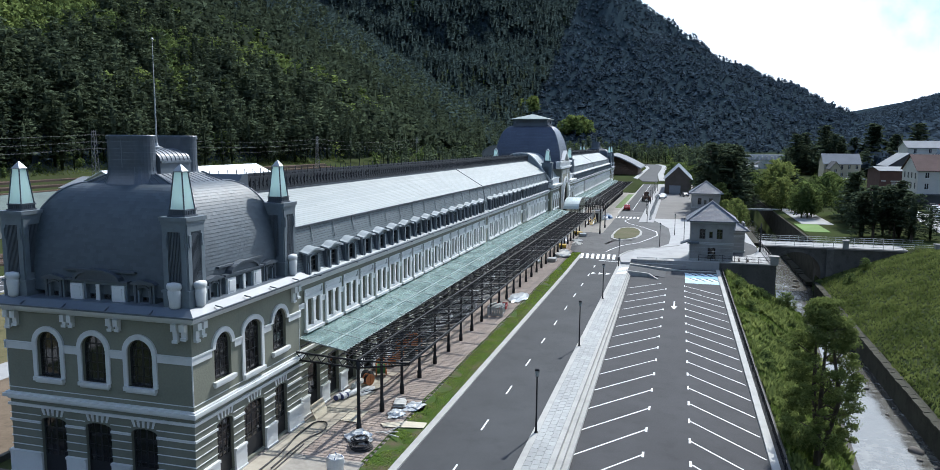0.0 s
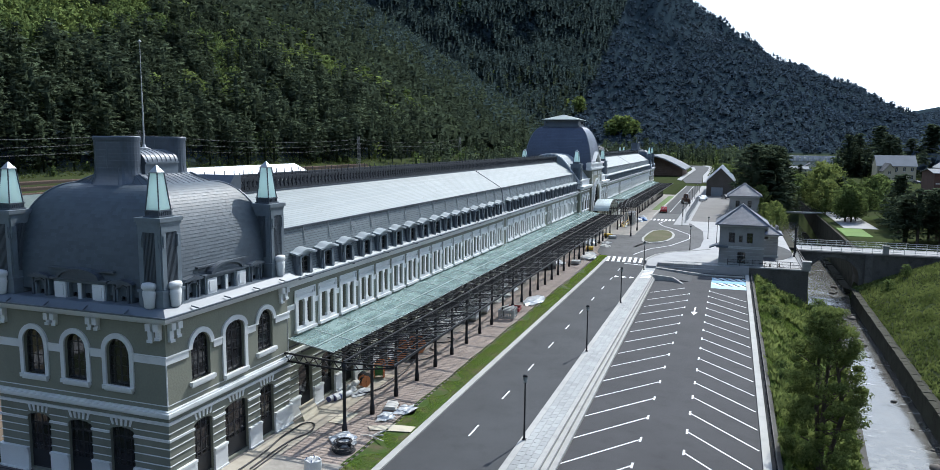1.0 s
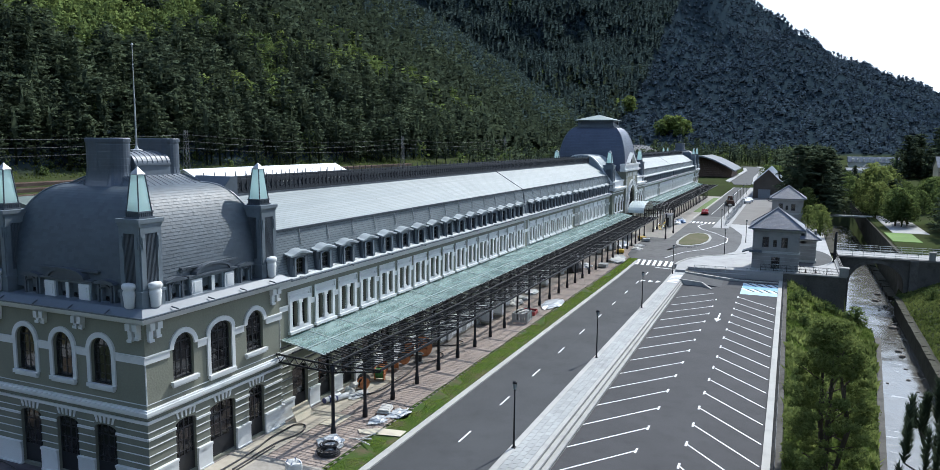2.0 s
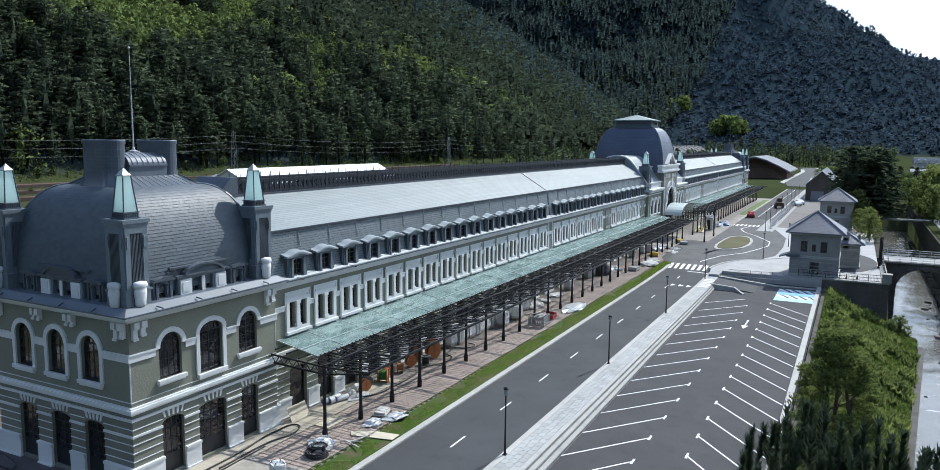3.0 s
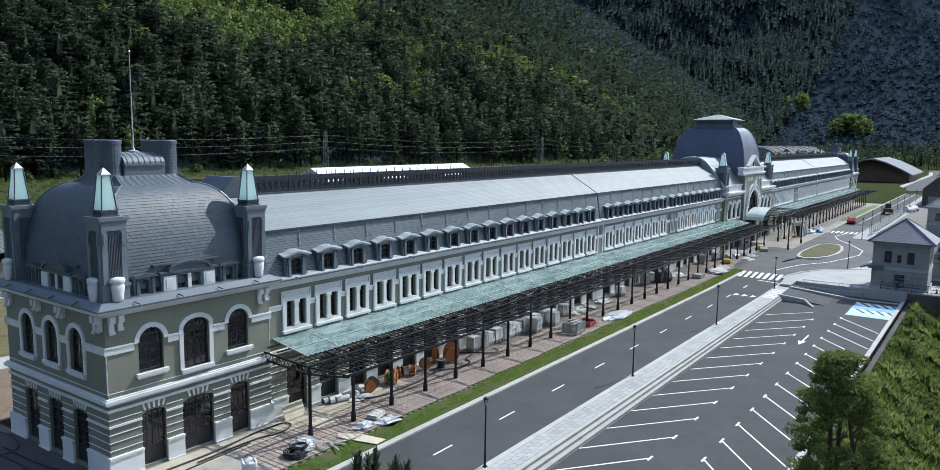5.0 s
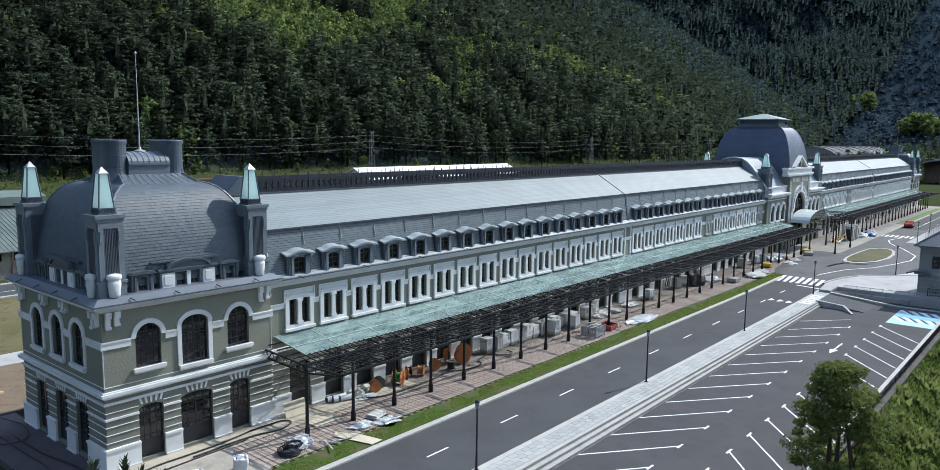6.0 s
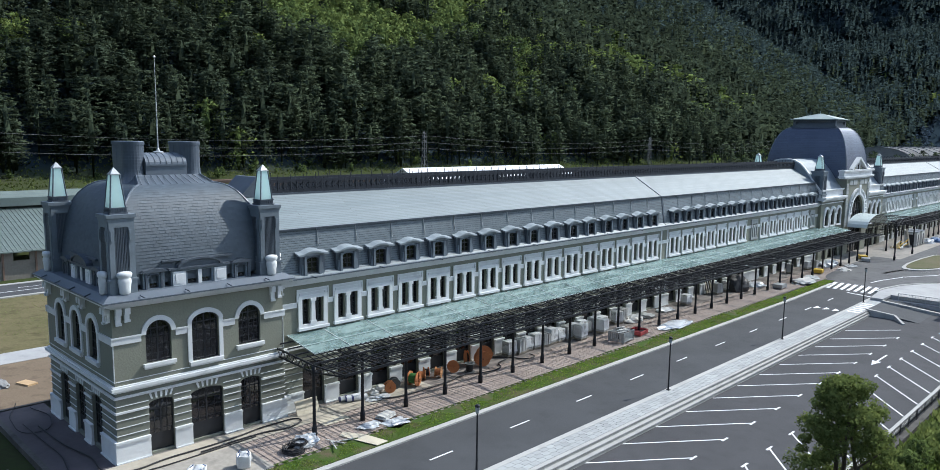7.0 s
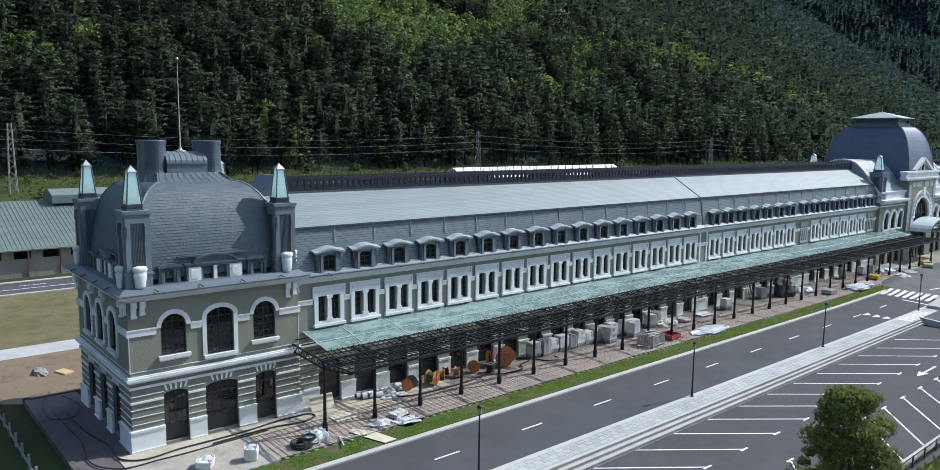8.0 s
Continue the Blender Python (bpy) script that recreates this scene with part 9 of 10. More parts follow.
for e in (104.2, 164.5):
    prism(bm, [(-104, 0.6), (-92, 0.6), (-92, 8.9), (-98, 11.8), (-104, 8.9)], e, e + 0.3, lambda u, v, d: (u, d, v))
part("wall", bm, HOUSEWALL, ws)
yh = thing("yard_hall", "long grey barrel-roofed railway hall beyond the station", "hall")
bm = bmesh.new()
arcp = [(-70 + 14 * math.cos(math.pi * i / 10), 12.2 + 5.6 * math.sin(math.pi * i / 10)) for i in range(11)]
for p0, p1 in zip(arcp, arcp[1:]):
    prism(bm, [p0, p1, (p1[0], p1[1] - 0.2), (p0[0], p0[1] - 0.2)], 374, 500, lambda u, v, d: (u, d, v))
part("barrel_roof", bm, GREYROOF, yh, "weathered grey sheet barrel roof")
for k in range(9):
    bm = bmesh.new()
    y = 380 + 14.0 * k
    for p0, p1 in zip(arcp, arcp[1:]):
        bar(bm, (p0[0], y, p0[1] + 0.08), (p1[0], y, p1[1] + 0.08), 0.5, 0.3)
    part("roof_rib", bm, ZINCDARK, yh)
bm = bmesh.new()
box(bm, -68, -64, 430, 446, 17.0, 17.9)
part("roof_vent", bm, ZINCDARK, yh)
bm = bmesh.new()
prism(bm, arcp + [(-83.8, 0.4), (-56.2, 0.4)], 374.4, 499.6, lambda u, v, d: (u, d, v))
part("wall", bm, HUTWALL, yh)
gable("yard_hut", -117, -107, 112, 126, 0.6, 7.4, 9.6, HUTWALL, GREYROOF, "low railway building with a grey roof", "x", 0, 1, "building")
gs2 = gable("goods_shed", -122, -96, 70, 106, 0.6, 4.0, 7.2, HUTWALL, GREENROOF, "second goods shed with a green sheet roof", "y", 0, 1, "shed")
# rails in the yard
BALLAST = mat("brown_ballast", (0.085, 0.066, 0.055), 0.95, 0.4, 2, 0.6, fine=9, spec=0.05)
for i, x in enumerate((-72, -77, -135.0, -139.5, -144.0)):
    y0, y1 = (30, 330) if i < 2 else (74, 300)
    za = float(ground_z(np.array([x + 0.0]), np.array([105.0]))[0]) + 0.3
    ribbon("track_bed", x - 1.7, x + 1.7, y0, y1, lambda y, za=za: za, BALLAST, "bed of brown track ballast in the yard", "ballast", 1.4, 4)
    t = thing("rail_track", "rusty railway track in the yard", "rail track", group="yard tracks")
    for e in (-0.72, 0.72):
        bm = bmesh.new()
        box(bm, x + e - 0.05, x + e + 0.05, y0, y1, za, za + 0.17)
        part("rail", bm, RUSTWOOD, t)


# ---- pylons and wires ----
def pylon_mesh():
    bm = bmesh.new()
    for a, b in ((-1, -1), (1, -1), (1, 1), (-1, 1)):
        bar(bm, (a * 0.75, b * 0.75, 0), (a * 0.35, b * 0.35, 15), 0.12, 0.12)
    for k in range(12):
        z0, z1 = 15 * k / 12, 15 * (k + 1) / 12
        w0, w1 = 0.75 - 0.4 * k / 12, 0.75 - 0.4 * (k + 1) / 12
        s = 1 if k % 2 else -1
        for e in (-1, 1):
            bar(bm, (s * w0, e * w0, z0), (-s * w1, e * w1, z1), 0.06, 0.06)
            bar(bm, (e * w0, s * w0, z0), (e * w1, -s * w1, z1), 0.06, 0.06)
    for z in (9.5, 11.5, 13.5):
        bar(bm, (-1.2, 0, z), (1.2, 0, z), 0.12, 0.12)
    return mesh_of(bm, HUTWALL, "lattice")


PYM = pylon_mesh()
PY_Y = [-118, 16.7, 148.3, 286, 424]
for y in PY_Y:
    x = -140.0
    t = thing("pylon", "dark lattice power line pylon", "pylon", (x, y, float(ground_z(x, y)) - 0.2), 0, "power pylons")
    put("lattice_mast", PYM, t)
wires = thing("power_line", "thin sagging power line wires", "wire")
for a, b in zip(PY_Y, PY_Y[1:]):
    for off, z in ((-1.2, 9.5), (1.2, 9.5), (-1.2, 11.5), (1.2, 11.5), (-1.2, 13.5), (1.2, 13.5)):
        bm = bmesh.new()
        n = 14
        pts = []
        for i in range(n + 1):
            s = i / n
            y = a + (b - a) * s
            za = float(ground_z(-140.0, a)) * (1 - s) + float(ground_z(-140.0, b)) * s
            pts.append((-140.0 + off, y, za + z - 1.9 * 4 * s * (1 - s)))
        for p, q in zip(pts, pts[1:]):
            rod(bm, p, q, 0.02, 4)
        part("wire", bm, HUTWALL, wires)


# ---- street lamps ----
def lamp_meshes():
    bm = bmesh.new()
    rod(bm, (0, 0, 0), (0, 0, 1.0), 0.075, 8, 0.06)
    rod(bm, (0, 0, 1.0), (0, 0, 3.65), 0.055, 8, 0.045)
    box(bm, -0.12, 0.12, -0.12, 0.12, 0, 0.05)
    pole = mesh_of(bm, IRON, "pole")
    bm = bmesh.new()
    lathe(bm, [(0.07, 3.65), (0.11, 3.72), (0.13, 4.0), (0.13, 4.02)], 10)
    head = mesh_of(bm, mat("lamp_glass", (0.3, 0.34, 0.34), 0.2, 0.1), "lamp_glass")
    bm = bmesh.new()
    lathe(bm, [(0.145, 4.02), (0.15, 4.1), (0.08, 4.17)], 10)
    for i in range(4):
        a = math.pi / 2 * i
        bar(bm, (0.08 * math.cos(a), 0.08 * math.sin(a), 3.65), (0.14 * math.cos(a), 0.14 * math.sin(a), 4.04), 0.02, 0.02)
    cap = mesh_of(bm, IRON, "lamp_cap")
    return pole, head, cap


LPM = lamp_meshes()


def street_lamp(x, y, z):
    t = thing("street_lamp", "slender dark street lamp with a small lantern", "street lamp", (x, y, z), 0, "street lamps")
    put("pole", LPM[0], t)
    put("lamp_glass", LPM[1], t)
    put("lamp_cap", LPM[2], t)


for y in (-28, -7, 14.05, 35.0, 56.3, 80.0):
    street_lamp(14.6, y, z_road(y) + 0.1)
for x, y in ((19.93, 100.4), (22.3, 118), (16.2, 140), (15.2, 160), (15.0, 176), (15.0, 192), (15.0, 208), (15.0, 224), (15.0, 240), (15.2, 256), (24, 110)):
    street_lamp(x, y, 1.05)
ribbon("far_pavement", 14.35, 17.6, 140, 330, lambda y: z_road(y) + 0.1, CONCRETE, "pale pavement along the far street", "pavement", 0.4, 6)
ribbon("far_yard", 17.6, 35.5, 150, 300, lambda y: 1.06, mat("gravel_yard", (0.17, 0.162, 0.152), 0.9, 0.3, 1, 0.3), "gravel yard before the barn", "ground", 0.4, 4)
ribbon("far_verge", 6.2, 8.0, 176, 232, lambda y: z_road(y) + 0.12, mat("far_lawn", (0.10, 0.16, 0.035), 0.95, 0.3, 1.5, 0.4), "green verge along the far street", "verge", 0.4, 4)
ribbon("far_kerb", 8.0, 8.3, 160, 300, lambda y: z_road(y) + 0.1, KERBSTONE, "pale kerb along the far street", "kerb", 0.4, 4)

# temporary fence along the far pavement
site_fence = thing("site_fence", "grey wire mesh site fence along the far pavement", "fence")
for i in range(23):
    y = 146 + 3.0 * i
    bm = bmesh.new()
    rod(bm, (16.6, y, z_road(y) + 0.1), (16.6, y, z_road(y) + 2.1), 0.04, 6)
    box(bm, 16.3, 16.9, y - 0.1, y + 0.1, z_road(y) + 0.1, z_road(y) + 0.25)
    part("fence_post", bm, GALV, site_fence)
    if i < 22:
        bm = bmesh.new()
        for dz in (0.35, 1.1, 2.05):
            bar(bm, (16.6, y, z_road(y) + dz), (16.6, y + 3.0, z_road(y) + dz), 0.03, 0.03)
        for k in range(1, 8):
            bar(bm, (16.6, y + 0.375 * k, z_road(y) + 0.35), (16.6, y + 0.375 * k, z_road(y) + 2.05), 0.015, 0.015)
        part("mesh_panel", bm, GALV, site_fence)

# ---- clutter on the platform ----
def drum_meshes(wood, core_mat):
    """A cable drum lying on its rims, axis along x, radius 1, width 1."""
    fl, co, hub = bmesh.new(), bmesh.new(), bmesh.new()
    for x in (-0.5, 0.42):
        rod(fl, (x, 0, 0), (x + 0.08, 0, 0), 1.0, 22)
    for e in (-0.505, 0.505):
        for k in range(6):
            a = math.pi * k / 6
            bar(fl, (e, -0.9 * math.cos(a), -0.9 * math.sin(a)), (e, 0.9 * math.cos(a), 0.9 * math.sin(a)), 0.12, 0.02) if k % 3 == 0 else None
    rod(co, (-0.42, 0, 0), (0.42, 0, 0), 0.66, 18)
    for k in range(7):
        rod(co, (-0.36 + 0.12 * k - 0.045, 0, 0), (-0.36 + 0.12 * k + 0.045, 0, 0), 0.70, 18)
    rod(hub, (-0.52, 0, 0), (0.52, 0, 0), 0.1, 10)
    return mesh_of(fl, wood, "flange"), mesh_of(co, core_mat, "cable_winding"), mesh_of(hub, IRON, "hub")


DRUMS = {"orange": drum_meshes(ORANGE, RUBBER), "pale": drum_meshes(mat("light_orange_wood", (0.50, 0.26, 0.12), 0.75, 0.25, 3, 0.2, fine=18), ORANGE), "green": drum_meshes(ORANGE, GREENCABLE), "dark": drum_meshes(mat("grey_drum", (0.09, 0.1, 0.1), 0.7, 0.3), RUBBER)}


def drum(kind, x, y, r, w, rz, label, lying=False):
    t = thing("cable_drum", label, "cable drum", group="cable drums")
    t.matrix_basis = pose(x, y, Z_PLAT + (w / 2 if lying else r), 0, 90 if lying else 0, rz) @ Matrix.Diagonal((w, r, r, 1))
    for n, me in zip(("flange", "cable_winding", "hub"), DRUMS[kind]):
        put(n, me, t)


drum("orange", 1.15, 18.75, 0.42, 0.45, -25, "small orange wooden cable drum with black cable")
drum("dark", 0.75, 19.5, 0.42, 0.5, -25, "small dark cable drum beside the wall")
drum("green", 1.25, 21.0, 0.55, 0.75, 22, "orange wooden cable drum wound with green cable")
drum("pale", 0.6, 22.4, 0.38, 0.5, 50, "small pale wooden cable drum")
drum("orange", 0.4, 23.0, 0.4, 0.4, 60, "small orange wooden cable drum by the wall")
drum("pale", 1.05, 23.7, 0.42, 0.5, 35, "pale orange wooden cable drum")
drum("orange", 0.95, 25.4, 0.47, 0.4, -30, "orange wooden cable drum with bare core")
drum("dark", 1.75, 26.45, 0.42, 0.7, 0, "dark drum lying on its flange", True)
drum("orange", 1.35, 28.3, 0.64, 0.55, -28, "large orange wooden cable drum")
drum("green", 0.75, 29.2, 0.68, 0.4, -28, "large drum with a green flange behind")
drum("orange", 0.35, 27.5, 0.62, 0.22, 60, "upright orange drum flange by the wall")

# stone slabs wrapped in bundles, standing in rows
bm = bmesh.new()
box(bm, -0.42, 0.42, -0.5, 0.5, 0.0, 0.12)
for e in (-0.3, 0.0, 0.3):
    box(bm, e - 0.06, e + 0.06, -0.5, 0.5, -0.08, 0.0)
PAL_ME = mesh_of(bm, mat("grey_pallet_wood", (0.27, 0.24, 0.19), 0.85, 0.3, 3, 0.2, fine=16), "pallet")


def bundle_meshes(seed, h):
    """The seven upright slabs of one load."""
    gg = np.random.default_rng(seed)
    out = []
    for k in range(7):
        bm = bmesh.new()
        y = -0.46 + 0.135 * k
        box(bm, -0.42 + gg.uniform(-0.03, 0.03), 0.42 + gg.uniform(-0.03, 0.03), y, y + 0.11, 0.12, h + gg.uniform(-0.05, 0.05))
        out.append(mesh_of(bm, STONESLAB, "slab"))
    return out


def wrap_mesh(seed, h):
    bm = bmesh.new()
    box(bm, -0.45, 0.45, -0.5, 0.52, 0.3, h + 0.06, top=0.94)
    bmesh.ops.subdivide_edges(bm, edges=bm.edges[:], cuts=3, use_grid_fill=True)
    for v in bm.verts:
        v.co += Vector((noise.noise(v.co * 3 + Vector((seed, 0, 0))), noise.noise(v.co * 3 + Vector((0, seed, 0))), 0.5 * noise.noise(v.co * 4 + Vector((0, 0, seed))))) * 0.05
    return mesh_of(bm, WRAP, "plastic_wrap")


BUND = [(bundle_meshes(i, h), wrap_mesh(i, h)) for i, h in enumerate((1.15, 1.3, 1.05, 1.22))]


def pallet_load(x, y, rz, k, wrapped, label):
    t = thing("stone_pallet", label, "pallet", (x, y, Z_PLAT + 0.08), rz, "stone pallets")
    put("pallet", PAL_ME, t)
    for me in BUND[k % 4][0]:
        put("slab", me, t)
    if wrapped:
        put("plastic_wrap", BUND[k % 4][1], t)


gg = np.random.default_rng(3)
for i in range(13):
    pallet_load(0.95 + gg.uniform(-0.1, 0.15), 32.2 + 1.12 * i, gg.uniform(-6, 6), i, i % 3 != 1, "grey stone slabs wrapped in clear plastic on a pallet")
for i in (4, 6):
    pallet_load(1.98, 34.0 + 1.75 * i, gg.uniform(-10, 10), i + 1, True, "pale stone slabs standing on a pallet")
for i, (x, y) in enumerate(((0.9, 48.6), (0.7, 49.8), (1.3, 62.0), (0.9, 70.5), (0.8, 73.0), (1.1, 92.0), (1.6, 97.0), (2.2, 98.4))):
    pallet_load(x, y, gg.uniform(-20, 20), i, i % 2 == 0, "pale stone slabs on a pallet by the wall")


def heap(name, x, y, z, sx, sy, sz, material, label, category, seed, n=3, rough=0.35):
    """A slumped pile or crumpled sheet."""
    bm = bmesh.new()
    bmesh.ops.create_icosphere(bm, subdivisions=n, radius=1)
    for v in bm.verts:
        d = 1 + rough * noise.noise(v.co * 2.2 + Vector((seed, 1, 2))) + 0.5 * rough * noise.noise(v.co * 6 + Vector((3, seed, 2)))
        v.co = Vector((v.co.x * sx * d, v.co.y * sy * d, max(0.0, v.co.z) * sz * d))
    bmesh.ops.remove_doubles(bm, verts=bm.verts, dist=0.004)
    return solo(name, bm, material, label, category, (x, y, z), 0)


def coil(name, x, y, z, r, turns, material, label, seed=0, tube=0.035):
    bm = bmesh.new()
    n = 26
    gg = np.random.default_rng(seed)
    for k in range(turns):
        rr = r * (1 - 0.07 * (k % 4)) + gg.normal(0, 0.02)
        cx, cy = gg.normal(0, 0.05), gg.normal(0, 0.05)
        pts = [(cx + rr * math.cos(2 * math.pi * i / n), cy + rr * math.sin(2 * math.pi * i / n), 0.04 + 0.05 * (k // 2) + 0.02 * math.sin(3 * i + k)) for i in range(n)]
        for i in range(n):
            rod(bm, pts[i], pts[(i + 1) % n], tube, 5)
    return solo(name, bm, material, label, "cable", (x, y, z))


def hose(pts, r, material, label, z=Z_PLAT, name="cable"):
    """A cable lying on the ground through pts (x, y)."""
    cd = bpy.data.curves.new(name, "CURVE")
    cd.dimensions = "3D"
    cd.bevel_depth = r
    cd.bevel_resolution = 2
    sp = cd.splines.new("BEZIER")
    sp.bezier_points.add(len(pts) - 1)
    for b, p in zip(sp.bezier_points, pts):
        b.co = (p[0], p[1], (p[2] if len(p) > 2 else z) + r)
        b.handle_left_type = b.handle_right_type = "AUTO"
    cd.materials.append(material)
    ob = new(name + "_curve", cd)
    me = bpy.data.meshes.new_from_object(ob.evaluated_get(bpy.context.evaluated_depsgraph_get()))
    bpy.data.objects.remove(ob)
    ob = new(name, me)
    return tagged(ob, label, "cable")


Z = Z_PLAT + 0.03
hose([(-9, -1.6), (-5, -1.4), (-2, -0.9), (1.2, -0.55), (1.3, 2.5), (1.25, 6), (0.9, 9.6), (1.3, 11.0), (2.0, 10.2), (1.7, 8.0), (1.8, 4.0)], 0.05, RUBBER, "thick black cable lying along the wall", Z)
hose([(-10, -2.2), (-4, -2.0), (1.7, -1.6), (2.1, 1.0), (2.0, 5.0), (1.9, 7.5)], 0.04, RUBBER, "second black cable along the wall", Z)
hose([(1.5, 16.6), (2.4, 18.2), (2.6, 20.5), (2.5, 23.5), (2.2, 25.4), (2.9, 27.2), (2.8, 29.0), (2.0, 29.6), (1.6, 31.0)], 0.055, RUBBER, "black cable running from the drums", Z)
hose([(0.4, 30.6), (1.6, 31.6), (2.6, 32.2), (2.7, 33.4), (2.0, 33.6)], 0.05, RUBBER, "loop of black cable by the pallets", Z)
hose([(-13, -1.0), (-10, 0.6 - 1.2), (-8, -1.9), (-11, -2.6), (-14.5, -1.5)], 0.03, RUBBER, "thin black cable on the forecourt", Z)
coil("cable_coil", 5.35, 8.0, Z, 0.62, 9, RUBBER, "coil of thick black cable on the paving", 1, 0.045)
coil("cable_coil", 5.0, 8.6, Z + 0.25, 0.5, 4, RUBBER, "second coil of black cable on the pile", 2, 0.04)
heap("plastic_parcel", 4.6, 9.4, Z, 0.75, 0.8, 0.35, WRAP, "pile of crumpled plastic and straps", "debris", 4)
heap("plastic_parcel", 5.1, 8.9, Z, 0.5, 0.6, 0.3, STONESLAB, "small pile of grey rubble sacks", "debris", 8)
# white big bags
for x, y, s, full in ((5.2, 4.9, 0.36, True), (4.5, 2.5, 0.45, False)):
    t = thing("big_bag", "white woven builders bag half full of rubble", "bag", (x, y, Z), 12 * x, "builders bags")
    bm = bmesh.new()
    box(bm, -s, s, -s, s, 0, 0.75 if full else 0.42)
    bmesh.ops.subdivide_edges(bm, edges=bm.edges[:], cuts=7, use_grid_fill=True)
    for v in bm.verts:
        q = max(abs(v.co.x), abs(v.co.y))
        rr = math.hypot(v.co.x, v.co.y)
        if rr > 1e-4:
            v.co.x, v.co.y = v.co.x * (0.45 + 0.6 * q / rr), v.co.y * (0.45 + 0.6 * q / rr)
        k = 1 + 0.10 * math.sin(v.co.z * 3.2) + 0.06 * noise.noise(v.co * 3)
        v.co.x *= k
        v.co.y *= k
        if v.co.z > (0.7 if full else 0.38) and max(abs(v.co.x), abs(v.co.y)) < s * 0.8:
            v.co.z -= 0.22 - 0.1 * noise.noise(v.co * 5)
    part("sack", bm, mat("woven_white", (0.62, 0.63, 0.62), 0.8, 0.2, 3, 0.4, fine=20), t, smooth=True)
    bm = bmesh.new()
    for a, b in ((-1, -1), (1, -1), (1, 1), (-1, 1)):
        rod(bm, (a * s * 0.85, b * s * 0.85, 0.68 if full else 0.38), (a * s * 0.55, b * s * 0.7, 0.86 if full else 0.5), 0.025, 5)
    part("strap", bm, mat("blue_strap", (0.08, 0.14, 0.3), 0.7, 0.2), t)
# plywood sheets: one leaning on the wall, one over the verge
bm = bmesh.new()
prism(bm, [(0, 0), (1.75, 0), (1.75, 1.0), (0, 1.0)], 0, 0.025, lambda u, v, d: (0.62 - 0.42 * v + d, u, v * 0.9))
solo("plywood_sheet", bm, WOOD, "pale plywood sheet leaning against the wall", "board", (0.15, 11.2, Z))
bm = bmesh.new()
prism(bm, [(5.0, 11.8), (6.3, 12.6), (7.6, 13.35), (7.65, 12.45), (6.5, 11.7), (5.4, 11.3)], 0.0, 0.03, lambda u, v, d: (u, v, (Z + 0.02 if u < 6.2 else verge_z(u, v) + 0.045) + d))
solo("plywood_ramp", bm, WOOD, "pale boards laid across the verge", "board")
bm = bmesh.new()
box(bm, 2.3, 3.4, 11.6, 13.6, Z, Z + 0.025)
solo("cardboard_sheet", bm, WOOD, "pale sheet lying on the concrete", "board")
for k, (x, y, a) in enumerate(((5.9, 10.6, 20), (6.1, 11.0, 70), (3.0, 12.6, 100), (5.6, 13.1, 40), (6.3, 10.2, -20))):
    bm = bmesh.new()
    box(bm, -0.7, 0.7, -0.03, 0.03, 0, 0.05)
    solo("wood_batten", bm, HOUSEWALL, "pale wooden batten lying on the paving", "batten", (x, y, Z + 0.01 * k), a, "battens")
# slabs in plastic beside the verge
t = thing("slab_bundle", "stack of pale slabs under torn plastic", "pallet", (4.95, 15.3, Z), 15)
bm = bmesh.new()
for k in range(3):
    sl = bmesh.new()
    box(sl, -0.42 + 0.05 * k, 0.42 - 0.04 * k, -0.62 + 0.1 * (k % 2), 0.6, 0.08 + 0.085 * k, 0.15 + 0.085 * k)
    part("slab", sl, HOUSEWALL, t)
for e in (-0.4, 0, 0.4):
    box(bm, -0.5, 0.5, e * 1.5 - 0.05, e * 1.5 + 0.05, 0, 0.08)
part("pallet", bm, RUSTWOOD, t)
heap("plastic_sheet", 6.0, 15.3, Z, 0.6, 0.9, 0.14, WRAP, "crumpled clear plastic sheet on the ground", "plastic", 11, 3, 0.6)
heap("plastic_sheet", 5.3, 13.7, Z, 0.5, 0.8, 0.12, WRAP, "torn plastic sheet on the paving", "plastic", 15, 3, 0.6)
heap("plastic_sheet", 1.6, 17.4, Z, 0.5, 1.0, 0.1, WRAP, "crumpled plastic sheet by the drums", "plastic", 17, 3, 0.6)
# rolls of membrane and sacks by the wall
for k, (x, y) in enumerate(((0.55, 15.6), (0.95, 15.9))):
    t = thing("membrane_roll", "white roll of membrane with dark ends lying by the wall", "roll", (x, y, Z + 0.2), 80 - 8 * k, "membrane rolls")
    bm = bmesh.new()
    rod(bm, (-0.75, 0, 0), (0.75, 0, 0), 0.2, 14)
    part("sheet", bm, WRAP, t)
    bm = bmesh.new()
    rod(bm, (-0.8, 0, 0), (-0.75, 0, 0), 0.19, 14)
    rod(bm, (-0.4, 0, 0), (-0.25, 0, 0), 0.205, 14)
    part("band", bm, mat("blue_band", (0.05, 0.06, 0.16), 0.6, 0.2), t)
for k, (x, y) in enumerate(((0.45, 17.9), (0.7, 18.2), (0.4, 18.4), (0.75, 17.6))):
    heap("cement_sack", x, y, Z + (0.28 if k == 1 else 0), 0.3, 0.42, 0.32, HOUSEWALL, "white cement sack by the wall", "sack", 21 + k, 2, 0.25)
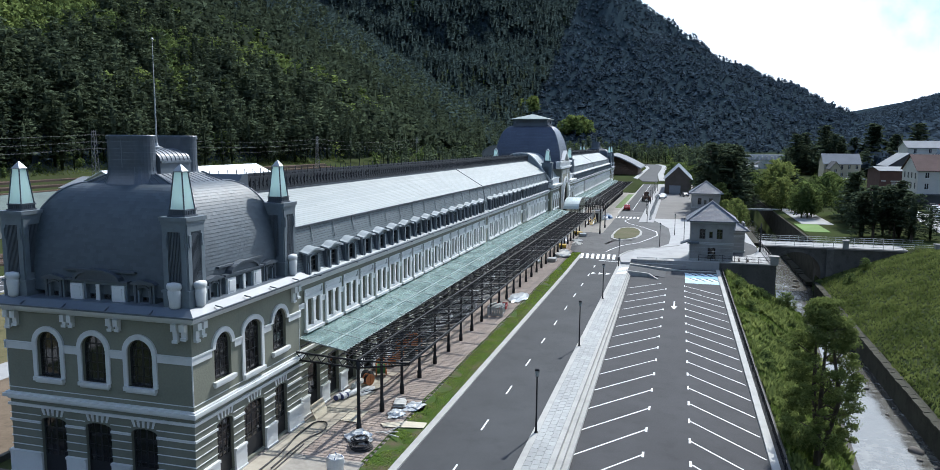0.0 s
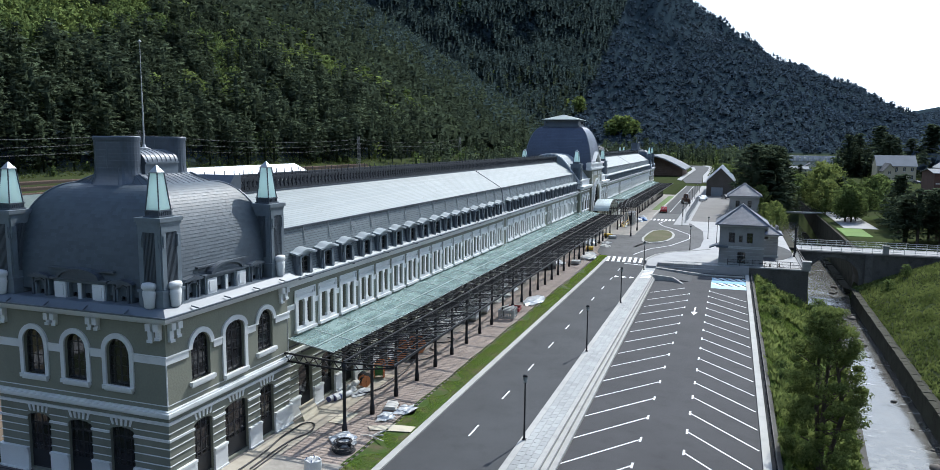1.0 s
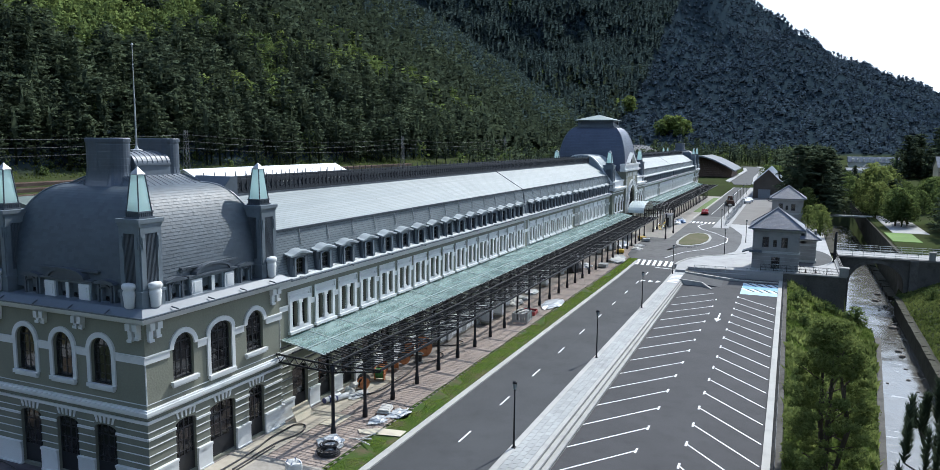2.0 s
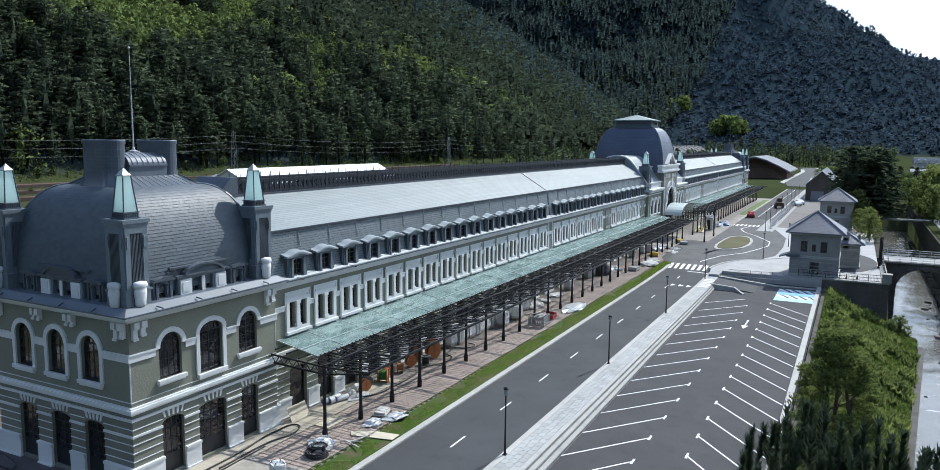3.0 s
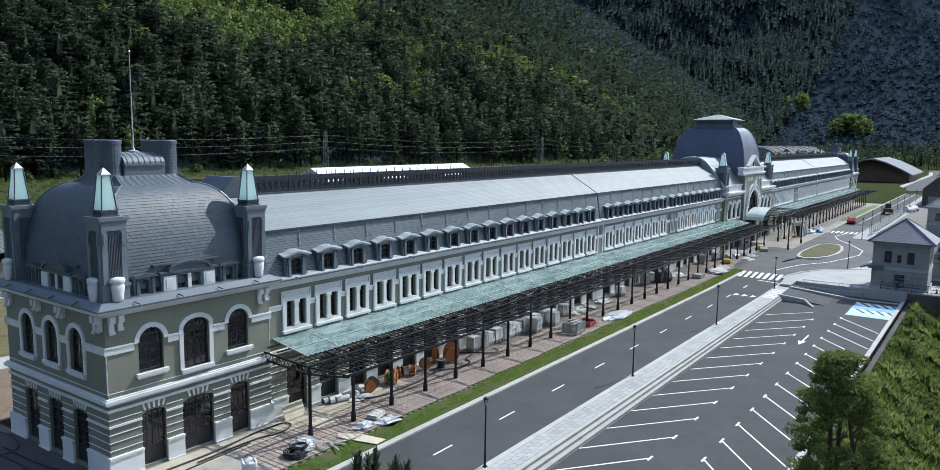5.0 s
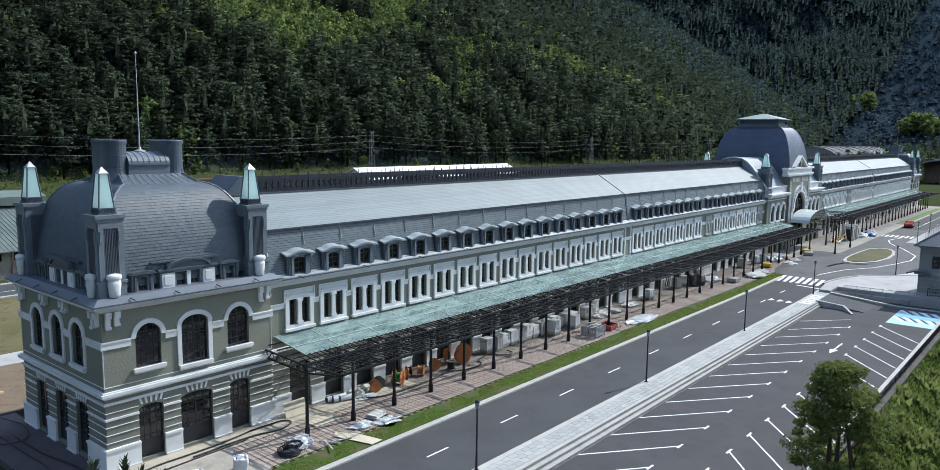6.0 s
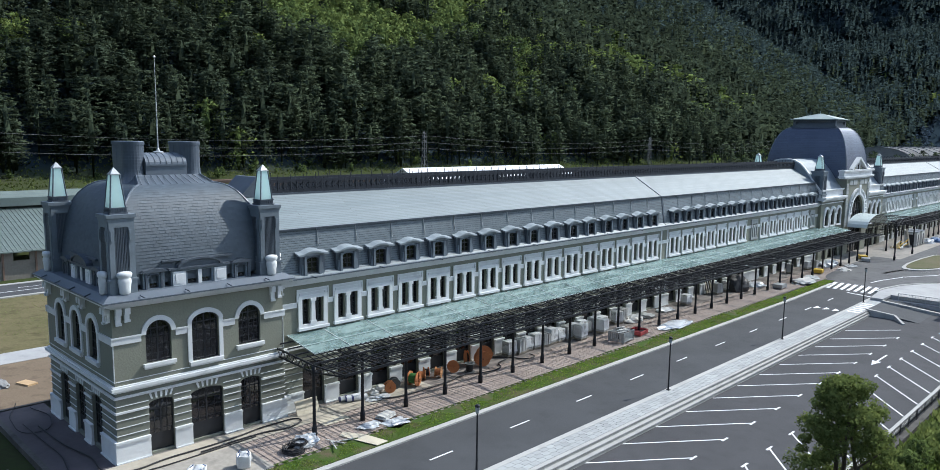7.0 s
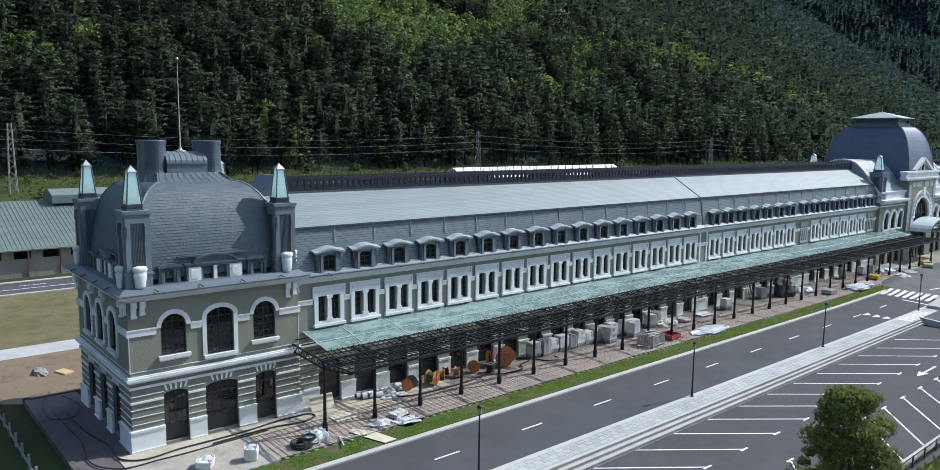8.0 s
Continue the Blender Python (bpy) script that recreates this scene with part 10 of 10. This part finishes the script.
# metal stillage and red crate
t = thing("wire_crate", "galvanised crate filled with pale offcuts", "crate", (4.9, 43.3, Z), 6)
bm = bmesh.new()
for a in (-0.75, 0.75):
    for b in (-1.0, 1.0):
        box(bm, a - 0.05, a + 0.05, b - 0.05, b + 0.05, 0, 1.0)
for z in (0.15, 0.95):
    for a in (-0.75, 0.75):
        bar(bm, (a, -1.0, z), (a, 1.0, z), 0.05, 0.07)
    for b in (-1.0, 1.0):
        bar(bm, (-0.75, b, z), (0.75, b, z), 0.05, 0.07)
part("frame", bm, GALV, t)
bm = bmesh.new()
for a in (-0.74, 0.72):
    for i in range(9):
        box(bm, a, a + 0.02, -0.95 + 0.22 * i, -0.79 + 0.22 * i, 0.15, 0.95)
for b in (-0.99, 0.97):
    for i in range(6):
        box(bm, -0.7 + 0.24 * i, -0.52 + 0.24 * i, b, b + 0.02, 0.15, 0.95)
part("side_panel", bm, GALV, t)
bm = bmesh.new()
for i in range(14):
    a, b = gg.uniform(-0.5, 0.5), gg.uniform(-0.7, 0.7)
    bar(bm, (a - 0.3, b - 0.2, 0.8 + 0.02 * i), (a + 0.3, b + 0.3, 0.95 + 0.02 * i), 0.2, 0.05)
part("offcuts", bm, HOUSEWALL, t)
t = thing("red_crate", "low red metal crate with rubble", "crate", (4.6, 46.6, Z), 8)
bm = bmesh.new()
for a, b, c, d in ((-0.7, -0.64, -0.9, 0.9), (0.64, 0.7, -0.9, 0.9), (-0.64, 0.64, -0.9, -0.84), (-0.64, 0.64, 0.84, 0.9), (-0.64, 0.64, -0.84, 0.84)):
    box(bm, a, b, c, d, 0.06, 0.12 if (b - a > 1 and d - c > 1) else 0.42)
part("tray", bm, RED, t)
heap("rubble", 4.7, 47.8, Z, 0.5, 0.7, 0.25, BRICKPAVE, "small heap of reddish rubble", "rubble", 31)
# plastic covered slabs farther along
for k, (x, y, a, b, h) in enumerate(((5.35, 52.4, 0.95, 2.9, 0.3), (1.4, 50.8, 0.8, 1.3, 0.6), (1.3, 53.5, 1.0, 0.9, 0.35), (1.2, 57.5, 0.7, 1.4, 0.3), (5.3, 86, 1.2, 2.2, 0.5), (5.0, 89.5, 1.0, 1.5, 0.4), (2.0, 79, 1.2, 1.2, 0.5), (5.8, 100, 0.9, 1.6, 0.4), (5.4, 104.5, 1.0, 1.2, 0.3), (2.5, 103, 1.3, 2.0, 0.9))):
    heap("wrapped_pallet", x, y, Z, a, b, h, (WRAP, HOUSEWALL, STONESLAB)[k % 3], "stack of slabs under a crumpled plastic cover", "building material", 41 + k, 3, 0.4)
heap("black_skip_cover", 1.4, 74.5, Z, 1.4, 2.0, 2.0, RUBBER, "large black tarpaulin covered heap under the canopy", "tarpaulin", 71, 3, 0.2)
for k in range(6):
    bm = bmesh.new()
    bar(bm, (0, 0, 0), (0.55, 0.1, 2.2), 0.25, 0.03)
    solo("leaning_board", bm, WOOD if k % 2 else STONESLAB, "board leaning against the wall", "board", (0.1 + 0.05 * k, 69.0 + 0.45 * k, Z), 180, "leaning boards")
for k, (x, y, m) in enumerate(((4.7, 79.8, GALV), (4.0, 95.0, YELLOW), (5.4, 111.0, GALV), (4.2, 113.5, YELLOW))):
    t = thing("material_crate", "low crate of building material on the paving", "crate", (x, y, z_plat(y) + 0.0), 10 * k, "material crates")
    bm = bmesh.new()
    box(bm, -0.6, 0.6, -0.8, 0.8, 0.1, 0.55)
    part("tray", bm, m, t)
    bm = bmesh.new()
    for e in (-0.45, 0.45):
        box(bm, e - 0.06, e + 0.06, -0.8, 0.8, 0.0, 0.1)
    part("runner", bm, RUSTWOOD, t)
# site cabins
for k, y in enumerate((137.0, 140.2)):
    t = thing("site_cabin", "small pale portable site cabin with a dark door", "cabin", (5.2, y, z_plat(y)), 4, "site cabins")
    bm = bmesh.new()
    box(bm, -1.0, 1.0, -1.2, 1.2, 0.1, 2.5)
    part("shell", bm, HOUSEWALL, t)
    bm = bmesh.new()
    box(bm, 1.002, 1.03, -0.5, 0.4, 0.15, 2.1)
    box(bm, -0.5, 0.5, -1.23, -1.202, 0.15, 2.1)
    part("door", bm, SASH, t)
    bm = bmesh.new()
    box(bm, -1.05, 1.05, -1.25, 1.25, 2.5, 2.58)
    part("roof", bm, GREYROOF, t)
for k, (x, y) in enumerate(((6.2, 143.5), (6.8, 146.5), (6.4, 150))):
    heap("wrapped_pallet", x, y, z_plat(y), 1.2, 1.4, 0.8, (WRAP, BLUESHEET, STONESLAB)[k], "building material under a tarpaulin", "building material", 81 + k, 3, 0.35)
# scaffold bars by the entrance
t = thing("scaffold_stack", "yellow and grey scaffold parts by the entrance", "scaffold", (4.6, 131.5, z_plat(131)), 0)
for k in range(10):
    bm = bmesh.new()
    rod(bm, (gg.uniform(-1, 1), -2 + 0.1 * k, 0.1), (gg.uniform(-1, 1), 2 + 0.1 * k, 0.3 + 0.12 * k), 0.06, 6)
    part("tube", bm, YELLOW if k % 2 else GALV, t)
bm = bmesh.new()
bar(bm, (1.0, 2.8, 0.0), (0.2, 3.4, 3.2), 0.25, 0.1)
part("plank", bm, WOOD, t)
# fence and small things south of the pavilion
fence = thing("timber_fence", "low weathered timber fence beside the lawn", "fence")
for i in range(9):
    x = -16 + 2.0 * i
    bm = bmesh.new()
    box(bm, x - 0.07, x + 0.07, -5.07, -4.93, 0.6, 1.5, top=0.9)
    part("post", bm, HUTWALL, fence)
bm = bmesh.new()
bar(bm, (-17, -5.0, 0.85), (1, -5.0, 0.85), 0.06, 0.14)
part("rail", bm, HUTWALL, fence)
bm = bmesh.new()
box(bm, -13.9, -13.6, -3.3, 8, 0.5, 0.97)
box(bm, -13.9, 6.3, -3.3, -3.0, 0.5, 0.97)
solo("edging", bm, STONEWALL, "dark edging of the forecourt paving", "kerb", kind="structure")
heap("soil_heap", -20.5, -1.0, 0.69, 1.2, 0.5, 0.35, HUTWALL, "small heap of stones on bare soil", "rubble", 91)
bm = bmesh.new()
box(bm, -0.7, 0.7, -0.4, 0.4, 0, 0.12)
solo("wood_pallet", bm, PALEWOOD, "weathered pallet lying on bare soil", "pallet", (-19.5, 0.5, 0.69), 20)

# ---- ground pieces, nearest first ----
def brick_mesh(a, b, h, mt, bev=0.012):
    bm = bmesh.new()
    box(bm, -a / 2, a / 2, -b / 2, b / 2, 0, h)
    v = [q for q in bm.verts if q.co.z > h / 2]
    for q in v:
        q.co.x *= 1 - 2 * bev / a
        q.co.y *= 1 - 2 * bev / b
    return mesh_of(bm, mt, "paver")


prom = bpy.data.objects["promenade"]
pm = brick_mesh(0.43, 0.62, 0.02, PAVER)
rows_p = []
for j in range(170):
    for i in range(3):
        rows_p.append((14.98 + 0.445 * i, -16 + 0.635 * j + (0.3 if i % 2 else 0)))
near = [p for p in rows_p if 8 < p[1] < 70][:300]
rest = [p for p in rows_p if p not in near and p[1] < 85]
for x, y in near:
    put("paver", pm, prom, (x, y, z_road(y) + 0.085 + 0.003 * random.random()))


def joined(pos, a, b, h, zf, material, name, label, parent):
    V, F = [], []
    for x, y in pos:
        z = zf(y) + 0.003 * random.random()
        n = len(V)
        for k, s in ((0, 1), (1, 0.95)):
            V += [(x + e * a / 2 * s, y + f * b / 2 * s, z + h * k) for e, f in ((-1, -1), (1, -1), (1, 1), (-1, 1))]
        F += [(n + 4, n + 5, n + 6, n + 7)] + [(n + i, n + (i + 1) % 4, n + 4 + (i + 1) % 4, n + 4 + i) for i in range(4)]
    me = bpy.data.meshes.new(name)
    me.from_pydata(V, [], F)
    me.materials.append(material)
    ob = put(name, me, parent)
    ob["kind"] = "stuff"
    ob["label"] = label
    return ob


joined(rest, 0.43, 0.62, 0.02, lambda y: z_road(y) + 0.085, PAVER, "pavers", "granite pavers farther along", prom)
plat = bpy.data.objects["platform_paving"]
bmh = brick_mesh(0.49, 0.30, 0.025, BRICKPAVE)
pos = []
for j in range(330):
    for i in range(8):
        pos.append((2.55 + 0.51 * i - (0.25 if j % 2 else 0), 0.3 + 0.315 * j))
pos = [p for p in pos if 2.2 < p[0] < 6.2 and p[1] < 104.5]
near = [p for p in pos if 6 < p[1]][:300]
ns = set(near)
for x, y in near:
    put("paver", bmh, plat, (x, y, Z_PLAT - 0.03 + 0.004 * random.random()))
joined([p for p in pos if p not in ns], 0.49, 0.30, 0.025, lambda y: Z_PLAT - 0.03, BRICKPAVE, "pavers", "terracotta pavers farther along", plat)
